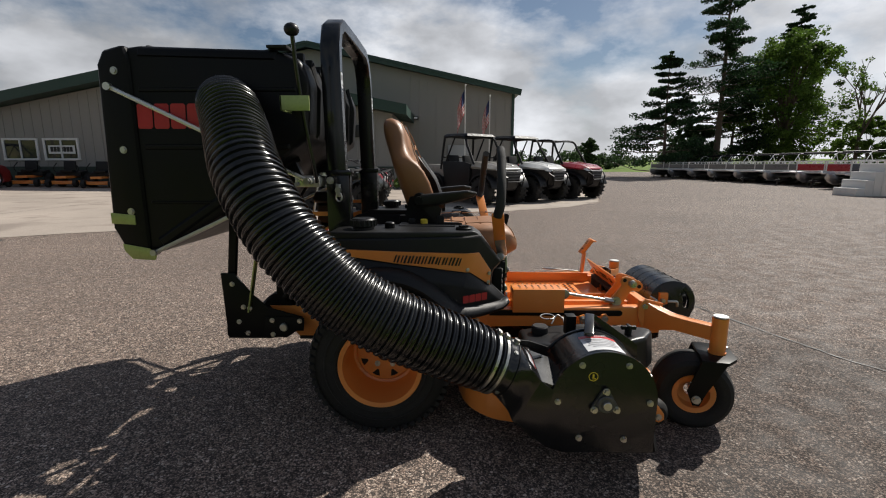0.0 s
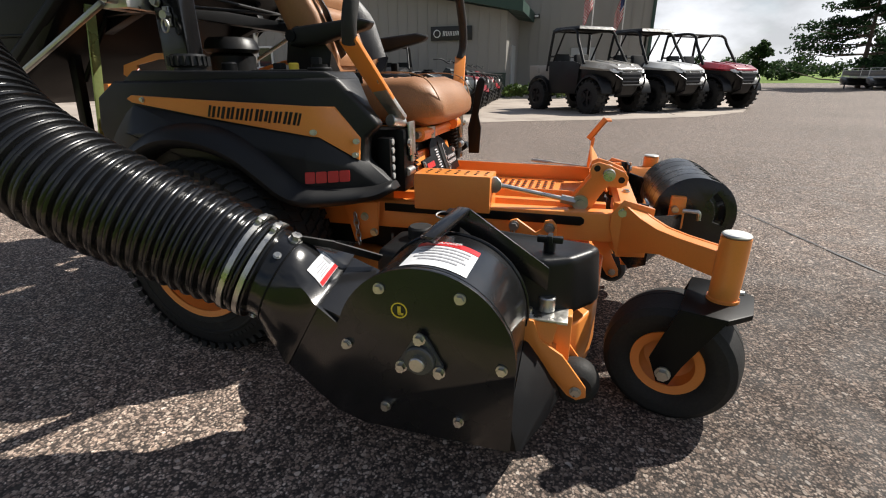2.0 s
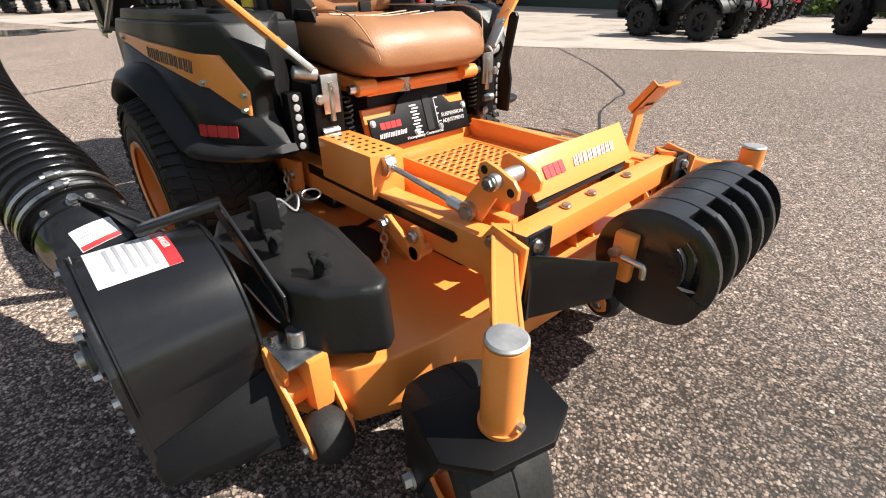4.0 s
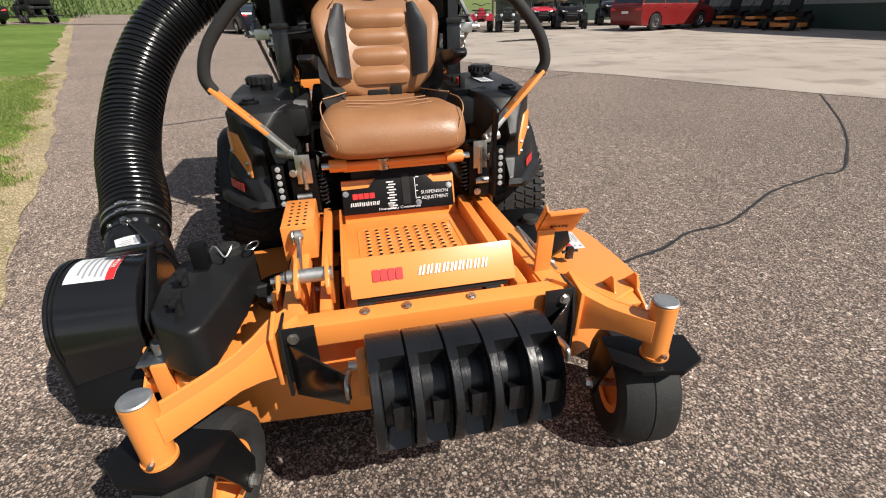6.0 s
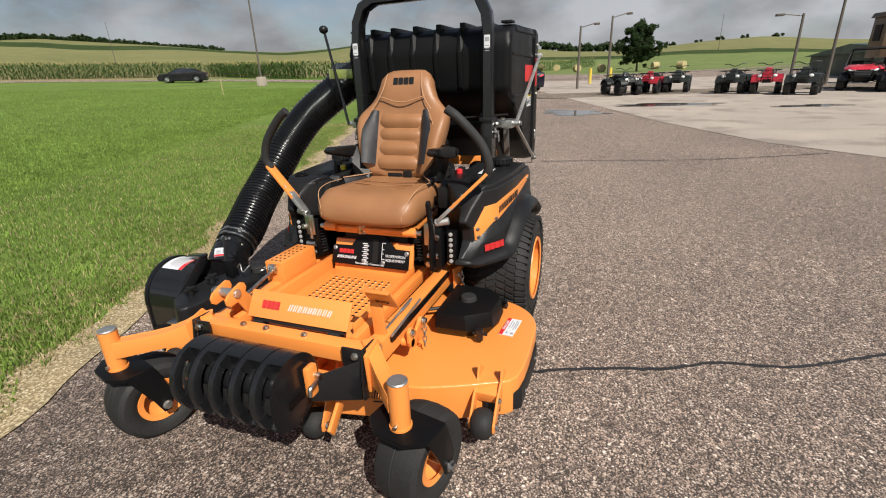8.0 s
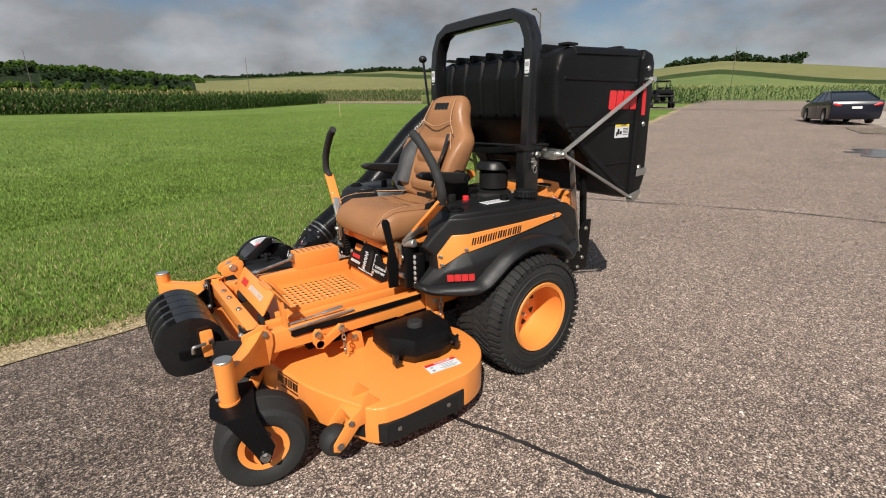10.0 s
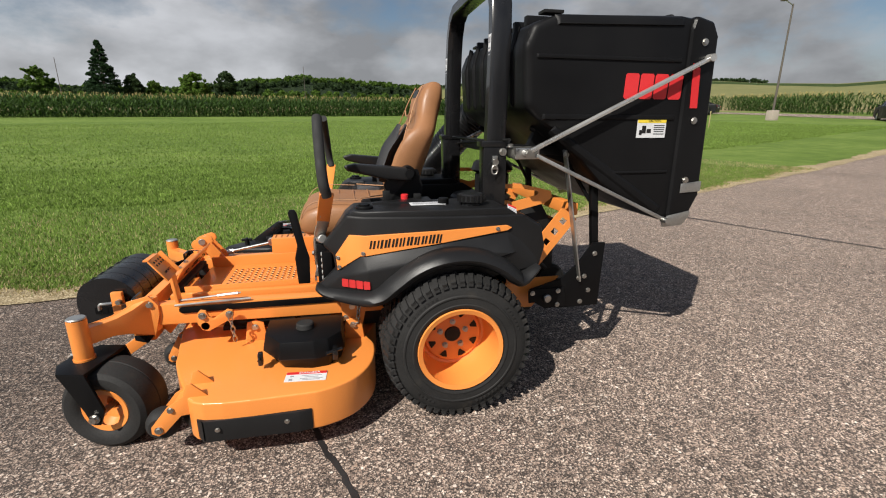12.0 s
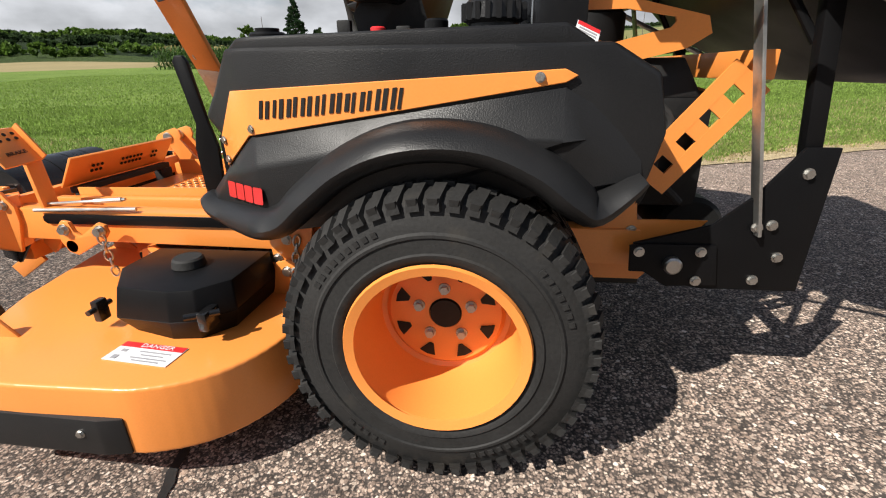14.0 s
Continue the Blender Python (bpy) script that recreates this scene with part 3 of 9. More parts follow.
LAWN = zone("mown_lawn", [(0.075, 0.118, 0.024), (0.11, 0.172, 0.034), (0.148, 0.215, 0.046), (0.205, 0.265, 0.068)], 0.25)
OLIVE = zone("pale_olive_pasture", [(0.13, 0.14, 0.055), (0.17, 0.17, 0.07), (0.22, 0.205, 0.09)], 0.03, fine=2)
CROP = zone("distant_green_crop", [(0.045, 0.075, 0.022), (0.065, 0.10, 0.03), (0.09, 0.13, 0.04)], 0.08, fine=1, bump=1, dist=0.6)
HAYFIELD = zone("green_hayfield", [(0.10, 0.14, 0.045), (0.14, 0.18, 0.06), (0.19, 0.215, 0.08)], 0.03, fine=2)
TANFIELD = zone("ripe_tan_field", [(0.20, 0.17, 0.085), (0.26, 0.215, 0.11), (0.33, 0.27, 0.14)], 0.03, fine=2)
WOODLAND = zone("wooded_ridge", [(0.018, 0.034, 0.014), (0.03, 0.052, 0.02), (0.05, 0.075, 0.03)], 0.05, fine=0.5, bump=1, dist=1.5)


def mesh_from(name, verts, faces, mats, index=None, smooth=True):
    me = bpy.data.meshes.new(name)
    me.from_pydata(verts, [], faces)
    for q in (mats if isinstance(mats, (list, tuple)) else [mats]):
        me.materials.append(q)
    if index is not None:
        me.polygons.foreach_set("material_index", index)
    if smooth:
        me.polygons.foreach_set("use_smooth", [True] * len(me.polygons))
    return new(name, me)


def make_ground():
    na = 480
    rings = [0.4 * 1.045 ** k for k in range(188)]
    A, R = np.meshgrid(np.radians(np.arange(na) * 360 / na - 180), np.array(rings))
    D = np.degrees(A)
    R0 = R
    R = R * (1 + (.07 * np.sin(D / 9.0) + .045 * np.sin(D / 3.6 + 1)) * np.clip((R - 70) / 60, 0, 1) * np.clip((176 - np.abs(D)) / 6, 0, 1))
    X, Y = R * np.cos(A), R * np.sin(A)
    Z = height(X, Y)
    paved = (lawn_side(X, Y) < 0.22) & (X > -70) & (X < 60) & (Y < 60)
    Z = np.where(paved, Z - 0.06, Z)
    verts = np.stack([X, Y, Z], -1).reshape(-1, 3).tolist() + [(0, 0, float(height(0, 0)) - 0.06)]
    I, J = np.meshgrid(np.arange(na), np.arange(len(rings) - 1))
    a, b = (J * na + I).reshape(-1), (J * na + (I + 1) % na).reshape(-1)
    faces = np.stack([a, a + na, b + na, b], 1).tolist() + [(len(verts) - 1, i, (i + 1) % na) for i in range(na)]
    bear = np.degrees(A[:-1]).reshape(-1) + .4
    far = R0[:-1].reshape(-1) * 1.02
    cx, cy = X[:-1].reshape(-1), Y[:-1].reshape(-1)
    idx = np.zeros(len(bear), int)
    west, south, east = (bear > 150) | (bear < -150), (bear >= -150) & (bear < -100), (bear >= -100) & (bear < -35)
    idx[(cx < -70) & (cy > -62)] = 1
    idx[west & (far > 62)] = 1
    idx[west & (far > 182)] = 5
    idx[west & (far > 196)] = 4
    idx[south & (far > 80)] = 2
    idx[south & (far > 132)] = 4
    idx[south & (far > 232)] = 5
    idx[south & (far > 262)] = 4
    idx[east & (far > 62)] = 2
    idx[east & (far > 128)] = 5
    idx[east & (far > 150)] = 3
    idx = np.concatenate([idx, np.zeros(na, int)])
    ob = mesh_from("ground", verts, faces, [LAWN, HAYFIELD, TANFIELD, WOODLAND, OLIVE, CROP], idx.tolist())
    tagged(ob, "mown lawn rising to fields and wooded hills", "ground", kind="structure")


def sheet(name, front, back, lift, mat, rows=24, label="", cat=""):
    """A paved sheet between two matching edges, laid on the ground's slope."""
    verts, faces = [], []
    n = len(front)
    for (x0, y0), (x1, y1) in zip(front, back):
        for k in range(rows + 1):
            t = (k / rows) ** 1.5
            x, y = x0 + (x1 - x0) * t, y0 + (y1 - y0) * t
            verts.append((x, y, float(height(x, y)) + lift))
    for i in range(n - 1):
        for k in range(rows):
            a = i * (rows + 1) + k
            faces.append((a, a + 1, a + rows + 2, a + rows + 1))
    ob = mesh_from(name, verts, faces, mat)
    tagged(ob, label, cat, kind="structure")
    return ob


def edge_point(u, s):
    """u metres along the pavement's edge from the machine, s metres onto the lawn."""
    s = s + float(turn(u))
    return 1.27 - 0.921 * u + 0.391 * s, -1.2 - 0.391 * u - 0.921 * s


make_ground()
rnd = random.Random(4)
us = [i * 0.12 for i in range(-60, 160)] + [19.2 + i * 1.2 for i in range(1, 40)]
wig = lambda u, a, b: 0.03 * math.sin(u * 3.1 + a) + 0.025 * math.sin(u * 7.7 + b) + 0.05 * math.sin(u * 0.9 + a * 2)
front = [edge_point(u, wig(u, 0.3, 1.0) * 0.6) for u in [-60, -40, -20] + us + [80, 95]]
sheet("pavement", front, [(x + 14, y + 62) for x, y in front], -0.0, ASPHALT, 30, "worn grey-brown asphalt with exposed stones", "pavement")
sheet("dirt_strip", [edge_point(u, 0.02 + wig(u, 0.3, 1.0) * 0.6 - 0.05) for u in us], [edge_point(u, 0.36 + 1.4 * wig(u, 2.0, 0.4)) for u in us], 0.008, DIRT, 5,
      "bare dry soil strip along the pavement edge", "soil")
CONC_FRONT = [(-46, -9), (-30, -4.4), (-16.7, 0.1), (-10.5, 2.2), (-7.3, 3.55), (-5.8, 4.7), (-3.2, 5.94), (-0.34, 7.54), (1.67, 8.5), (3.4, 9.6), (4.7, 11.3), (5.3, 13.2), (5.7, 16), (6.3, 21), (6.8, 34)]
sheet("concrete_apron", CONC_FRONT, [(x - 4, 46) for x, y in CONC_FRONT], 0.006, CONCRETE, 16, "worn pale concrete apron before the shop", "pavement")


def strip(name, pts, w, lift, mat, seed=0, jag=0.3, label="", cat="crack", kind="structure"):
    """A thin uneven ribbon on the ground along a line."""
    r = random.Random(seed)
    path = smooth_path([(x, y, 0) for x, y in pts], 10)
    verts, faces = [], []
    for i, p in enumerate(path):
        d = (path[min(i + 1, len(path) - 1)] - path[max(i - 1, 0)]).normalized()
        s = Vector((-d.y, d.x, 0))
        k = w * (1 + r.uniform(-jag, jag)) / 2
        off = s * r.uniform(-jag, jag) * w * 0.9
        for q in (p + off + s * k, p + off - s * k):
            verts.append((q.x, q.y, float(height(q.x, q.y)) + lift))
        if i:
            b = 2 * i
            faces.append((b - 2, b - 1, b + 1, b))
    return tagged(mesh_from(name, verts, faces, mat), label, cat, kind=kind)


CRACK = [(0.62, 0.45), (0.54, 0.76), (0.43, 1.03), (0.335, 1.345), (0.285, 1.44), (0.205, 1.6), (0.145, 1.9), (-0.03, 2.22), (-0.2, 2.53), (-0.36, 3.05), (-0.5, 3.45), (-1.49, 4.6), (-3.09, 6.1)]
strip("crack", CRACK, 0.019, 0.004, TAR, 3, 0.25, "dark filled crack across the asphalt")
strip("crack", [(-3.6, -2.4), (-4.66, -0.37), (-5.0, 0.46), (-5.17, 1.43), (-5.5, 2.6), (-6.2, 4.1)], 0.03, 0.004, TAR, 5, 0.45, "dark filled crack across the asphalt")
strip("crack", [(2.0, 1.7), (2.29, 0.74), (2.455, 0.24), (2.6, -0.06), (3.2, -0.9)], 0.012, 0.004, TAR, 6, 0.5, "thin dark crack across the asphalt")
ROAD = [(10, -150), (-22, -98), (-40, -62), (-46, -45), (-44, -30), (-44, -18), (-54, -8), (-70, 4), (-95, 30)]
strip("road", ROAD, 6.5, 0.03, ASPHALT, 1, 0.0, "grey asphalt road crossing behind the lawn", "road")
for xs, ys in ((-9.2, 9), (-2.6, 13), (3.0, 15)):
    strip("slab_joint", [(xs, ys - 5.2 if xs < 0 else ys - 5), (xs - 0.4, ys + 4), (xs - 0.8, ys + 12)], 0.02, 0.009, TAR, 9, 0.2, "dark joint between concrete slabs", "joint")

PUDDLE = surface("wet_concrete", (0.06, 0.055, 0.05), 0.06, var=0.2, big=0.8, fine=9, bump=0.02)


def puddle(cx, cy, rx, ry, seed):
    r = random.Random(seed)
    verts = [(cx, cy, float(height(cx, cy)) + 0.011)]
    n = 40
    for k in range(n):
        a = 2 * math.pi * k / n
        q = 0.75 + 0.25 * math.sin(2 * a + seed) + 0.18 * math.sin(5 * a + 2 * seed) + r.uniform(-.06, .06)
        x, y = cx + rx * q * math.cos(a), cy + ry * q * math.sin(a)
        verts.append((x, y, float(height(x, y)) + 0.011))
    faces = [(0, 1 + k, 1 + (k + 1) % n) for k in range(n)]
    tagged(mesh_from("puddle", verts, faces, PUDDLE), "shallow rain puddle on the concrete", "puddle", kind="structure")


puddle(-13.4, -0.3, 1.0, 1.5, 1)
puddle(-16.2, 2.6, 0.7, 2.6, 2)
puddle(-15.0, 6.5, 0.5, 1.2, 3)

GRASS = leafy(surface("grass_blades", (0.205, 0.300, 0.062), 0.6, var=0.3, big=0.8, fine=6, bump=0, island=0.4, spec=0.25))
STRAW = leafy(surface("dry_grass_blades", (0.46, 0.38, 0.20), 0.7, var=0.2, big=1.5, fine=6, bump=0, island=0.35, spec=0.2))


def blades(name, count, u0, u1, s0, s1, hgt, mat, seed, power, label, width=0.0055, patchy=None):
    """Upright bent blades scattered over a stretch of the lawn."""
    g = np.random.default_rng(seed)
    u = g.uniform(u0, u1, count)
    s = s0 + (s1 - s0) * g.random(count) ** power
    clump = 0.07 * np.sin(u * 3.1) + 0.05 * np.sin(u * 8.3 + 1) + np.abs(g.normal(0, 0.09, count))
    s = s + np.where(s < s0 + 0.6, clump, 0)
    if patchy:
        tuft = np.sin(u * 13 + 3 * np.sin(s * 7)) + np.sin(u * 29 + 4 * np.sin(s * 17 + 1)) + np.sin(s * 31 + 2 * np.sin(u * 11))
        keep = tuft + 3.2 * s > patchy
        u, s = u[keep], s[keep]
        count = len(u)
    s = s + turn(u)
    x = 1.27 - 0.921 * u + 0.391 * s
    y = -1.2 - 0.391 * u - 0.921 * s
    z = height(x, y)
    a = g.uniform(0, 2 * np.pi, count)
    h = hgt * g.uniform(0.55, 1.35, count)
    w = width * g.uniform(0.7, 1.4, count)
    lean = g.uniform(0.1, 0.75, count) * h
    b = g.uniform(0, 2 * np.pi, count)
    base = np.stack([x, y, z], 1)
    side = np.stack([np.cos(a) * w, np.sin(a) * w, np.zeros(count)], 1)
    tilt = np.stack([np.cos(b), np.sin(b), np.zeros(count)], 1)
    up = np.array([0, 0, 1.0])
    mid = base + tilt * lean[:, None] * 0.35 + up * (h * 0.6)[:, None]
    tip = base + tilt * lean[:, None] + up * (h * 0.95)[:, None]
    v = np.stack([base - side, base + side, mid + side * .7, mid - side * .7, tip], 1).reshape(-1, 3)
    k = np.arange(count)[:, None] * 5
    faces = (k + np.array([0, 1, 2, 3])).tolist() + (k + np.array([3, 2, 4])).tolist()
    ob = mesh_from(name, v.tolist(), faces, mat, smooth=False)
    tagged(ob, label, "grass", kind="stuff")


blades("grass", 190000, -6, 11, 0.22, 8.0, 0.034, GRASS, 1, 1.9, "short green mown grass", 0.0045)
blades("grass", 210000, -14, 36, 3.6, 30, 0.040, GRASS, 2, 2.1, "short green mown grass", 0.010)
blades("dry_grass", 26000, -6, 12, 0.02, 0.6, 0.026, STRAW, 3, 0.65, "thin dry straw grass on bare soil", 0.004)
blades("dry_grass", 42000, -6, 12, 0.04, 0.62, 0.034, GRASS, 4, 0.8, "thin green tufts on bare soil", 0.0042, 1.1)

blades("dry_grass", 24000, -6, 12, 0.1, 3.2, 0.036, STRAW, 5, 1.6, "pale dry blades among the green grass", 0.0035)

# ---- corn, trees, far things ----
CORN_LEAF = leafy(surface("corn_leaf", (0.055, 0.105, 0.022), 0.55, var=0.3, big=0.5, fine=5, bump=0, island=0.4, spec=0.3))
CORN_TOP = surface("corn_tassel", (0.33, 0.27, 0.10), 0.8, var=0.25, big=0.7, fine=5, bump=0, island=0.3)


def corn(name, a, b, rows, step, tall, seed, label):
    """A standing field edge: stalks with arching leaves and tassels."""
    g = random.Random(seed)
    verts, faces, idx = [], [], []
    a, b = Vector((*a, 0)), Vector((*b, 0))
    d = (b - a).normalized()
    nrm = Vector((d.y, -d.x, 0))
    if nrm.dot(a + b) < 0:
        nrm = -nrm
    n = int((b - a).length / step)

    def strip_of(pts, ws, side, mi):
        k = len(verts)
        for p, w in zip(pts, ws):
            verts.append(tuple(p - side * w))
            verts.append(tuple(p + side * w))
        for q in range(len(pts) - 1):
            faces.append((k + 2 * q, k + 2 * q + 1, k + 2 * q + 3, k + 2 * q + 2))
            idx.append(mi)
    for r in range(rows):
        for i in range(n):
            p = a + d * (i + g.uniform(-.35, .35)) * step + nrm * (r * 0.8 + g.uniform(-.15, .15))
            p.z = float(height(p.x, p.y))
            h = tall * g.uniform(0.88, 1.1)
            ang = g.uniform(0, 6.28)
            strip_of([p, p + Vector((0, 0, h * .9))], (0.02, 0.012), Vector((math.cos(ang), math.sin(ang), 0)), 0)
            for q in range(8):
                t = ang + q * 2.6 + g.uniform(-.4, .4)
                o = Vector((math.cos(t), math.sin(t), 0))
                s = Vector((-o.y, o.x, 0))
                z = h * (0.02 + 0.115 * q)
                L = g.uniform(.45, .75)
                strip_of([p + Vector((0, 0, z)), p + o * L * .45 + Vector((0, 0, z + .30)), p + o * L + Vector((0, 0, z + g.uniform(-.05, .15)))], (0.045, 0.05, 0.008), s, 0)
            for q in range(2):
                t = g.uniform(0, 6.28)
                o = Vector((math.cos(t), math.sin(t), 0)) * .1
                strip_of([p + Vector((0, 0, h * .88)), p + o + Vector((0, 0, h * 1.04))], (0.012, 0.02), Vector((-o.y, o.x, 0)).normalized(), 1)
    tagged(mesh_from(name, verts, faces, [CORN_LEAF, CORN_TOP], idx, smooth=False), label, "corn field", kind="stuff")


corn("corn_field", (29.5, -38.0), (-10, -50), 7, 0.30, 1.75, 1, "tall green corn standing at the edge of the lawn")
corn("corn_field", (-10, -50), (-31, -73), 5, 0.34, 1.8, 3, "tall green corn standing at the edge of the lawn")
corn("corn_field", (-30, -96), (-60, -63), 4, 0.38, 2.3, 5, "tall green corn standing beyond the road")
corn("corn_field", (-60, -63), (-52, -40), 4, 0.36, 2.2, 2, "tall green corn standing beyond the road")
corn("corn_field", (-52, -40), (-62, -26), 3, 0.36, 2.2, 6, "tall green corn standing beyond the road")
corn("corn_field", (-78, -34), (-150, -6), 2, 0.6, 2.4, 4, "tall green corn standing beyond the road")

BARK = surface("rough_bark", (0.10, 0.075, 0.055), 0.9, var=0.35, big=6, fine=40, bump=0.6)
NEEDLES = leafy(surface("pine_needles", (0.022, 0.050, 0.018), 0.65, var=0.35, big=0.6, fine=6, bump=0, island=0.45, spec=0.2))
LEAVES = leafy(surface("maple_leaves", (0.095, 0.165, 0.026), 0.6, var=0.35, big=0.5, fine=6, bump=0, island=0.45, spec=0.2))
# leaf green raised a little: haze over the far woods is in the colour
DARK_LEAVES = leafy(surface("oak_leaves", (0.042, 0.072, 0.026), 0.65, var=0.35, big=0.5, fine=6, bump=0, island=0.45, spec=0.2))


def leaf_mesh(name, centres, radii, per, size, mat, parent, seed, flat=0.7, kind_label=""):
    """Many small leaf blades in uneven clumps round the given centres."""
    g = np.random.default_rng(seed)
    pts = []
    for c, r in zip(centres, radii):
        q = g.normal(0, 1, (per, 3))
        q /= np.linalg.norm(q, axis=1)[:, None]
        q *= (g.random((per, 1)) ** 0.45) * r
        q[:, 2] *= flat
        pts.append(np.array(c) + q)
    P = np.concatenate(pts)
    n = len(P)
    a = g.normal(0, 1, (n, 3))
    a /= np.linalg.norm(a, axis=1)[:, None]
    b = np.cross(a, g.normal(0, 1, (n, 3)))
    b /= np.linalg.norm(b, axis=1)[:, None]
    s = size * g.uniform(0.6, 1.4, (n, 1))
    v = np.stack([P - a * s, P + b * s * .55, P + a * s, P - b * s * .55], 1).reshape(-1, 3)
    f = (np.arange(n)[:, None] * 4 + np.arange(4)).tolist()
    ob = mesh_from(name, v.tolist(), f, mat, smooth=False)
    ob.parent = parent
    return ob


def pine(x, y, tall, seed, width=0.22, bare=0.25, lean=0.0, label="tall dark white pine with layered open branches", full=3, taper=1.3):
    """Straight trunk, whorls of long uneven limbs with flat needle sprays, gaps between."""
    g = random.Random(seed)
    z0 = float(height(x, y)) - 0.1
    e = thing("pine_tree", label, "tree", "trees beyond the boats")
    bm = bmx()
    trunk = [(x + lean * t * tall + 0.1 * math.sin(3 * t + seed), y, z0 + tall * t) for t in (0, .25, .5, .75, 1)]
    tube(bm, smooth_path(trunk, 4), [tall * 0.017 * (1 - .93 * i / 16) for i in range(17)], 8)
    part("trunk", bm, BARK, e)
    bm = bmx()
    cs, rs = [], []
    k = int(tall * 1.7)
    for i in range(k):
        t = bare + (1 - bare) * i / k
        z = z0 + tall * t
        reach = tall * width * (1 - 0.85 * ((t - bare) / (1 - bare)) ** taper) * g.uniform(0.5, 1.15) + 0.25
        for q in range(g.choice((full - 1, full, full))):
            an = g.uniform(0, 6.28)
            o = Vector((math.cos(an), math.sin(an), 0))
            sd = Vector((-o.y, o.x, 0))
            p0 = Vector((x + lean * t * tall, y, z))
            p1 = p0 + o * reach + Vector((0, 0, reach * g.uniform(-0.12, 0.22)))
            tube(bm, [p0, p0.lerp(p1, .5) + Vector((0, 0, -.05 * reach)), p1], [0.06, 0.04, 0.012], 5, False)
            for s in (0.35, 0.5, 0.62, 0.75, 0.87, 1.0):
                side = g.uniform(-.22, .22) * reach * (.4 + s * .6)
                cs.append(tuple(p0.lerp(p1, s) + sd * side + Vector((0, 0, g.uniform(-.02, .10) * reach))))
                rs.append(reach * g.uniform(0.11, 0.20) + 0.16)
    cs += [(x + lean * tall, y, z0 + tall - d) for d in (0, .3, .6)]
    rs += [0.22, .28, .34]
    part("limb", bm, BARK, e)
    leaf_mesh("crown", cs, rs, 46, 0.105, NEEDLES, e, seed, 0.40)
    return e


def broadleaf(x, y, tall, seed, spread=0.36, mat=None, per=330, size=0.22, clumps=34, name="leafy_tree", label="full green broad-leaved tree", low=0.25):
    """Trunk that forks into limbs; a crown of small uneven clumps with gaps."""
    g = random.Random(seed)
    z0 = float(height(x, y)) - 0.1
    e = thing(name, label, "tree", "broad-leaved trees")
    bm = bmx()
    fork = Vector((x, y, z0 + tall * 0.30))
    tube(bm, [(x, y, z0), (x + .05, y, z0 + tall * .16), fork], [tall * .026, tall * .019, tall * .016], 8)
    cs, rs = [], []
    for i in range(clumps):
        an = g.uniform(0, 6.28)
        t = g.random() ** .85
        z = z0 + tall * (low + (0.96 - low) * t)
        R = tall * spread * math.sin(math.pi * (0.16 + 0.78 * t)) ** 0.8 * g.uniform(0.25, 1.05) * (1 + .14 * math.sin(3 * an + seed))
        c = Vector((x + R * math.cos(an), y + R * math.sin(an), z))
        if i % 4 == 0:
            tube(bm, [fork, fork.lerp(c, .5) + Vector((0, 0, .05 * tall)), c], [tall * .008, tall * .005, tall * .0015], 5, False)
        for _ in range(3):
            cs.append(tuple(c + Vector((g.gauss(0, .045), g.gauss(0, .045), g.gauss(0, .035))) * tall))
            rs.append(tall * g.uniform(0.030, 0.070))
    part("trunk", bm, BARK, e)
    leaf_mesh("crown", cs, rs, per, size, mat or LEAVES, e, seed, 0.8)
    return e


def bare_tree(x, y, tall, seed):
    g = random.Random(seed)
    z0 = float(height(x, y)) - 0.1
    e = thing("bare_tree", "half-dead tree with thin grey bare twigs", "tree")
    bm = bmx()
    tips = []

    def grow(p, d, L, r, depth):
        q = p + d * L
        tube(bm, [p, q], [r, r * .65], 5, False)
        if depth == 0:
            tips.append(tuple(q))
            return
        for _ in range(3 if depth > 1 else 2):
            nd = (d + Vector((g.uniform(-.7, .7), g.uniform(-.7, .7), g.uniform(-.1, .5)))).normalized()
            grow(q, nd, L * g.uniform(.55, .8), r * .6, depth - 1)
    grow(Vector((x, y, z0)), Vector((0, 0, 1)), tall * .33, tall * .02, 4)
    part("trunk", bm, BARK, e)
    leaf_mesh("crown", tips[::2], [0.35] * len(tips[::2]), 16, 0.13, LEAVES, e, seed)


def bush_row(name, spots, mat, seed, per=90, size=0.5, label="", cat="trees"):
    """A distant wood: many clumps, one mass that nobody could count."""
    cs, rs = [], []
    g = random.Random(seed)
    for x, y, w, t in spots:
        z = float(height(x, y))
        for _ in range(5):
            cs.append((x + g.uniform(-w, w), y + g.uniform(-w, w), z + t * g.uniform(.25, .85)))
            rs.append(t * g.uniform(.22, .42))
    ob = leaf_mesh(name, cs, rs, per, size, mat, None, seed, 0.9)
    tagged(ob, label, cat, kind="stuff")


pine(25.0, 41.5, 18.8, 1, 0.21, 0.24)
pine(18.9, 38.6, 10.4, 2, 0.40, 0.05, label="broad dark pine with dense drooping branches", full=5, taper=1.0)
pine(36.2, 48.2, 17.0, 3, 0.17, 0.30, label="dark spruce top above the maple")
pine(27.6, 43.5, 10.0, 18, 0.34, 0.05, label="dark pine among the tall trees", full=4)
broadleaf(31.8, 42.6, 12.6, 4, 0.36, LEAVES, 95, 0.12, 150, "maple_tree", "full bright green maple behind the boats", 0.10)
broadleaf(24.0, 44.0, 5.0, 14, 0.5, DARK_LEAVES, 70, 0.12, 70, "shrubby_tree", "low dark shrubby tree behind the boats", 0.1)
broadleaf(39.5, 42.0, 5.5, 15, 0.55, LEAVES, 70, 0.12, 70, "shrubby_tree", "low light green shrubby tree behind the boats", 0.1)
bare_tree(37.5, 41.0, 10.2, 5)
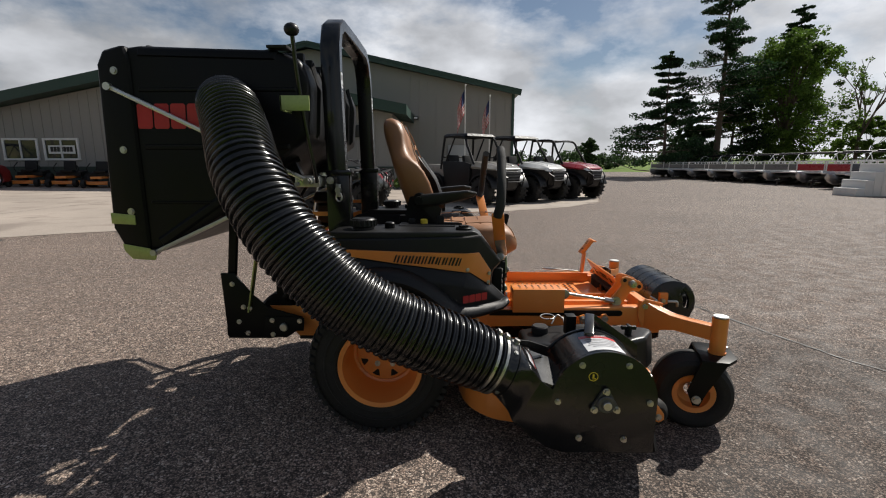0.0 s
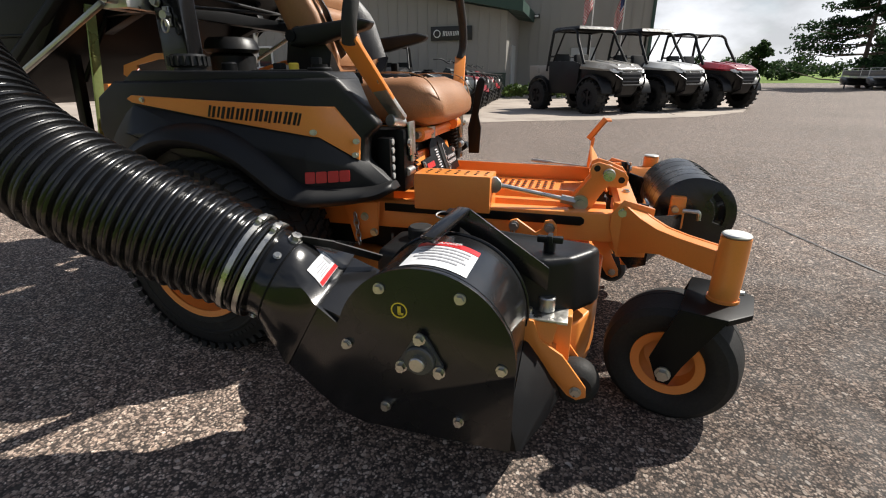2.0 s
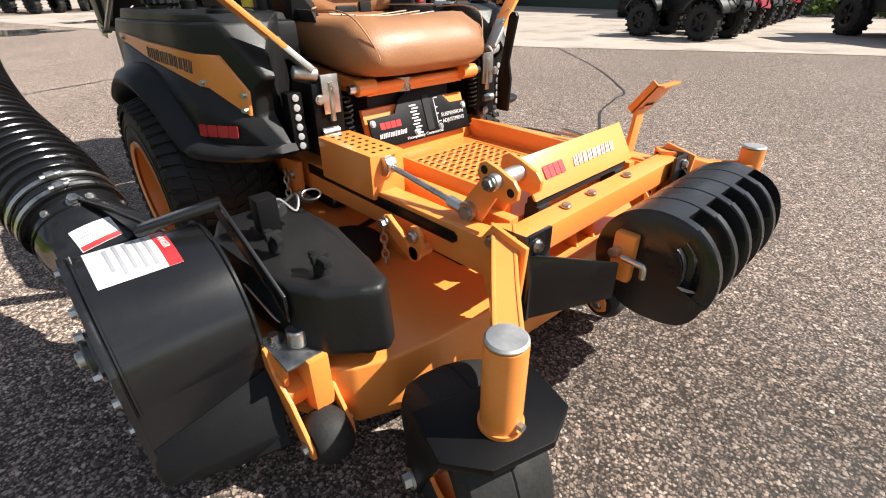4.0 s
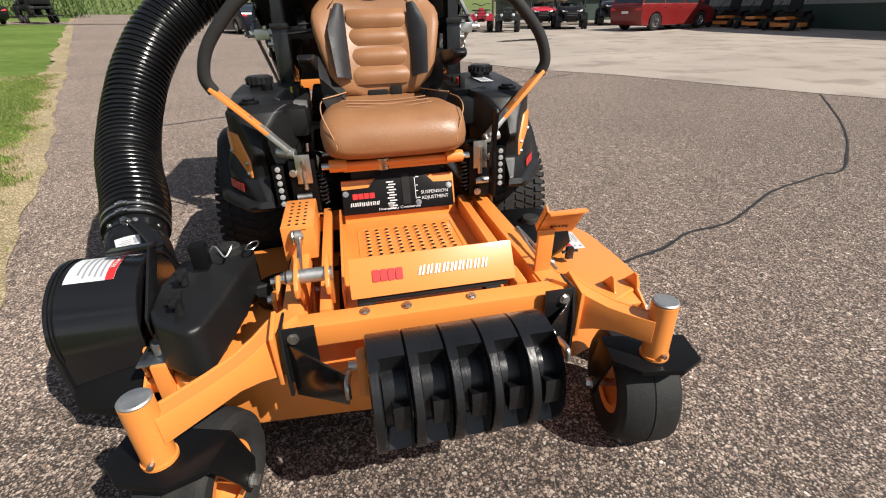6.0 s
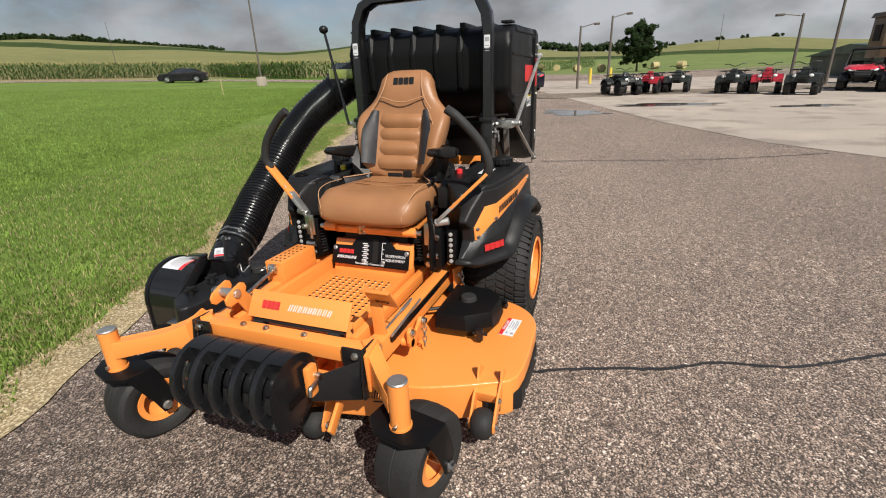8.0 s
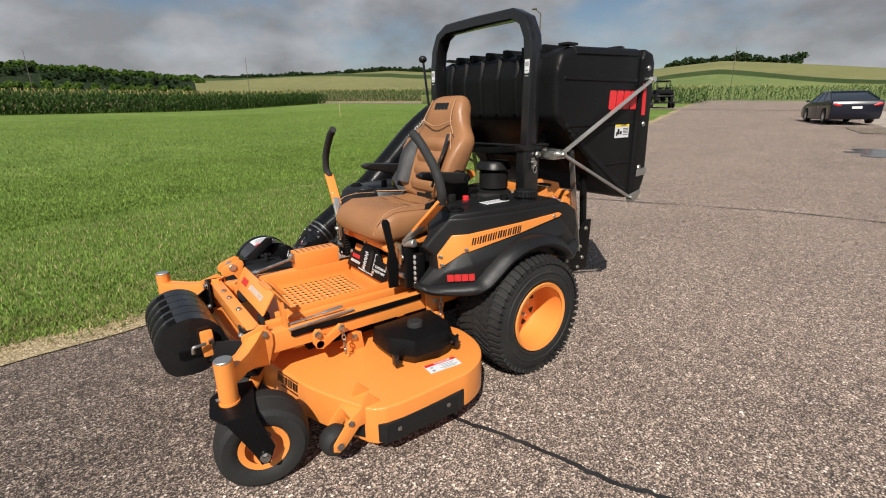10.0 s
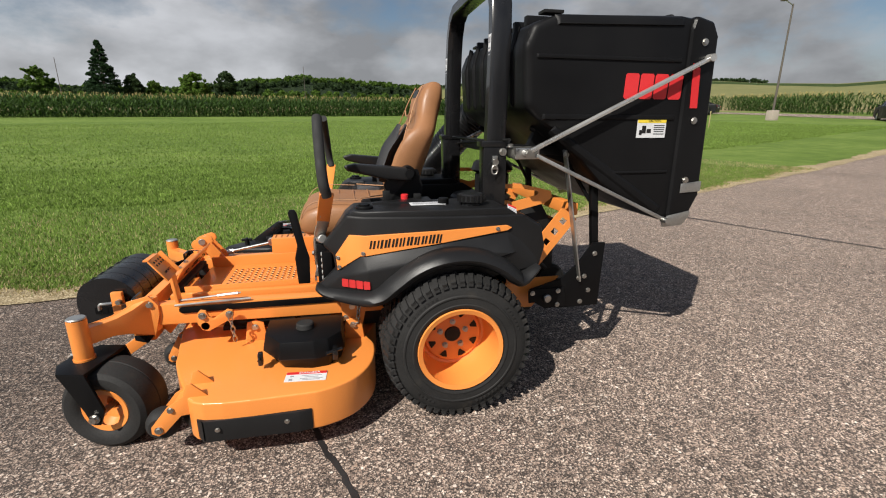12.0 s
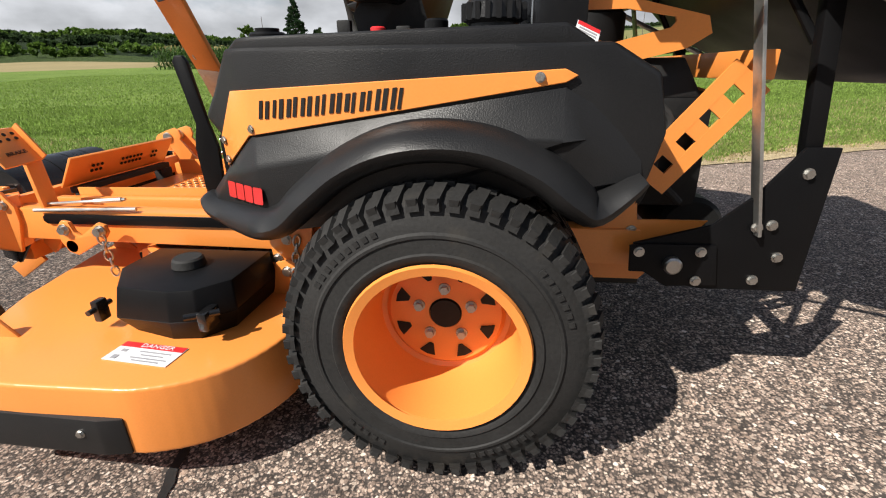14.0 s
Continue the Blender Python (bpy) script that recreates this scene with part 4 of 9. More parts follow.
broadleaf(22.5, 72.0, 5.0, 6, 0.24, DARK_LEAVES, 70, 0.14, 50, label="small dark round-topped tree at the road end")
bush_row("far_trees", [(14 + i * 3.1, 92 + 6 * math.sin(i), 2.5, 3.4 + 1.0 * math.sin(i * 2.1)) for i in range(14)], DARK_LEAVES, 7, 160, 0.25, "distant green trees at the end of the yard")
bush_row("far_trees", [(46 + i * 4.0, 42 - i * 1.2, 2.5, 6.0 + 1.5 * math.sin(i * 1.7)) for i in range(9)], LEAVES, 17, 220, 0.22, "green trees behind the row of boats")


def polar(bearing, far):
    return far * math.cos(radians(bearing)), far * math.sin(radians(bearing))


def wood(b0, b1, far, tall, seed, mat, label, step=.5, deep=10, per=60, size=.8):
    """A distant wood along a stretch of bearings."""
    g = random.Random(seed)
    spots = []
    b = b0
    while b < b1:
        x, y = polar(b, far + g.uniform(-deep, deep))
        spots.append((x, y, 2.6, tall * g.uniform(.7, 1.15) * (1 + .2 * math.sin(b * 1.3))))
        b += step * g.uniform(.6, 1.4)
    bush_row("far_woods", spots, mat, seed, per, size, label)


wood(-100, -36, 290, 1.8, 30, DARK_LEAVES, "dark woods on the far hill", .42)
wood(-100, -36, 245, 2.0, 31, LEAVES, "dark woods on the far hill", .5, 16)
wood(-98, -36, 205, 2.0, 32, DARK_LEAVES, "dark woods on the far hill", .55, 16)
wood(-99, -36, 165, 2.2, 33, LEAVES, "green trees along the foot of the far hill", .7, 12, 60, .6)
wood(-136, -101, 285, 1.7, 34, DARK_LEAVES, "low dark wood along the far hill", .3, 6, 40, .7)
wood(-127, -116, 268, 1.9, 35, DARK_LEAVES, "green scrub on the far hill", .5, 10, 50, .7)
wood(-163, -152, 300, 3.6, 36, DARK_LEAVES, "dark wood on the round hill top", .3, 5, 60, .7)
wood(-180, -171.5, 292, 3.8, 37, DARK_LEAVES, "dark wood behind the hayfield", .3, 5, 60, .7)
wood(166, 177, 300, 2.0, 38, DARK_LEAVES, "scattered dark trees on the hill", 2.2, 5, 60, .6)
wood(139, 151, 250, 3.0, 39, DARK_LEAVES, "wooded hill behind the shop", .4, 22, 60, .9)
for b, far, tall, sp, sd in ((-74.6, 118, 7.4, .42, 51), (-77.8, 121, 7.6, .36, 52), (-71.0, 122, 5.4, .3, 53), (-69.2, 119, 6.4, .26, 54), (-62.0, 150, 8.0, .4, 55), (-80.6, 128, 6.0, .45, 56)):
    x, y = polar(b, far)
    broadleaf(x, y, tall, sd, sp, (DARK_LEAVES, LEAVES)[sd % 2], 40, .3, 70, label="green broad-leaved tree beyond the corn", low=.08)
broadleaf(-92, 3.6, 8.0, 11, 0.44, DARK_LEAVES, 80, 0.14, 130, "oak_tree", "broad dark oak alone in the hayfield", 0.20)


def spruce(x, y, tall, seed, label):
    """Full dark cone of drooping boughs, ragged at the edge."""
    g = random.Random(seed)
    z0 = float(height(x, y)) - 0.1
    e = thing("spruce_tree", label, "tree", "trees beyond the corn")
    bm = bmx()
    tube(bm, [(x, y, z0), (x, y, z0 + tall * .5), (x, y, z0 + tall)], [tall * .02, tall * .012, .02], 8)
    part("trunk", bm, BARK, e)
    cs, rs = [], []
    for i in range(230):
        t = .04 + .94 * (i / 230) ** 1.15
        r = tall * .30 * (1 - t) ** .9 * g.uniform(.55, 1.12)
        a = g.uniform(0, 6.28)
        cs.append((x + r * math.cos(a), y + r * math.sin(a), z0 + tall * t - .12 * r))
        rs.append(.25 + tall * .065 * (1 - t))
    leaf_mesh("crown", cs, rs, 110, 0.17, NEEDLES, e, seed, 0.5)


spruce(*polar(-66.8, 118), 13.0, 13, "full dark conical spruce above the corn")

# ---- the mower ----
YC = 0.02


def Y(side, v):
    """v metres out from the machine's middle line; side 1 is its left."""
    return YC + side * v


mower = thing("zero_turn_mower", "orange and black zero-turn riding mower on asphalt", "mower")


def rear_wheel(side):
    c = (0, Y(side, 0.545), 0.298)
    out = (0, side, 0)
    bm = bmx()
    prof = [(0.150, 0.150), (0.155, 0.167), (0.148, 0.170), (0.140, 0.155), (0.08, 0.148), (0.02, 0.142), (0.0, 0.134), (-0.005, 0.124), (-0.002, 0.119), (0.004, 0.115), (0.004, 0.034), (-0.01, 0.032), (-0.03, 0.03)]
    lathe(bm, [(s, r) for s, r in prof], c, out, 48)
    lathe(bm, [(-0.03, 0.03), (-0.02, 0.14), (-0.148, 0.155), (-0.155, 0.17)], c, out, 48)
    w = part("rear_wheel", bm, ORANGE, mower, "orange dished steel rear wheel with black turf tyre")
    d, u, k = frame_of(out)
    cv = Vector(c)
    bm = bmx()
    for i in range(8):
        a = 2 * math.pi * (i + .5) / 8
        e, t = u * math.cos(a) + k * math.sin(a), -u * math.sin(a) + k * math.cos(a)
        pts = [cv + e * 0.079 - t * 0.004, cv + e * 0.079 + t * 0.004, cv + e * 0.103 + t * 0.017, cv + e * 0.106, cv + e * 0.103 - t * 0.017]
        poly_solid(bm, [p + d * 0.003 for p in pts], [p + d * 0.0075 for p in pts])
    cyl(bm, cv + d * 0.002, cv + d * 0.0085, 0.031, 24)
    part("vent_hole", bm, DARK, w, "dark cut-outs in the wheel disc")
    for i in range(5):
        a = 2 * math.pi * i / 5 + .3
        bm = bmx()
        bolt(bm, cv + (u * math.cos(a) + k * math.sin(a)) * 0.056 + d * 0.004, d, 0.009, 0.011)
        part("lug_nut", bm, ZINC, w)
    R, W = 0.291, 0.150
    prof = [(-W + .012, .162), (-W, .185), (-W - .002, .215), (-W + .004, .245), (-W + .014, .272), (-W + .035, .284), (-.08, .290), (0, R), (.08, .290), (W - .035, .284),
            (W - .014, .272), (W - .004, .245), (W - .001, .226), (W + .003, .222), (W + .003, .217), (W, .215), (W, .190), (W + .003, .187), (W + .001, .178), (W - .012, .162)]
    bm = bmx()
    lathe(bm, prof, c, out, 72)
    tyre = part("tyre", bm, RUBBER, w, "black turf tyre with chunky tread")
    bm = bmx()
    n = 52

    def block(a0, y0, a1, y1, wid, hgt, rr):
        """One tread lug running from (angle, offset) to (angle, offset)."""
        lo, hi = [], []
        for a, y, s in ((a0, y0, -1), (a1, y1, -1), (a1, y1, 1), (a0, y0, 1)):
            q = a + s * wid / rr
            e = u * math.cos(q) + k * math.sin(q)
            rad = rr - 0.06 * max(0, abs(y) - 0.095) - (0.5 * max(0, abs(y) - 0.12))
            lo.append(cv + e * (rad - .012) + d * y)
            q2 = a + s * wid * .82 / rr
            e2 = u * math.cos(q2) + k * math.sin(q2)
            hi.append(cv + e2 * (rad + hgt) + d * y * .985)
        poly_solid(bm, lo, hi)
    for i in range(n):
        a = 2 * math.pi * i / n
        st = 2 * math.pi / n
        for sg in (-1, 1):
            block(a, sg * .150, a + st * .25, sg * .100, .0122, .0055, R)
            block(a + st * .55, sg * .092, a + st * .95, sg * .052, .0122, .0055, R)
            block(a + st * .1, sg * .045, a + st * .5, sg * .006, .0122, .0055, R)
            # shoulder flank of the outer lug
            e = u * math.cos(a) + k * math.sin(a)
            t = -u * math.sin(a) + k * math.cos(a)
            p = cv + d * sg * .147
            poly_solid(bm, [p + e * .264 + t * .007, p + e * .264 - t * .007, p + e * .282 - t * .010, p + e * .282 + t * .010],
                       [p + e * .265 + t * .006 + d * sg * .001, p + e * .265 - t * .006 + d * sg * .001, p + e * .281 - t * .008 + d * sg * .004, p + e * .281 + t * .008 + d * sg * .004])
    tagged(part("tread", bm, RUBBER, w, smooth=0), kind="stuff")
    bm = bmx()
    g = random.Random(5)
    for base, cnt in ((0.55, 9), (2.4, 7), (3.9, 8), (5.2, 5)):
        for i in range(cnt):
            a = base + i * .075
            e, t = u * math.cos(a) + k * math.sin(a), -u * math.sin(a) + k * math.cos(a)
            p = cv + e * .238 + d * (W - .002)
            q = [p - e * .005 - t * .005, p - e * .005 + t * .005, p + e * .005 + t * .005, p + e * .005 - t * .005]
            poly_solid(bm, q, [z + d * .0018 for z in q])
    tagged(part("sidewall_mark", bm, RUBBER, w), kind="stuff")


def caster(side, pivot, heading, label):
    """Front caster: pivot tube cap, folded fork, smooth tyre on an orange rim."""
    px, py = pivot
    h = Vector((math.cos(radians(heading)), math.sin(radians(heading)), 0))
    s = Vector((-h.y, h.x, 0))
    c = Vector((px, py, 0.157)) - h * 0.083
    bm = bmx()
    prof = [(-.062, .062), (-.066, .082), (-.058, .086), (-.040, .074), (-.02, .058), (-.012, .03), (.012, .03), (.02, .058), (.040, .074), (.058, .086), (.066, .082), (.062, .062)]
    lathe(bm, prof, c, s, 36)
    w = part("front_caster", bm, ORANGE, mower, label)
    bm = bmx()
    lathe(bm, [(-.060, .080), (-.072, .092), (-.079, .112), (-.078, .132), (-.066, .147), (-.04, .154), (-.003, .157), (0, .1545), (.003, .157), (.04, .154), (.066, .147), (.078, .132), (.079, .112), (.072, .092), (.060, .080)], c, s, 56)
    part("tyre", bm, RUBBER, w, "smooth black caster tyre")
    bm = bmx()
    p0 = Vector((px, py, 0))
    top = 0.325
    hw = 0.108
    # crown plate
    pts = [p0 + h * .062 + s * .05, p0 + h * .062 - s * .05, p0 + h * .02 - s * hw, p0 - h * .075 - s * hw, p0 - h * .075 + s * hw, p0 + h * .02 + s * hw]
    poly_solid(bm, [q + Vector((0, 0, top - .014)) for q in pts], [q + Vector((0, 0, top)) for q in pts], .003)
    fk = part("fork", bm, BLACK_SATIN, w, "black folded steel fork")
    for sg in (-1, 1):
        bm = bmx()
        o = s * sg * (hw - .004)
        q = [p0 + h * .02 + o + Vector((0, 0, top - .004)), p0 - h * .075 + o + Vector((0, 0, top - .004)), c - h * .035 + o + Vector((0, 0, .03)), c - h * .012 + o + Vector((0, 0, -.028)), c + h * .014 + o + Vector((0, 0, -.028)), c + h * .036 + o + Vector((0, 0, .03))]
        poly_solid(bm, [v - s * sg * .005 for v in q], [v + s * sg * .005 for v in q], .002)
        part("fork_cheek", bm, BLACK_SATIN, w)
    bm = bmx()
    for sg in (-1, 1):
        bolt(bm, c + s * sg * (hw + .002), s * sg, .013, .013)
    cyl(bm, c - s * hw, c + s * hw, .011)
    part("axle_bolt", bm, ZINC, w)
    return c


def lapbar(side):
    top, bend = (0.492, Y(side, .39), 1.155), (0.478, Y(side, .562), .935)
    bm = bmx()
    path = smooth_path([top, (0.490, Y(side, .445), 1.115), (0.484, Y(side, .53), 1.02), bend, (0.468, Y(side, .548), .885)], 6)
    tube(bm, path, .019, 12)
    b = part("lap_bar", bm, FOAM, mower, "steering lever with black foam grip and orange arm")
    bm = bmx()
    bar(bm, (0.468, Y(side, .555), .895), (0.498, Y(side, .40), .745), .014, .05, .004, up=(1, 0, 0))
    part("lever_arm", bm, ORANGE, b, "flat orange lever arm")
    bm = bmx()
    bar(bm, (0.492, Y(side, .432), .775), (0.515, Y(side, .345), .690), .016, .045, .004, up=(1, 0, 0))
    cyl(bm, (0.515, Y(side, .33), .678), (0.50, Y(side, .39), .688), .018, 16, bev=.003)
    part("lever_joint", bm, GALV, b, "bare plated clamp")
    bm = bmx()
    for q in ((.487, .455, .80), (.495, .42, .765)):
        bolt(bm, (q[0] + .012, Y(side, q[1]), q[2]), (1, 0, 0), .008)
    part("bolt", bm, ZINC, b)


BODY = [(.405, .806), (.50, .682), (.462, .645), (.455, .585), (.522, .520), (.528, .497), (.50, .478), (.34, .484), (.285, .492), (.235, .53), (.17, .585), (.09, .622), (0, .637), (-.09, .625), (-.17, .585), (-.225, .543), (-.262, .527),
        (-.345, .585), (-.365, .665), (-.345, .755), (-.27, .80), (-.12, .80)]


def tank_v(x):
    """How far out the tank's flank stands: it draws in towards the nose."""
    return float(np.interp(x, [-.3, -.2, .06, .34, .46, .54], [.600, .605, .597, .565, .487, .452]))


def draw_in(bm, side, cuts=True):
    """Bends a flank built straight at 0.60 to the tank's plan; the nose is hollowed behind."""
    if cuts:
        for x in (-.2, .06, .20, .34, .40, .46):
            bmesh.ops.bisect_plane(bm, geom=bm.verts[:] + bm.edges[:] + bm.faces[:], plane_co=(x, 0, 0), plane_no=(1, 0, 0))
    for p in bm.verts:
        v = side * (p.co.y - YC)
        k = min(1, max(0, (v - .33) / .25))
        v += (tank_v(p.co.x) - .60) * k + (1 - k) * float(np.interp(p.co.x, [.36, .45], [0, .105])) * (1 if v < .40 else 0)
        p.co.y = Y(side, v)
    return bm


CELL = surface("dull_lamp_cell", (0.36, 0.36, 0.35), 0.25, var=0.1, bump=0)


def tank_side(side):
    """Fuel tank and fender of one side."""
    bm = bmx()
    prism(bm, BODY, 'y', Y(side, .325), Y(side, .595), .012, 3)
    draw_in(bm, side)
    t = part("fuel_tank", bm, PLASTIC, mower, "black moulded fuel tank and fender with orange side panel")
    # raised top deck with filler recess
    bm = bmx()
    prism(bm, [(.385, .79), (.408, .803), (.375, .822), (-.20, .828), (-.245, .80), (-.245, .785)], 'y', Y(side, .33), Y(side, .582), .010, 3)
    draw_in(bm, side)
    part("tank_top", bm, PLASTIC, t)
    # lower faceted fairing
    bm = bmx()
    hull(bm, [(x, Y(side, v), z) for x, z, v in ((.452, .590, .585), (.36, .652, .598), (-.20, .735, .600), (-.33, .66, .585), (.526, .515, .595), (.522, .492, .60), (.44, .572, .622), (.33, .605, .626), (.0, .665, .628), (-.20, .655, .628),
                                                 (-.335, .60, .60), (.30, .490, .622), (.49, .482, .612), (.50, .512, .618))], .008, 2)
    draw_in(bm, side)
    part("side_fairing", bm, PLASTIC, t)
    # rolled fender lip over the tyre
    arch = smooth_path([(.535, 0, .512), (.49, 0, .494), (.40, 0, .490), (.30, 0, .502), (.235, 0, .552), (.165, 0, .605), (.085, 0, .640), (0, 0, .652), (-.085, 0, .642), (-.165, 0, .606), (-.225, 0, .560), (-.265, 0, .542), (-.335, 0, .592)], 5)
    rows = []
    for i, p in enumerate(arch):
        d = (arch[min(i + 1, len(arch) - 1)] - arch[max(i - 1, 0)]).normalized()
        nrm = Vector((d.z, 0, -d.x))
        if nrm.z < 0:
            nrm = -nrm
        t2 = i / (len(arch) - 1)
        k = min(1, 3.2 * t2, 5 * (1 - t2)) ** .6
        sec = [(.54, .028), (.60, .040), (.635, .036), (.668, .020), (.682, .0), (.676, -.016), (.655, -.026), (.54, -.026)]
        o2 = .35 + .65 * k
        rows.append([(p.x + nrm.x * o * o2, Y(side, .58 + (v - .58) * (.50 + .50 * k)), p.z + nrm.z * o * o2) for v, o in sec])
    bm = bmx()
    loft(bm, rows, closed=True, caps=True)
    draw_in(bm, side, False)
    part("fender_lip", bm, PLASTIC, t, smooth=50)
    # orange panel
    pan = [(.398, .733), (-.198, .762), (-.218, .752), (-.2, .742), (.36, .655), (.447, .588), (.452, .648)]
    bm = bmx()
    prism(bm, pan, 'y', Y(side, .594), Y(side, .6035), .0012, 1)
    draw_in(bm, side)
    pn = part("side_panel", bm, ORANGE, t, "orange side panel with dark lettering blocks")
    for x, z in ((-.16, .750), (.35, .668), (.444, .64), (.440, .603)):
        bm = bmx()
        bolt(bm, (x, Y(side, .604), z), (0, side, 0), .006, .005)
        draw_in(bm, side, False)
        part("bolt", bm, ZINC, pn)
    bm = bmx()
    m = plane_of((.190, Y(side, .6045), .712), (-side, 0, side * .075), (0, 0, 1))
    letter_bars(bm, m, .275, .034, 3, .28, 10)
    draw_in(bm, side, False)
    part("lettering", bm, INK, pn, "black slanted maker's lettering drawn as blocks")
    m = plane_of((.382, Y(side, .629), .550), (-side, 0, 0), (0, -side * .10, 1))
    bm = bmx()
    letter_bars(bm, m, .105, .031, 4, 0, 4)
    draw_in(bm, side, False)
    part("lettering", bm, RED_DULL, t, "red maker's blocks on the fairing")
    # filler cap and small fittings
    cx, cy = -.085, Y(side, .490)
    bm = bmx()
    cyl(bm, (cx, cy, .775), (cx, cy, .838), .046, 24, .043)
    f = part("filler_neck", bm, PLASTIC, t)
    bm = bmx()
    cyl(bm, (cx, cy, .836), (cx, cy, .872), .053, 26, .050, .006)
    fc = part("fuel_cap", bm, PLASTIC, f, "ribbed black fuel cap")
    bm = bmx()
    for i in range(18):
        a = 2 * math.pi * i / 18
        box(bm, (cx + .052 * math.cos(a) - .004, cy + .052 * math.sin(a) - .004, .840), (cx + .052 * math.cos(a) + .004, cy + .052 * math.sin(a) + .004, .866))
    tagged(part("cap_grip", bm, PLASTIC, f), kind="stuff")
    bm = bmx()
    cyl(bm, (.335, Y(side, .475), .818), (.335, Y(side, .475), .833), .034, 22, bev=.004)
    cyl(bm, (.335, Y(side, .475), .833), (.335, Y(side, .475), .840), .022, 18)
    cyl(bm, (.02, Y(side, .45), .822), (.02, Y(side, .45), .850), .022, 16, bev=.004)
    part("cup_holder", bm, BLACK_SATIN, t)
    if side > 0:
        bm = bmx()
        bars_on(bm, plane_of((.085, Y(side, .45), .8285), (-1, 0, 0), (0, -1, .02)), [(0, 0, .14, .055)])
        lb = part("label", bm, WHITE, t, "white instruction label with orange and grey print")
        bm = bmx()
        bars_on(bm, plane_of((.085, Y(side, .45), .8296), (-1, 0, 0), (0, -1, .02)), [(0, .012, .12, .004), (0, 0, .12, .004), (-.01, -.012, .10, .004)])
        part("print", bm, GREYINK, lb)
    f = plane_of((-.232, Y(side, .560), .8135), (-side * .9, 0, side * -.42), (-.25, -side * .8, .5))
    bm = bmx()
    bars_on(bm, f, [(0, 0, .040, .044)])
    wl2 = part("label", bm, WHITE, t, "small white warning label with red head")
    bm = bmx()
    bars_on(bm, f @ Matrix.Translation((0, .016, .001)), [(0, 0, .038, .010)])
    part("label_head", bm, RED, wl2)
    bm = bmx()
    bars_on(bm, f @ Matrix.Translation((0, 0, .001)), [(0, .004, .03, .003), (0, -.004, .03, .003), (0, -.012, .026, .003)])
    part("print", bm, GREYINK, wl2)
    # vertical lamp on the front face
    bm = bmx()
    box(bm, (.468, Y(side, .378), .488), (.508, Y(side, .418), .640), .004)
    lamp = part("work_lamp", bm, BLACK_SATIN, mower, "slim upright lamp bar with round clear cells")
    for i in range(6):
        bm = bmx()
        lathe(bm, [(0, .0095), (.003, .009), (.004, .005), (.004, .0005)], (.5085, Y(side, .398), .503 + i * .025), (1, 0, 0), 14)
        part("lamp_cell", bm, CELL, lamp)


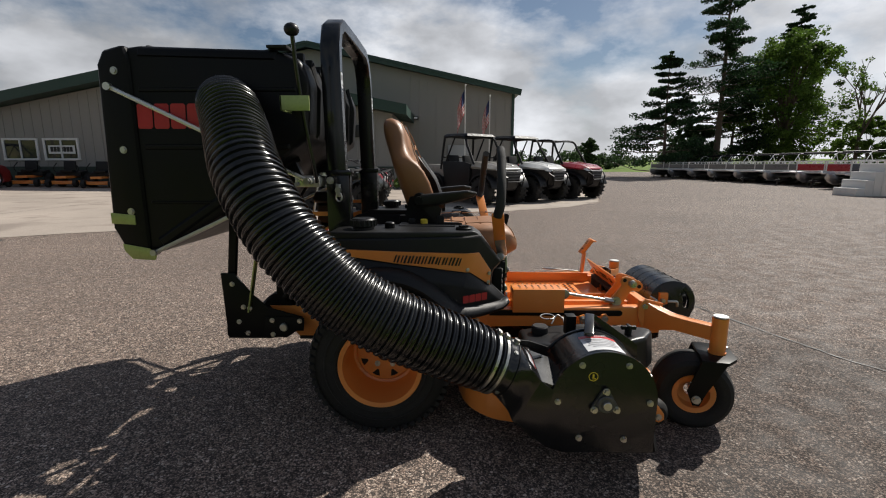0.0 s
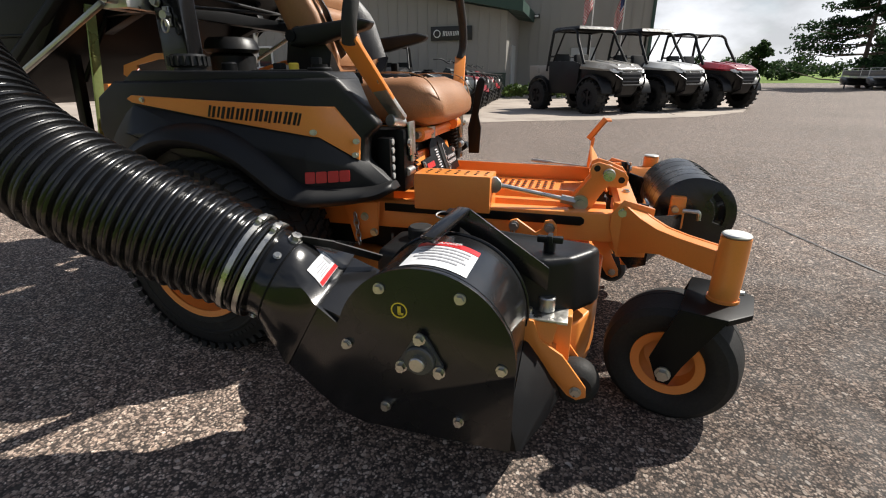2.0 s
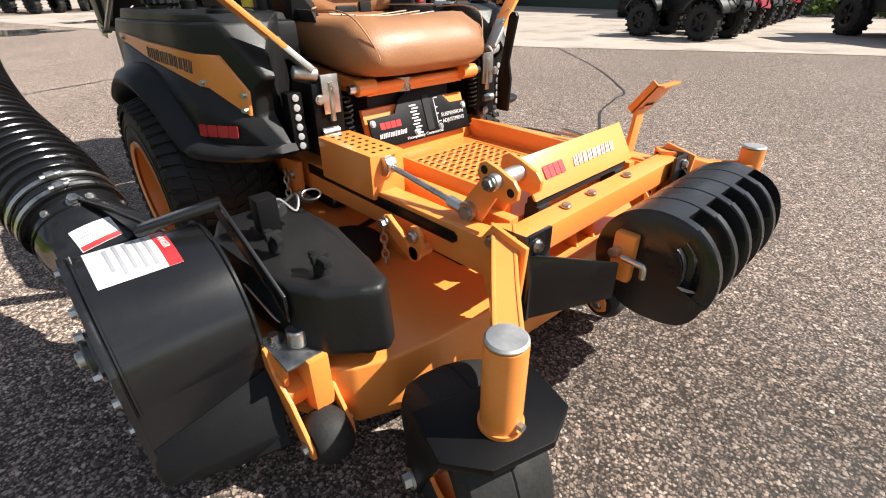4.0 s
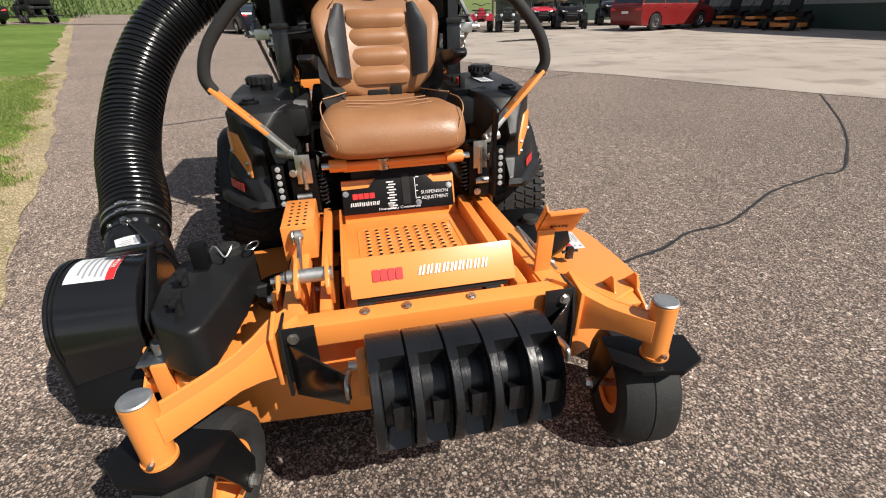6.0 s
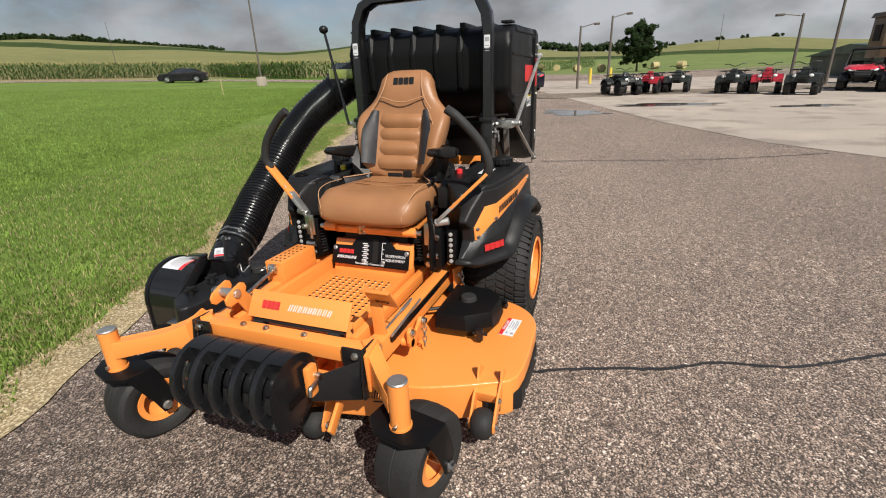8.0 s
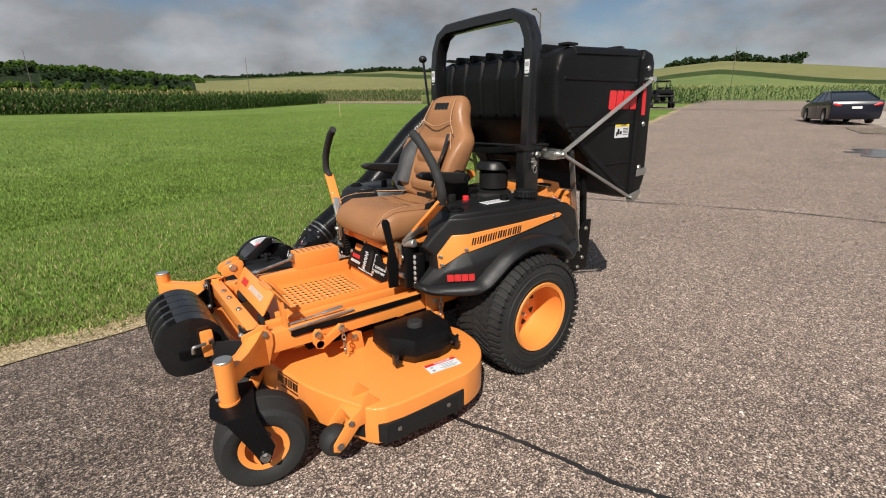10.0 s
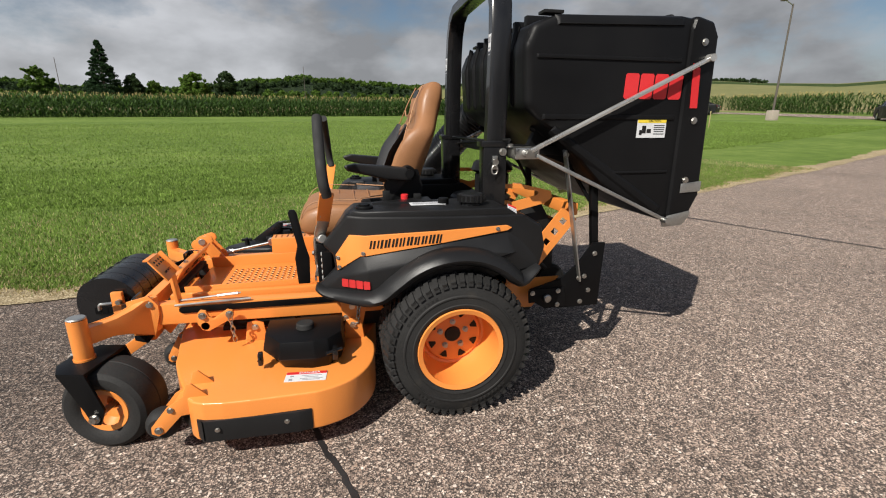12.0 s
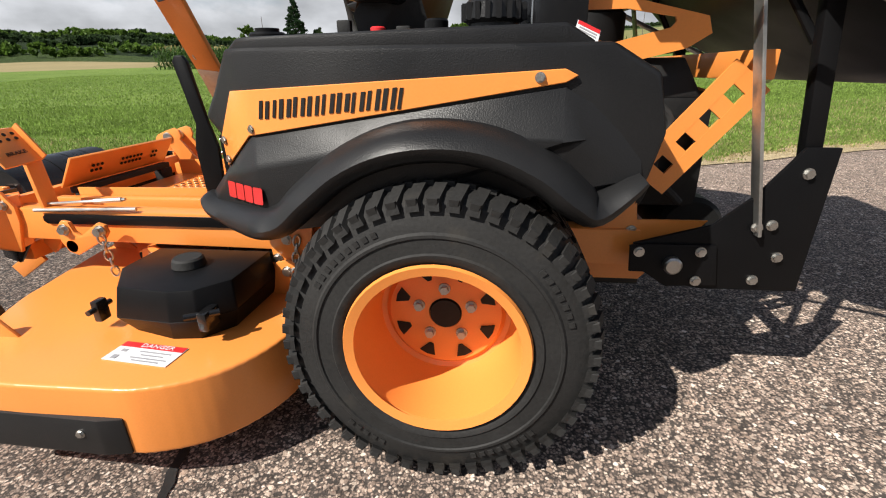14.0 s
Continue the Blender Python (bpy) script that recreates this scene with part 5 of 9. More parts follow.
def seat():
    """Suspension seat in tan vinyl with black bolsters."""
    y0 = .03
    bm = bmx()
    rows = []
    for i, (x, w, top, low) in enumerate([(.10, .17, .80, .73), (.14, .215, .815, .70), (.25, .235, .805, .665), (.40, .248, .812, .65), (.50, .25, .818, .645), (.565, .24, .79, .655), (.60, .21, .745, .675), (.606, .18, .715, .69)]):
        sec = []
        n = 22
        for k in range(n):
            a = 2 * math.pi * k / n
            cx, sx = math.cos(a), math.sin(a)
            e = .42
            yy = w * math.copysign(abs(cx) ** e, cx)
            zz = (top + low) / 2 + (top - low) / 2 * math.copysign(abs(sx) ** .55, sx)
            if sx > .3 and .2 < x < .55:
                zz -= .018 * (1 - min(1, abs(yy) / (w * .8)) ** 2)
            sec.append((x, y0 + yy, zz))
        rows.append(sec)
    loft(bm, rows, closed=True, caps=True)
    s = part("seat", bm, LEATHER, mower, "tan vinyl operator's seat with black bolsters", 60)
    for sg in (-1, 1):
        bm = bmx()
        hull(bm, [(.12, y0 + sg * .13, .815), (.12, y0 + sg * .21, .80), (.22, y0 + sg * .225, .822), (.34, y0 + sg * .235, .822), (.24, y0 + sg * .165, .816), (.13, y0 + sg * .13, .77), (.34, y0 + sg * .22, .78), (.13, y0 + sg * .20, .77)], .008, 2)
        part("cushion_bolster", bm, CARBON, s, "black textured side wedge")
        bm = bmx()
        tube(bm, smooth_path([(.12, y0 + sg * .122, .822), (.23, y0 + sg * .158, .824), (.34, y0 + sg * .232, .824)], 5), .0025, 6)
        tube(bm, smooth_path([(.35, y0 + sg * .236, .818), (.48, y0 + sg * .238, .822), (.56, y0 + sg * .232, .798), (.60, y0 + sg * .20, .72), (.596, y0 + sg * .205, .69)], 5), .002, 6)
        part("piping", bm, STITCH, s)
    bm = bmx()
    for x in (.29, .36, .43):
        tube(bm, smooth_path([(x, y0 - .15, .806), (x, y0, .797), (x, y0 + .15, .806)], 4), .003, 6)
    part("seam", bm, LEATHER, s)
    # backrest in a tilted frame: t runs up the back
    o, tip = Vector((.165, y0, .80)), Vector((-.025, y0, 1.315))
    up = (tip - o).normalized()
    fw = Vector((up.z, 0, -up.x))
    L = (tip - o).length

    def bp(t, yy, f):
        return o + up * (t * L) + Vector((0, yy, 0)) + fw * f
    bm = bmx()
    rows = []
    for t, w, f0, f1 in [(0, .165, .055, -.045), (.04, .19, .090, -.058), (.12, .205, .118, -.064), (.22, .218, .132, -.066), (.34, .232, .134, -.064), (.44, .243, .126, -.062), (.52, .246, .106, -.060), (.58, .240, .076, -.058), (.63, .222, .054, -.057), (.68, .195, .047, -.056), (.74, .168, .052, -.055), (.82, .150, .060, -.053), (.90, .140, .056, -.048), (.96, .118, .038, -.038), (.99, .095, .018, -.028), (1.0, .07, .004, -.020)]:
        sec = []
        n = 26
        for k in range(n):
            a = 2 * math.pi * k / n
            cx, sx = math.cos(a), math.sin(a)
            yy = w * math.copysign(abs(cx) ** .5, cx)
            ff = (f0 + f1) / 2 + (f0 - f1) / 2 * math.copysign(abs(sx) ** .6, sx)
            if sx > .2 and t < .68:
                ff -= (.094 * min(1, f0 / .13)) * (1 - (abs(yy) / w) ** 2.2) * min(1, (.68 - t) / .12)
            sec.append(tuple(bp(t, yy, ff)))
        rows.append(sec)
    loft(bm, rows, closed=True, caps=True)
    b = part("backrest", bm, LEATHER, s, "high tan backrest with stitched panels", 60)
    # stitched panel rolls
    for t0, t1 in ((.06, .185), (.188, .313), (.316, .441), (.444, .569)):
        bm = bmx()
        rows = []
        for q in range(7):
            t = t0 + (t1 - t0) * q / 6
            f = .046 + .016 * math.sin(math.pi * q / 6)
            hw = .110 + .006 * t
            rows.append([tuple(bp(t, yy * hw, f - .008 * (1 if abs(yy) == 1 else 0))) for yy in (-1, -.85, -.4, 0, .4, .85, 1)])
        loft(bm, rows)
        part("panel_roll", bm, LEATHER, s, smooth=60)
    for sg in (-1, 1):
        bm = bmx()
        rows = []
        for q in range(9):
            t = .09 + .50 * q / 8
            w0, w1 = .116 + .006 * t, (.168 + .045 * t) * (1 - .22 * max(0, (t - .42) / .17))
            w1 = max(w1, w0 + .012)
            rows.append([tuple(bp(t, sg * (w0 + (w1 - w0) * r), .056 + .018 * math.sin(math.pi * (.1 + .8 * r)) + .052 * r * (1 - max(0, (t - .36) / .3)))) for r in (0, .2, .5, .8, 1)])
        loft(bm, rows)
        part("back_bolster", bm, CARBON, s, "black carbon-textured bolster", 60)
        bm = bmx()
        tube(bm, [tuple(bp(.08 + .53 * q / 8, sg * ((.168 + .045 * (.08 + .53 * q / 8)) * (1 - .25 * max(0, (.08 + .53 * q / 8 - .42) / .17)) + .006), .070)) for q in range(9)], .0022, 6)
        tube(bm, smooth_path([bp(.60, sg * .165, .066), bp(.70, sg * .125, .067), bp(.80, sg * .105, .065), bp(.93, sg * .095, .055)], 4), .0026, 6)
        part("piping", bm, STITCH, s)
    bm = bmx()
    tube(bm, smooth_path([bp(.72, -.125, .064), bp(.665, 0, .066), bp(.72, .125, .064)], 6), .003, 6)
    part("seam", bm, STITCH, s)
    bm = bmx()
    letter_bars(bm, plane_of(bp(.862, 0, .0595), (0, 1, 0), up), .115, .036, 7, 0, 4)
    part("lettering", bm, INK, s, "black embroidered maker's blocks")
    for sg in (-1, 1):
        bm = bmx()
        hull(bm, [(x, y0 + sg * v, z) for x, v, z in ((.12, .235, .90), (.12, .30, .90), (.14, .235, .955), (.14, .30, .955), (.36, .235, .975), (.36, .30, .975), (.405, .245, .965), (.405, .29, .965), (.39, .245, .945), (.39, .29, .945), (.22, .24, .905), (.22, .295, .905))], .012, 3)
        part("armrest", bm, PLASTIC, s, "black padded armrest")
        bm = bmx()
        cyl(bm, (.135, y0 + sg * .20, .93), (.135, y0 + sg * .262, .93), .032, 16, bev=.004)
        cyl(bm, (.135, y0 + sg * .262, .93), (.135, y0 + sg * .305, .93), .018, 14)
        part("armrest_pivot", bm, BLACK_SATIN, s)
        bm = bmx()
        rows = [bp(t, sg * v, f) for t, v, f in ((-.04, .150, .06), (-.04, .235, .05), (.10, .238, .10), (.26, .242, .07), (.30, .244, -.02), (.16, .232, -.075), (-.02, .215, -.07), (.05, .15, .05), (.05, .15, -.06), (.26, .18, .0))]
        hull(bm, rows, .010, 2)
        part("hinge_cover", bm, PLASTIC, s, "black moulded hinge cover beside the backrest")
    bm = bmx()
    box(bm, (.15, y0 - .06, .79), (.19, y0 + .02, .825), .006)
    box(bm, (.155, y0 + .03, .80), (.195, y0 + .075, .835), .003)
    part("belt_buckle", bm, DARK, s)
    # suspension base
    bm = bmx()
    box(bm, (.14, y0 - .19, .60), (.52, y0 + .19, .622), .004)
    for sg in (-1, 1):
        bar(bm, (.53, y0 + sg * .20, .63), (.20, y0 + sg * .20, .655), .03, .03, .004)
        cyl(bm, (.53, y0 + sg * .175, .63), (.53, y0 + sg * .235, .63), .022, 14)
    cyl(bm, (.515, y0 - .20, .625), (.515, y0 + .20, .625), .012)
    part("seat_base", bm, ORANGE, s, "orange seat hinge frame")
    bm = bmx()
    for sg in (-1, 1):
        cyl(bm, (.53, y0 + sg * .235, .63), (.53, y0 + sg * .26, .63), .012, 10)
    cyl(bm, (.50, y0 - .05, .60), (.50, y0 - .05, .64), .028, 16)
    part("hinge_pin", bm, ZINC, s)
    bm = bmx()
    box(bm, (.12, y0 - .17, .50), (.48, y0 + .17, .60), .02)
    box(bm, (.10, y0 - .20, .655), (.52, y0 + .20, .672), .006)
    part("suspension_box", bm, DARK, s)


def foot_pan():
    y0 = .03
    bm = bmx()
    box(bm, (.545, y0 - .22, .405), (1.09, y0 + .22, .418), .002)
    pan = part("foot_pan", bm, ORANGE, mower, "orange footplate with pierced grip area")
    for sg in (-1, 1):
        bm = bmx()
        prism(bm, [(.545, .405), (1.08, .405), (1.085, .47), (.545, .475)], 'y', y0 + sg * .215, y0 + sg * .222, .002)
        part("pan_side", bm, ORANGE, pan)
    # rear riser
    bm = bmx()
    poly_solid(bm, [(.53, y0 - .205, .40), (.55, y0 - .205, .40), (.55, y0 + .205, .40), (.53, y0 + .205, .40)], [(.485, y0 - .205, .56), (.50, y0 - .205, .56), (.50, y0 + .205, .56), (.485, y0 + .205, .56)], .002)
    part("pan_riser", bm, ORANGE, pan)
    # front flap
    bm = bmx()
    flap = [(1.135, .468), (1.128, .468), (1.075, .55), (1.082, .554)]
    prism(bm, flap, 'y', y0 - .20, y0 + .225, .002)
    part("front_flap", bm, ORANGE, pan)
    bm = bmx()
    box(bm, (1.10, y0 - .185, .448), (1.128, y0 + .205, .466), .003)
    part("flap_seal", bm, RUBBER, pan, "black rubber strip under the flap")
    for yy in (y0 - .165, y0 + .165):
        bm = bmx()
        box(bm, (1.095, yy - .022, .40), (1.135, yy + .022, .450), .005)
        part("rubber_mount", bm, RUBBER, pan, "black rubber mount")
    bm = bmx()
    for i in range(9):
        for j in range(13):
            lathe(bm, [(0, .0095), (.0035, .0075), (.0042, .0055), (.0015, .0045)], (.64 + j * .026, y0 - .135 + i * .0338, .4185), (0, 0, 1), 10)
    part("grip_collar", bm, ORANGE, pan)
    bm = bmx()
    for i in range(9):
        for j in range(13):
            cyl(bm, (.64 + j * .026, y0 - .135 + i * .0338, .4185), (.64 + j * .026, y0 - .135 + i * .0338, .4231), .0066, 8)
    part("grip_hole", bm, DARK, pan)
    bm = bmx()
    for a, b in (((.615, y0 - .165), (.985, y0 - .165)), ((.615, y0 + .165), (.985, y0 + .165)), ((.615, y0 - .165), (.615, y0 + .165)), ((.985, y0 - .165), (.985, y0 + .165))):
        bar(bm, (*a, .4185), (*b, .4185), .004, .003)
    part("pressed_edge", bm, ORANGE, pan)
    fm = plane_of((1.1092, y0 + .01, .5125), (0, 1, 0), (-.055, 0, .083))
    bm = bmx()
    letter_bars(bm, fm @ Matrix.Translation((-.115, 0, .0005)), .078, .030, 9, 0, 4)
    part("lettering", bm, RED_DULL, pan, "red maker's blocks")
    bm = bmx()
    letter_bars(bm, fm @ Matrix.Translation((.055, 0, .0005)), .185, .026, 10, .3, 9)
    part("lettering", bm, SILVER_INK, pan, "silver maker's blocks")
    bm = bmx()
    for gx, gy, nn, mm in ((-.13, 0, 3, 2), (-.015, 0, 6, 2), (.12, 0, 2, 2)):
        back = plane_of((1.099, y0 + .01, .5105), (0, -1, 0), (-.055, 0, .083))
        for i in range(nn):
            for j in range(mm):
                p = back @ Vector((gx + i * .016, gy - .010 + j * .018, .001))
                cyl(bm, p, p + (back.to_3x3() @ Vector((0, 0, .002))), .005, 8)
    part("flap_hole", bm, DARK, pan)
    # black dial plate with the suspension setting
    pm = plane_of((.538, y0 - .005, .495), (0, 1, 0), (-.045, 0, .13))
    bm = bmx()
    pts = [(-.20, -.045), (.20, -.045), (.20, .045), (.13, .047), (.095, .085), (.05, .105), (-.035, .105), (-.075, .085), (-.10, .047), (-.20, .045)]
    poly_solid(bm, [pm @ Vector((*p, .0)) for p in pts], [pm @ Vector((*p, .006)) for p in pts], .001)
    dial = part("dial_plate", bm, BLACK_SATIN, pan, "black suspension dial plate with white print")
    f = pm @ Matrix.Translation((0, 0, .0068))
    bm = bmx()
    letter_bars(bm, f @ Matrix.Translation((-.125, .018, 0)), .08, .020, 11, 0, 4)
    part("lettering", bm, RED_DULL, dial)
    bm = bmx()
    letter_bars(bm, f @ Matrix.Translation((-.122, -.010, 0)), .105, .015, 12, .25, 8)
    bars_on(bm, f, [(-.028 + .007 * (i % 2), .06 - i * .0095, .026, .0045) for i in range(11)])
    bars_on(bm, f, [(.062, .03, .002, .08), (.072, .07, .012, .003), (.068, .04, .008, .003), (.068, .02, .008, .003), (.072, -.005, .012, .003)])
    part("print", bm, WHITE, dial)
    words("printed_word", "SUSPENSION", f @ Matrix.Translation((.132, .012, 0)), .017, WHITE, dial, width=.10)
    words("printed_word", "ADJUSTMENT", f @ Matrix.Translation((.132, -.008, 0)), .017, WHITE, dial, width=.10)
    words("printed_word", "Heavy-Duty Commercial", f @ Matrix.Translation((.0, -.034, 0)), .013, WHITE, dial, width=.15)
    bm = bmx()
    bars_on(bm, f, [(.028, .03, .028, .11)], .002)
    part("slot", bm, DARK, dial)
    bm = bmx()
    for x, y in ((-.187, .03), (.187, .03), (-.03, -.022), (.07, -.022)):
        p = f @ Vector((x, y, -.001))
        bolt(bm, p, f.to_3x3() @ Vector((0, 0, 1)), .008, .004)
    part("screw", bm, ZINC, dial)


def main_frame():
    bm = bmx()
    for sg in (-1, 1):
        # long side rails and the inner rail
        bar(bm, (-.42, Y(sg, .335), .38), (1.19, Y(sg, .335), .405), .055, .085, .005)
        bar(bm, (.45, Y(sg, .255), .425), (1.13, Y(sg, .255), .425), .03, .05, .004)
        # front arm: from the rail out to the caster tube
        tip = (1.385, -.567) if sg < 0 else (1.343, .544)
        root, end = Vector((1.175, Y(sg, .345), 0)), Vector((tip[0], tip[1] - sg * .012, 0))
        way = (end - root).normalized()
        across = Vector((-way.y, way.x, 0))
        L = (end - root).length
        edge = [(-.02, .345), (-.02, .478), (.03, .474), (.075, .455), (.13, .441), (.19, .437), (L, .437), (L, .374), (.15, .378), (.10, .366), (.05, .345), (.02, .330)]
        for o, th in ((.020, .007), (-.020, .007)):
            poly_solid(bm, [root + way * u + across * (o - th / 2) + Vector((0, 0, z)) for u, z in edge], [root + way * u + across * (o + th / 2) + Vector((0, 0, z)) for u, z in edge], .002)
        top_line = [(-.02, .476), (.03, .472), (.075, .453), (.13, .439), (.19, .435), (L, .435)]
        rows = [[root + way * u - across * .0225 + Vector((0, 0, z)), root + way * u + across * .0225 + Vector((0, 0, z)), root + way * u + across * .0225 + Vector((0, 0, z - .007)), root + way * u - across * .0225 + Vector((0, 0, z - .007))] for u, z in top_line]
        loft(bm, rows, closed=True, caps=True)
        # gusset plate
        prism(bm, [(1.165, .325), (1.24, .33), (1.25, .47), (1.17, .49), (1.14, .45), (1.14, .41)], 'y', Y(sg, .362), Y(sg, .372), .002)
        # drop hangers
        prism(bm, [(1.085, .44), (1.14, .44), (1.16, .33), (1.135, .30), (1.10, .34)], 'y', Y(sg, .30), Y(sg, .312), .002)
        prism(bm, [(.33, .43), (.45, .44), (.44, .33), (.36, .30)], 'y', Y(sg, .38), Y(sg, .392), .002)
    # cross beams
    hull(bm, [(1.165, Y(-1, .36), .405), (1.165, Y(1, .36), .405), (1.215, Y(-1, .34), .405), (1.215, Y(1, .34), .405), (1.165, Y(-1, .36), .468), (1.165, Y(1, .36), .468), (1.215, Y(-1, .34), .462), (1.215, Y(1, .34), .462)], .006)
    box(bm, (1.185, Y(-1, .33), .285), (1.225, Y(1, .33), .335), .005)
    box(bm, (.40, Y(-1, .33), .36), (.46, Y(1, .33), .42), .004)
    box(bm, (-.45, Y(-1, .33), .33), (-.39, Y(1, .33), .42), .004)
    fr = part("frame", bm, ORANGE, mower, "orange welded steel frame")
    for sg in (-1, 1):
        tip = (1.385, -.567) if sg < 0 else (1.343, .544)
        bm = bmx()
        cyl(bm, (*tip, .322), (*tip, .476), .0305, 30)
        cyl(bm, (*tip, .322), (*tip, .332), .034, 30)
        tb = part("caster_tube", bm, ORANGE, fr, "orange caster tube with grey cap")
        bm = bmx()
        cyl(bm, (*tip, .476), (*tip, .484), .0300, 30, bev=.003)
        part("tube_cap", bm, GALV, tb, "dull grey cap")
        bm = bmx()
        cyl(bm, (tip[0] + .03, tip[1], .345), (tip[0] + .04, tip[1], .345), .006, 8)
        part("grease_nipple", bm, ZINC, tb)
        # black strip let into the rail
        bm = bmx()
        hull(bm, [(x, Y(sg, v), z) for x in (.46, 1.06) for v in (.363, .369) for z in (.407, .433)] + [(1.070, Y(sg, v), z) for v in (.363, .369) for z in (.414, .426)], .002)
        part("rail_strip", bm, BLACK_SATIN, fr, "black rubber strip along the rail")
        # black bracket that clips over the front beam
        bm = bmx()
        yb = Y(sg, .345)
        poly_solid(bm, [(1.15, yb + sg * .0, .35), (1.15, yb, .475), (1.235, yb, .478), (1.25, yb, .40), (1.25, yb, .30), (1.205, yb, .285)], [(1.15, yb + sg * .008, .35), (1.15, yb + sg * .008, .475), (1.235, yb + sg * .008, .478), (1.25, yb + sg * .008, .40), (1.25, yb + sg * .008, .30), (1.205, yb + sg * .008, .285)], .002)
        box(bm, (1.228, yb - sg * .07, .33), (1.237, yb, .478), .002)
        hull(bm, [(1.228, yb - sg * .005, .29), (1.237, yb - sg * .005, .29), (1.228, yb - sg * .005, .44), (1.237, yb - sg * .005, .44), (1.35, yb - sg * .13, .34), (1.343, yb - sg * .13, .34), (1.35, yb - sg * .13, .42), (1.343, yb - sg * .13, .42)], .002)
        br = part("bumper_bracket", bm, BLACK_PAINT, fr, "black folded bumper bracket")
        bm = bmx()
        bolt(bm, (1.238, yb - sg * .022, .455), (1, 0, 0), .010, .008)
        bolt(bm, (1.238, yb - sg * .05, .36), (1, 0, 0), .010, .008)
        part("bolt", bm, ZINC, br)
    bm = bmx()
    for y in (-.16, -.06, .10):
        bolt(bm, (1.19, YC + y, .467), (0, 0, 1), .009, .006)
    for sg in (-1, 1):
        for x, z in ((1.17, .455), (1.20, .36), (.40, .39), (.43, .34)):
            bolt(bm, (x, Y(sg, .372 if x > 1 else .392), z), (0, sg, 0), .010, .008)
    part("bolt", bm, ZINC, fr)


WEIGHT = surface("black_cast_paint", (0.010, 0.010, 0.011), 0.28, var=0.3, big=6, fine=150, bump=0.2)


def front_weights():
    """Five black cast weights held across the front: full on top, a rib and a stepped hollow in front."""
    c = Vector((1.388, 0, .409))
    R = .113

    def radius(q, t):
        """Angle q from straight ahead, upwards positive; t runs across the weight."""
        r = R * (1 + .10 * math.exp(-((q + .85) / .38) ** 2) + .05 * math.exp(-((q - .75) / .4) ** 2))
        if -.95 < q < 1.22 and .30 < t < .985:
            r *= .84 if -.30 < q < .34 and t > .52 else .62
        elif -.34 < q < .93 and t <= .30:
            r *= .53
        return r * (.965 if t in (0, 1) else 1)
    angles = sorted({2 * math.pi * k / 52 - math.pi for k in range(52)} | {-.96, -.94, -.31, -.29, .33, .35, 1.20, 1.24, -.35, -.33, .92, .94})
    for i in range(5):
        y0 = -.149 + i * .0755
        bm = bmx()
        rows = []
        for t in [0, .04, .16, .27, .295, .33, .50, .515, .535, .75, .95, .99, 1]:
            rows.append([(c.x + radius(q, t) * math.cos(q), y0 + .0735 * t, c.z + radius(q, t) * math.sin(q)) for q in angles])
        loft(bm, rows, closed=True, caps=True)
        # outer grip rim in front of the opening
        arc = [-.40 + 1.40 * k / 10 for k in range(11)]
        loft(bm, [[(c.x + m * radius(1.0, .1) * math.cos(q), y0 + .0735 * v, c.z + m * radius(1.0, .1) * math.sin(q)) for m, v in ((.76, .02), (.99, .02), (1.02, .06), (1.02, .26), (.99, .295), (.76, .295))] for q in arc], closed=True, caps=True)
        tagged(part("front_weight", bm, WEIGHT, mower, "black ribbed front weight segment", 48), group="front weights")
    bm = bmx()
    letter_bars(bm, plane_of((1.388, .2335, .385), (-1, 0, 0), (0, 0, 1)), .10, .030, 20, 0, 4)
    part("lettering", bm, BLACK_SATIN, mower, "raised maker's blocks on the end weight")
    for sg in (-1, 1):
        yy = -.158 if sg < 0 else .247
        bm = bmx()
        box(bm, (1.318, yy - .012, .365), (1.362, yy + .012, .468), .008)
        h = part("weight_clamp", bm, ORANGE, mower, "orange clamp lug beside the weights")
        bm = bmx()
        tube(bm, smooth_path([(1.35, yy + sg * .03, .43), (1.378, yy + sg * .034, .43), (1.393, yy + sg * .034, .427), (1.396, yy + sg * .034, .405)], 5), .0065, 10)
        cyl(bm, (1.33, yy - .03, .43), (1.33, yy + .03, .43), .010)
        part("clamp_pin", bm, ZINC, h, "bent plated pin")
    bm = bmx()
    bar(bm, (1.25, .275, .27), (1.335, .285, .215), .012, .045, .003)
    part("weight_strap", bm, ORANGE, mower)


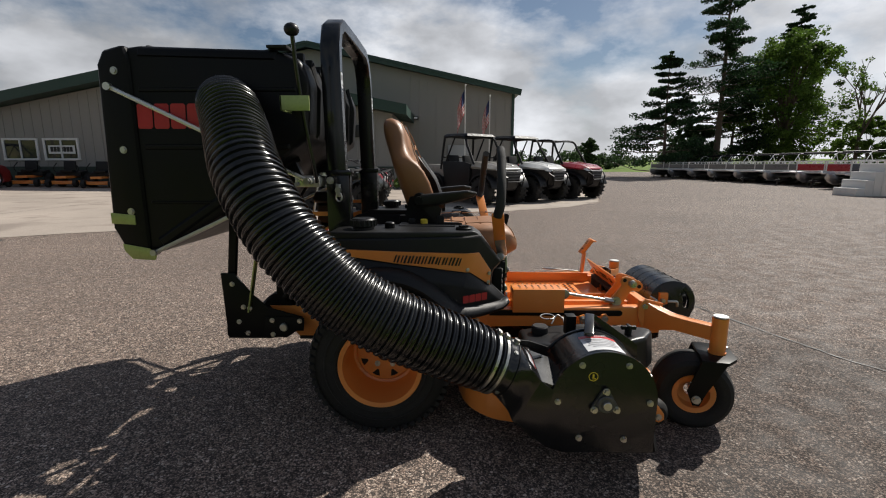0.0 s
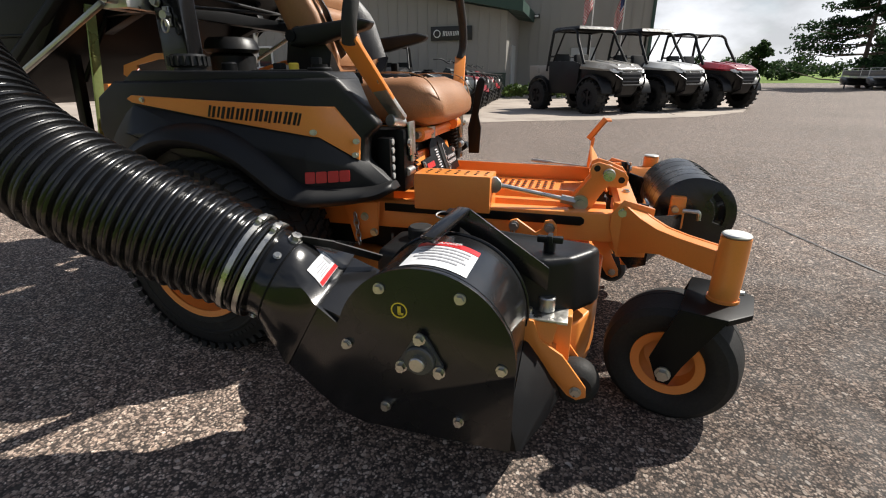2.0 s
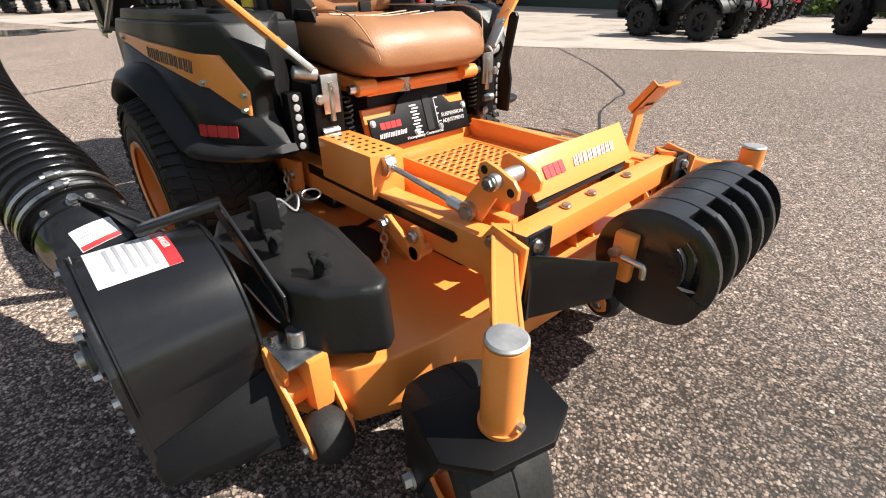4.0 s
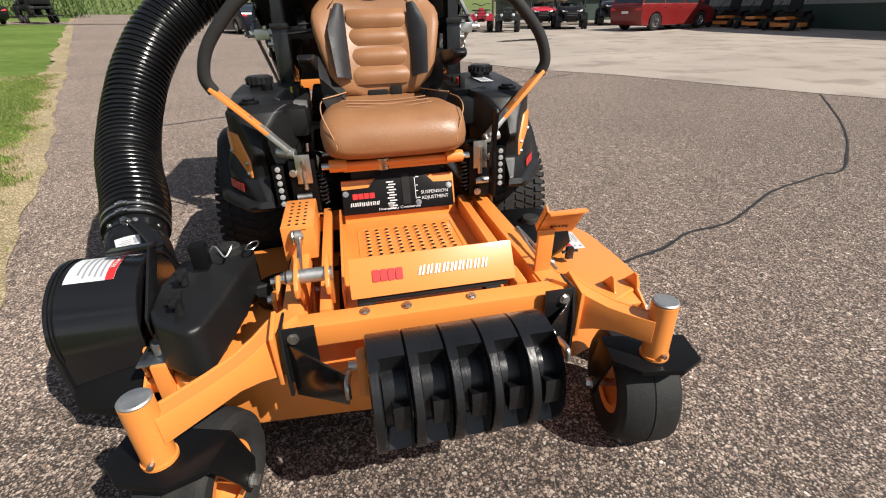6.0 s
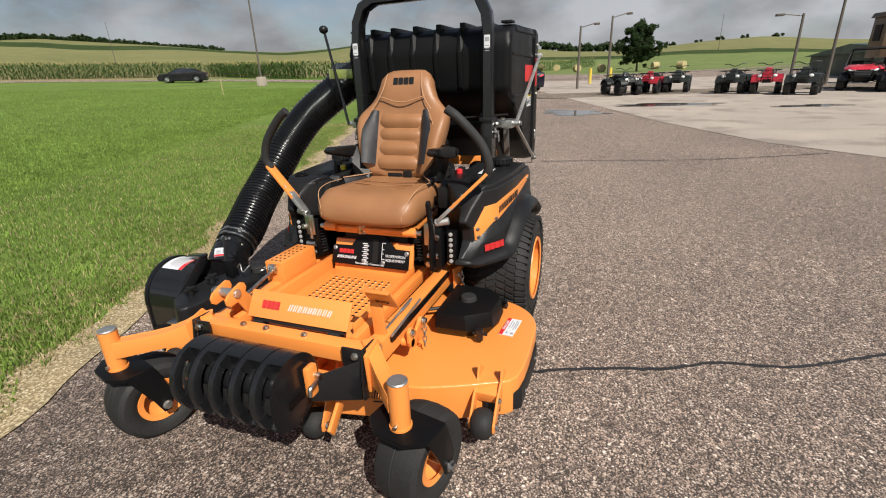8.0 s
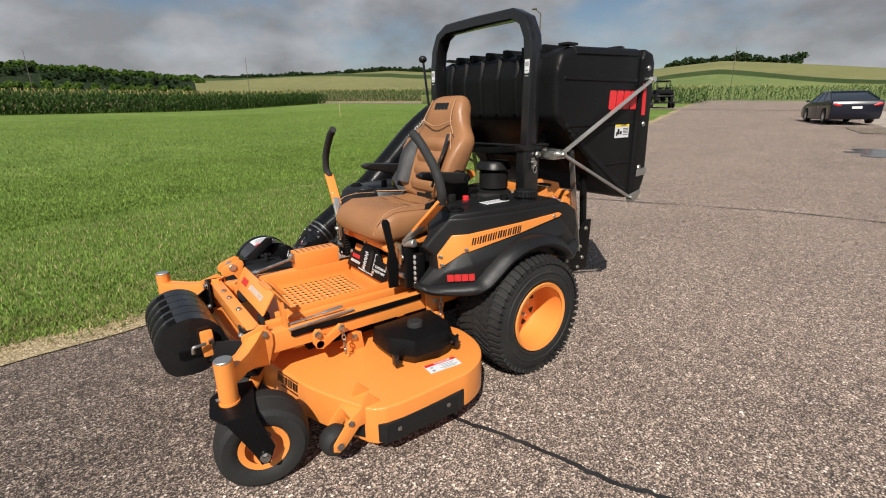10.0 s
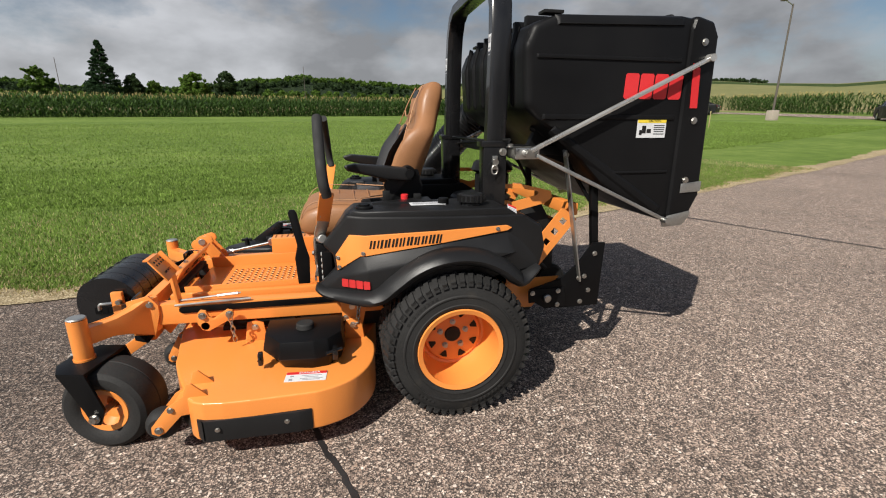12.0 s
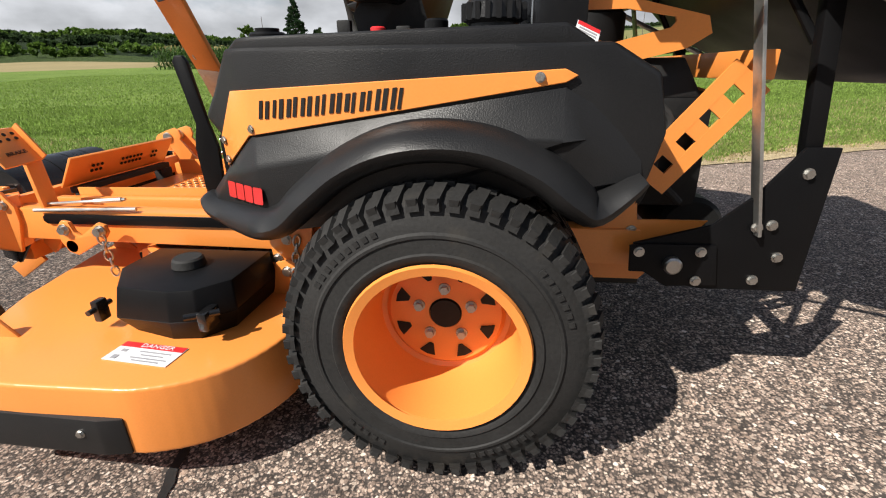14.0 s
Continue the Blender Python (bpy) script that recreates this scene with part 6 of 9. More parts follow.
def deck():
    bm = bmx()
    out = [(1.078, -.625), (1.138, -.25), (1.15, .06), (1.122, .26), (1.084, .44), (1.065, .52), (.985, .70), (.90, .805), (.60, .812), (.50, .80), (.415, .755), (.355, .68), (.325, .59), (.32, .49), (.345, .40), (.30, .30), (.29, .05), (.30, -.25), (.33, -.55), (.40, -.68), (.52, -.74), (.80, -.75)]
    ring = smooth_path([(x, y, 0) for x, y in out[4:] + out[:5]], 4)[:-1]
    poly_solid(bm, [(p.x, p.y, .105) for p in ring], [(p.x, p.y, .252) for p in ring], .010, 3)
    d = part("mower_deck", bm, ORANGE, mower, "orange stamped steel cutting deck", 45)
    bm = bmx()
    pts = [(.93, .79), (.90, .818), (.60, .824), (.555, .815), (.56, .800), (.60, .806), (.90, .80)]
    poly_solid(bm, [(x, y, .110) for x, y in pts], [(x, y, .190) for x, y in pts], .005)
    hull(bm, [(.93, .772, .110), (.93, .772, .19), (.905, .82, .110), (.905, .82, .19), (1.0, .705, .13), (1.0, .705, .185), (.99, .69, .13), (.99, .69, .185)], .004)
    bp_ = part("deck_bumper", bm, PLASTIC, d, "black plastic wear strip")
    bm = bmx()
    for x in (.64, .86):
        bolt(bm, (x, .823, .158), (0, 1, 0), .0065, .004)
    part("bolt", bm, ZINC, bp_)
    # label on the deck top
    f = plane_of((.578, .705, .2535), (-1, .09, 0), (0, -1, 0))
    bm = bmx()
    bars_on(bm, f, [(0, 0, .145, .062)])
    lb = part("label", bm, WHITE, d, "white danger label with red head")
    bm = bmx()
    bars_on(bm, f @ Matrix.Translation((0, .0225, .0009)), [(0, 0, .143, .016)])
    part("label_head", bm, RED, lb)
    words("printed_word", "DANGER", f @ Matrix.Translation((.01, .0225, .0019)), .016, WHITE, lb, width=.075)
    bm = bmx()
    bars_on(bm, f @ Matrix.Translation((0, 0, .0009)), [(.02, .004, .07, .003), (.02, -.006, .05, .003), (.02, -.016, .08, .003), (.02, -.024, .06, .003), (-.05, .002, .012, .008), (-.052, -.02, .012, .012)])
    part("print", bm, GREYINK, lb)
    f = plane_of((1.1018, .36, .200), (-.21, 1, 0), (0, 0, 1))
    bm = bmx()
    letter_bars(bm, f @ Matrix.Translation((.006, .010, .001)), .15, .042, 31, .2, 8)
    bars_on(bm, f @ Matrix.Translation((.015, -.022, .001)), [(0, 0, .12, .006), (0, .060, .14, .004)])
    part("lettering", bm, INK, d, "black maker's lettering drawn as blocks")
    # spindle covers
    bm = bmx()
    low = [(.715, .42), (.712, .535), (.660, .622), (.560, .648), (.500, .640), (.455, .585), (.450, .42)]
    high = [(.742, .42), (.742, .560), (.672, .652), (.545, .664), (.492, .652), (.438, .596), (.434, .42)]
    poly_solid(bm, [(x, y, .252) for x, y in low], [(x, y, .300) for x, y in high], .001, 1)
    poly_solid(bm, [(x, y, .300) for x, y in high], [(x + (.585 - x) * .07, y - (.015 if y > .5 else 0), .362) for x, y in high], .004, 2)
    sc = part("spindle_cover", bm, BLACK_SATIN, d, "black folded spindle cover")
    bm = bmx()
    cyl(bm, (.585, .520, .360), (.585, .520, .384), .036, 24, .033, .004)
    part("cover_cap", bm, RUBBER, sc)
    bm = bmx()
    box(bm, (.462, .620, .285), (.482, .668, .325), .004)
    cyl(bm, (.448, .640, .318), (.505, .672, .318), .007, 10)
    box(bm, (.735, .600, .270), (.752, .628, .318), .004)
    cyl(bm, (.744, .585, .300), (.744, .645, .300), .006, 10)
    part("latch", bm, BLACK_PAINT, sc)
    # lift ears and bolts on the deck
    for x, y in ((.80, .36), (.40, .42), (.80, -.30)):
        bm = bmx()
        prism(bm, [(x - .045, .25), (x + .045, .25), (x + .03, .335), (x - .005, .345), (x - .035, .33)], 'y', y, y + .010, .003)
        e = part("lift_ear", bm, ORANGE, d)
        bm = bmx()
        bolt(bm, (x, y + .011, .315), (0, 1, 0), .010, .008)
        part("bolt", bm, ZINC, e)
    # anti-scalp rollers
    for x, y, zr in ((1.060, .712, .140), (1.20, .12, .105), (1.081, -.697, .135)):
        bm = bmx()
        for o in (-.042, .042):
            prism(bm, [(x - .165, .2525), (x - .118, .302), (x - .103, .300), (x - .088, .255), (x - .035, .222), (x + .022, zr + .012), (x + .024, zr - .012), (x + .004, zr - .024), (x - .018, zr - .014), (x - .075, .185), (x - .13, .190)], 'y', y + o - .004, y + o + .004, .002)
        hull(bm, [(x - a, y + o, z) for o in (-.040, .040) for a, z in ((.12, .19), (.12, .248), (.05, .225), (.06, .185))], .002)
        r = part("roller_bracket", bm, ORANGE, d, "orange anti-scalp roller bracket")
        bm = bmx()
        lathe(bm, [(-.036, .004), (-.036, .036), (-.026, .048), (-.01, .054), (.01, .054), (.026, .048), (.036, .036), (.036, .004)], (x, y, zr), (0, 1, 0), 26)
        part("roller", bm, RUBBER, r, "black rubber roller")
        bm = bmx()
        bolt(bm, (x + .0, y + .047, zr), (0, 1, 0), .010)
        bolt(bm, (x - .045, y + .047, .212), (0, 1, 0), .008)
        bolt(bm, (x - .0, y - .047, zr), (0, -1, 0), .010)
        part("bolt", bm, ZINC, r)


def chain(a, b, parent):
    a, b = Vector(a), Vector(b)
    n = int((b - a).length / .020)
    d, u, w = frame_of(b - a)
    bm = bmx()
    for i in range(n):
        c = a.lerp(b, (i + .5) / n)
        s = u if i % 2 else w
        ring = [c + d * .014 * math.cos(t) + s * .008 * math.sin(t) for t in [2 * math.pi * k / 10 for k in range(11)]]
        tube(bm, ring, .0028, 6, False)
    part("lift_chain", bm, ZINC, parent, "short plated lift chain")


def linkage():
    """Deck lift arms, pedals, rods and the foot linkage."""
    for sg in (-1, 1):
        bm = bmx()
        prism(bm, [(.985, .345), (1.000, .372), (.998, .412), (.984, .428), (.964, .424), (.955, .398), (.940, .388), (.885, .424), (.866, .418), (.862, .398), (.875, .382), (.945, .345), (.962, .336)], 'y', Y(sg, .392), Y(sg, .404), .003)
        cyl(bm, (.972, Y(sg, .36), .360), (.972, Y(sg, .404), .360), .016, 16)
        l = part("lift_arm", bm, ORANGE, mower, "orange deck lift arm with chain")
        chain((.876, Y(sg, .412), .396), (.868, Y(sg, .405), .285), l)
        bm = bmx()
        bolt(bm, (.978, Y(sg, .405), .405), (0, sg, 0), .011, .009)
        bolt(bm, (.878, Y(sg, .405), .404), (0, sg, 0), .011, .012)
        part("bolt", bm, ZINC, l)
        chain((.37, Y(sg, .40), .40), (.385, Y(sg, .41), .30), l)
    # height pedal on the right with its rod
    bm = bmx()
    box(bm, (.565, -.36, .425), (.80, -.262, .535), .004)
    b = part("linkage_cover", bm, ORANGE, mower, "orange pierced linkage cover")
    bm = bmx()
    for i in range(7):
        for j in range(3):
            cyl(bm, (.60 + i * .03, -.335 + j * .022, .5352), (.60 + i * .03, -.335 + j * .022, .5362), .005, 8)
    part("cover_hole", bm, DARK, b)
    bm = bmx()
    prism(bm, [(.772, .478), (.815, .482), (.828, .495), (.828, .515), (.815, .528), (.772, .528)], 'y', -.330, -.322, .004)
    box(bm, (.772, -.330, .520), (.800, -.285, .527), .002)
    part("rod_clevis", bm, ZINC, b)
    bm = bmx()
    cyl(bm, (.80, -.31, .505), (1.055, -.297, .462), .0075, 12)
    for p in ((.80, -.31, .505), (1.055, -.297, .462)):
        lathe(bm, [(-.010, .012), (-.010, .022), (.010, .022), (.010, .012)], p, (0, 1, 0), 18)
        cyl(bm, (p[0], p[1] - .014, p[2]), (p[0], p[1] + .014, p[2]), .011, 10)
    cyl(bm, (1.0, -.300, .471), (1.04, -.298, .464), .013, 6)
    part("link_rod", bm, ZINC, mower, "plated adjustable link rod with ball ends")
    bm = bmx()
    prism(bm, [(1.02, .43), (1.08, .43), (1.105, .48), (1.125, .512), (1.160, .508), (1.176, .520), (1.178, .540), (1.165, .556), (1.125, .572), (1.095, .580), (1.078, .572), (1.072, .552), (1.080, .538), (1.03, .47)], 'y', -.292, -.282, .003)
    prism(bm, [(1.02, .43), (1.08, .43), (1.105, .48), (1.125, .512), (1.160, .508), (1.176, .520), (1.178, .540), (1.165, .556), (1.125, .572), (1.095, .580), (1.078, .572), (1.072, .552), (1.080, .538), (1.03, .47)], 'y', -.222, -.212, .003)
    p = part("pedal_arm", bm, ORANGE, mower, "orange deck height pedal arm")
    bm = bmx()
    for x, z in ((1.092, .562), (1.160, .532)):
        cyl(bm, (x, -.2925, z), (x, -.2915, z), .009, 14)
    part("pedal_hole", bm, DARK, p)
    bm = bmx()
    cyl(bm, (1.125, -.31, .547), (1.125, -.205, .547), .017, 18, bev=.002)
    part("foot_peg", bm, GALV, p, "grey knurled foot peg")
    bm = bmx()
    bolt(bm, (1.125, -.313, .547), (0, -1, 0), .012, .008)
    bolt(bm, (1.06, -.30, .46), (0, -1, 0), .012, .008)
    part("bolt", bm, ZINC, p)
    # brake pedal on the left
    bm = bmx()
    bar(bm, (1.075, .352, .42), (1.088, .352, .575), .012, .045, .003, up=(0, 1, 0))
    poly_solid(bm, [(1.078, .330, .562), (1.078, .432, .556), (1.136, .432, .636), (1.136, .330, .642)], [(1.073, .330, .566), (1.073, .432, .560), (1.131, .432, .640), (1.131, .330, .646)], .0015)
    box(bm, (1.130, .330, .638), (1.150, .432, .644), .001)
    poly_solid(bm, [(1.078, .330, .562), (1.136, .330, .642), (1.118, .330, .656), (1.060, .330, .576)], [(1.078, .335, .562), (1.136, .335, .642), (1.118, .335, .656), (1.060, .335, .576)], .001)
    br = part("brake_pedal", bm, ORANGE, mower, "orange brake pedal with pierced face")
    words("printed_word", "BRAKE", plane_of((1.0985, .381, .5835), (0, 1, -.06), (.585, 0, .81)), .013, DARK, br, width=.050)
    words("printed_word", "BRAKE", plane_of((1.0880, .381, .5885), (0, -1, .06), (.585, 0, .81)), .013, DARK, br, width=.050)
    bm = bmx()
    for i in range(4):
        for j in range(2):
            q = Vector((1.1125 + j * .0085, .350 + i * .021, .6195 + j * .0115 - i * .001))
            cyl(bm, q - Vector((.0015, 0, -.001)), q - Vector((.0025, 0, -.0018)), .0048, 8)
    part("pedal_hole", bm, DARK, br)
    bm = bmx()
    cyl(bm, (1.08, .395, .445), (.80, .385, .45), .0045, 10)
    cyl(bm, (1.08, .36, .452), (.84, .366, .470), .004, 8)
    cyl(bm, (.93, .364, .463), (.85, .366, .469), .0065, 6)
    part("brake_rod", bm, GALV, mower, "thin plated brake rod")
    # tall black lever and knob by the left of the seat
    bm = bmx()
    prism(bm, [(.565, .49), (.612, .49), (.618, .60), (.605, .655), (.632, .79), (.624, .803), (.606, .803), (.597, .79), (.575, .66), (.560, .60)], 'y', .355, .368, .004)
    part("park_brake_lever", bm, BLACK_SATIN, mower, "upright black flat lever")
    # hydraulic bits, springs and damper under the seat
    for sg in (-1, 1):
        bm = bmx()
        box(bm, (.42, Y(sg, .27), .47), (.53, Y(sg, .36), .66), .008)
        cyl(bm, (.50, Y(sg, .30), .50), (.50, Y(sg, .30), .66), .03, 14)
        part("control_bracket", bm, BLACK_SATIN, mower, "black control bracket")
        bm = bmx()
        cyl(bm, (.53, Y(sg, .295), .53), (.53, Y(sg, .345), .53), .013, 14)
        cyl(bm, (.535, Y(sg, .31), .56), (.535, Y(sg, .31), .66), .009, 12)
        box(bm, (.532, Y(sg, .285), .58), (.540, Y(sg, .335), .68), .002)
        bolt(bm, (.54, Y(sg, .345), .62), (1, 0, 0), .010)
        bolt(bm, (.54, Y(sg, .30), .49), (1, 0, 0), .010)
        part("steering_damper", bm, ZINC, mower, "plated damper and bracket bolts")
        bm = bmx()
        pts = [(.52 + .015 * math.cos(t * 1.2), Y(sg, .255) + .015 * math.sin(t * 1.2), .50 + t * .0028) for t in range(42)]
        tube(bm, pts, .003, 6)
        part("spring", bm, DARK, mower)
    # console beside the seat
    for sg in (-1, 1):
        bm = bmx()
        box(bm, (-.02, Y(sg, .285), .70), (.36, Y(sg, .37), .80), .012)
        hull(bm, [(.05, Y(sg, .28), .79), (.30, Y(sg, .28), .79), (.05, Y(sg, .40), .83), (.30, Y(sg, .40), .83), (.05, Y(sg, .28), .83), (.28, Y(sg, .28), .815), (.05, Y(sg, .40), .79), (.30, Y(sg, .40), .79)], .006)
        cs = part("side_console", bm, PLASTIC, mower, "black side console with switches")
        bm = bmx()
        cyl(bm, (.16, Y(sg, .33), .825), (.16, Y(sg, .33), .85), .016, 16, bev=.003)
        part("switch_knob", bm, RED if sg > 0 else YELLOW, cs, "coloured switch knob")
        bm = bmx()
        box(bm, (.22, Y(sg, .31), .82), (.25, Y(sg, .33), .865), .004)
        box(bm, (.09, Y(sg, .31), .825), (.12, Y(sg, .34), .85), .004)
        part("switch", bm, DARK, cs)


def rops():
    """Folding roll bar: two square posts joined by a rounded top."""
    bm = bmx()
    x = lambda z: -.205 + (z - .80) * (-.02)
    ys, zt = .382, 1.685
    pts = [(YC - ys, .84), (YC - ys, 1.05), (YC - ys, 1.48), (YC - ys + .012, 1.575), (YC - ys + .05, 1.65), (YC - ys + .12, zt), (YC, zt + .004), (YC + ys - .12, zt), (YC + ys - .05, 1.65), (YC + ys - .012, 1.575), (YC + ys, 1.48), (YC + ys, 1.05), (YC + ys, .84)]
    rows = []
    for i, (y, z) in enumerate(pts):
        y0, z0 = pts[max(0, i - 1)]
        y1, z1 = pts[min(len(pts) - 1, i + 1)]
        d = Vector((0, y1 - y0, z1 - z0)).normalized()
        s = Vector((0, -d.z, d.y))
        c = Vector((x(z), y, z))
        b = .010
        rows.append([tuple(c + Vector((1, 0, 0)) * a * .040 + s * q * .026) for a, q in ((-1, -1 + b * 20), (-1 + .2, -1), (1 - .2, -1), (1, -1 + .2), (1, 1 - .2), (1 - .2, 1), (-1 + .2, 1), (-1, 1 - .2))])
    loft(bm, rows, closed=True, caps=True)
    r = part("roll_bar", bm, BLACK_PAINT, mower, "black folding roll bar standing upright", 40)
    for sg in (-1, 1):
        bm = bmx()
        yy = Y(sg, .382)
        box(bm, (-.255, yy - .032, .68), (-.155, yy + .032, 1.06), .006)
        box(bm, (-.265, yy - .036, 1.045), (-.145, yy + .036, 1.068), .003)
        part("roll_bar_socket", bm, BLACK_PAINT, r)
        bm = bmx()
        o = sg * .036
        cyl(bm, (-.20, yy + o, .985), (-.20, yy + o + sg * .022, .985), .013, 12)
        bolt(bm, (-.235, yy + o, 1.025), (0, sg, 0), .012, .012)
        box(bm, (-.212, yy + o, .955), (-.19, yy + o + sg * .008, 1.01), .002)
        ring = [(-.195 + .012 * math.cos(t), yy + o + sg * .024, .955 + .018 * math.sin(t)) for t in [2 * math.pi * k / 14 for k in range(15)]]
        tube(bm, ring, .0035, 6, False)
        part("lock_pin", bm, ZINC, r, "plated lock pin with pull ring")
        bm = bmx()
        bars_on(bm, plane_of((x(1.42) + .0395, yy, 1.42), (0, 1, 0), (0, 0, 1)), [(0, 0, .03, .10)])
        lb = part("label", bm, WHITE, r, "white warning label")
        bm = bmx()
        bars_on(bm, plane_of((x(1.42) + .0405, yy, 1.42), (0, 1, 0), (0, 0, 1)), [(0, .03, .022, .02), (0, 0, .022, .004), (0, -.012, .022, .004), (0, -.024, .022, .004)])
        part("print", bm, GREYINK, lb)


def engine():
    bm = bmx()
    box(bm, (-.46, Y(-1, .20), .42), (-.06, Y(1, .20), .66), .03)
    cyl(bm, (-.27, YC, .62), (-.27, YC, .79), .17, 28, .15, .012)
    for sg in (-1, 1):
        hull(bm, [(-.40, Y(sg, .16), .45), (-.20, Y(sg, .16), .45), (-.40, Y(sg, .32), .50), (-.22, Y(sg, .32), .50), (-.40, Y(sg, .16), .62), (-.20, Y(sg, .16), .62), (-.39, Y(sg, .31), .60), (-.23, Y(sg, .31), .60)], .01)
    e = part("engine", bm, DARK, mower, "black two-cylinder engine with air canister")
    for sg in (-1, 1):
        bm = bmx()
        box(bm, (-.55, Y(sg, .16), .46), (-.37, Y(sg, .31), .72), .03)
        cyl(bm, (-.46, Y(sg, .30), .60), (-.46, Y(sg, .335), .60), .055, 20, bev=.008)
        hull(bm, [(-.52, Y(sg, .20), .70), (-.36, Y(sg, .20), .70), (-.52, Y(sg, .31), .70), (-.36, Y(sg, .31), .70), (-.48, Y(sg, .22), .78), (-.38, Y(sg, .22), .78), (-.48, Y(sg, .29), .78), (-.38, Y(sg, .29), .78)], .008)
        part("cylinder_cover", bm, DARK, e, "black engine shroud and cylinder head")
        bm = bmx()
        tube(bm, smooth_path([(-.37, Y(sg, .335), .72), (-.45, Y(sg, .345), .66), (-.43, Y(sg, .345), .56), (-.50, Y(sg, .33), .48)], 6), .009, 8)
        tube(bm, smooth_path([(-.34, Y(sg, .34), .66), (-.40, Y(sg, .35), .60), (-.39, Y(sg, .34), .50)], 6), .006, 8)
        part("fuel_hose", bm, RUBBER, e)
    bm = bmx()
    cyl(bm, (-.33, YC, .79), (-.33, YC, .90), .085, 26, .085, .012)
    cyl(bm, (-.33, YC, .90), (-.33, YC, .955), .105, 28, .095, .012)
    part("air_cleaner", bm, PLASTIC, e, "round black air cleaner")
    for sg in (-1, 1):
        for i in range(6):
            bm = bmx()
            box(bm, (-.41 + i * .034, Y(sg, .23), .49), (-.402 + i * .034, Y(sg, .335), .61), 0)
            part("cooling_fin", bm, GALV, e)
        bm = bmx()
        tube(bm, smooth_path([(-.36, Y(sg, .30), .66), (-.42, Y(sg, .33), .58), (-.40, Y(sg, .34), .48), (-.34, Y(sg, .30), .44)], 6), .012, 10)
        tube(bm, smooth_path([(-.30, Y(sg, .28), .70), (-.35, Y(sg, .345), .64), (-.37, Y(sg, .34), .55)], 6), .008, 8)
        part("fuel_hose", bm, RUBBER, e)
    bm = bmx()
    cyl(bm, (-.56, -.25, .40), (-.56, .29, .40), .075, 24, bev=.01)
    part("muffler", bm, DARK, e, "blackened round muffler")
    # orange guards round the engine
    bm = bmx()
    for sg in (-1, 1):
        y0, y1 = Y(sg, .355), Y(sg, .362)
        # guard built as strips round its window
        a = [(-.19, .885), (-.34, .885), (-.485, .85), (-.495, .82), (-.455, .795), (-.31, .762), (-.20, .80)]
        b = [(-.235, .866), (-.335, .866), (-.425, .850), (-.428, .842), (-.42, .832), (-.31, .806), (-.245, .825)]
        n = len(a)
        for i in range(n):
            j = (i + 1) % n
            prism(bm, [a[i], a[j], b[j], b[i]], 'y', y0, y1)
        # slanted rear guard with four windows
        p0, p1 = Vector((-.415, 0, .535)), Vector((-.585, 0, .745))
        d = (p1 - p0).normalized()
        s = Vector((d.z, 0, -d.x))
        for o in (-.031, .031):
            q = [p0 + s * (o - .015), p0 + s * (o + .015), p1 + s * (o + .015), p1 + s * (o - .015)]
            poly_solid(bm, [(v.x, y0, v.z) for v in q], [(v.x, y1, v.z) for v in q])
        for k in range(5):
            c = p0.lerp(p1, .06 + .22 * k)
            q = [c - s * .034 - d * .017, c + s * .034 - d * .017, c + s * .034 + d * .017, c - s * .034 + d * .017]
            poly_solid(bm, [(v.x, y0 + .0005, v.z) for v in q], [(v.x, y1 - .0005, v.z) for v in q])
        prism(bm, [(-.30, .30), (-.43, .30), (-.56, .445), (-.41, .445), (-.40, .53), (-.30, .50)], 'y', Y(sg, .345), Y(sg, .352), .001)
    box(bm, (-.625, Y(-1, .36), .735), (-.58, Y(1, .36), .79), .004)
    part("engine_guard", bm, ORANGE, e, "orange plate guard with cut-outs")
    bm = bmx()
    for sg in (-1, 1):
        for x, z in ((-.40, .42), (-.34, .38), (-.43, .35)):
            bolt(bm, (x, Y(sg, .353), z), (0, sg, 0), .009)
    part("bolt", bm, ZINC, e)
    # floor of the chassis, pumps and drive
    bm = bmx()
    box(bm, (-.45, Y(-1, .30), .26), (.45, Y(1, .30), .36), .01)
    for sg in (-1, 1):
        box(bm, (-.10, Y(sg, .22), .20), (.12, Y(sg, .40), .40), .02)
        cyl(bm, (0, Y(sg, .36), .302), (0, Y(sg, .54), .302), .055, 20)
    part("transmission", bm, DARK, mower, "black wheel drives under the chassis")
    bm = bmx()
    cyl(bm, (.75, -.02, .25), (.75, -.02, .32), .10, 24)
    cyl(bm, (.72, -.40, .262), (.72, -.40, .30), .09, 22)
    tube(bm, [(.72, -.49, .30), (.62, -.1, .30), (.75, .08, .30), (.56, .42, .30)], .008, 6)
    box(bm, (.50, -.22, .25), (.96, .24, .27), .004)
    part("belt_drive", bm, DARK, mower, "black belt and pulleys on the deck")


rear_wheel(1)
rear_wheel(-1)
caster(-1, (1.385, -.567), -17, "caster wheel turned aside with orange rim and black fork")
caster(1, (1.343, .544), -12, "caster wheel set straight with orange rim and black fork")
deck()
main_frame()
engine()
tank_side(1)
tank_side(-1)
foot_pan()
linkage()
front_weights()
seat()
lapbar(1)
lapbar(-1)
rops()

# ---- grass catcher at the back ----
bagger = thing("grass_catcher", "large black plastic grass hopper on a steel frame", "grass catcher")


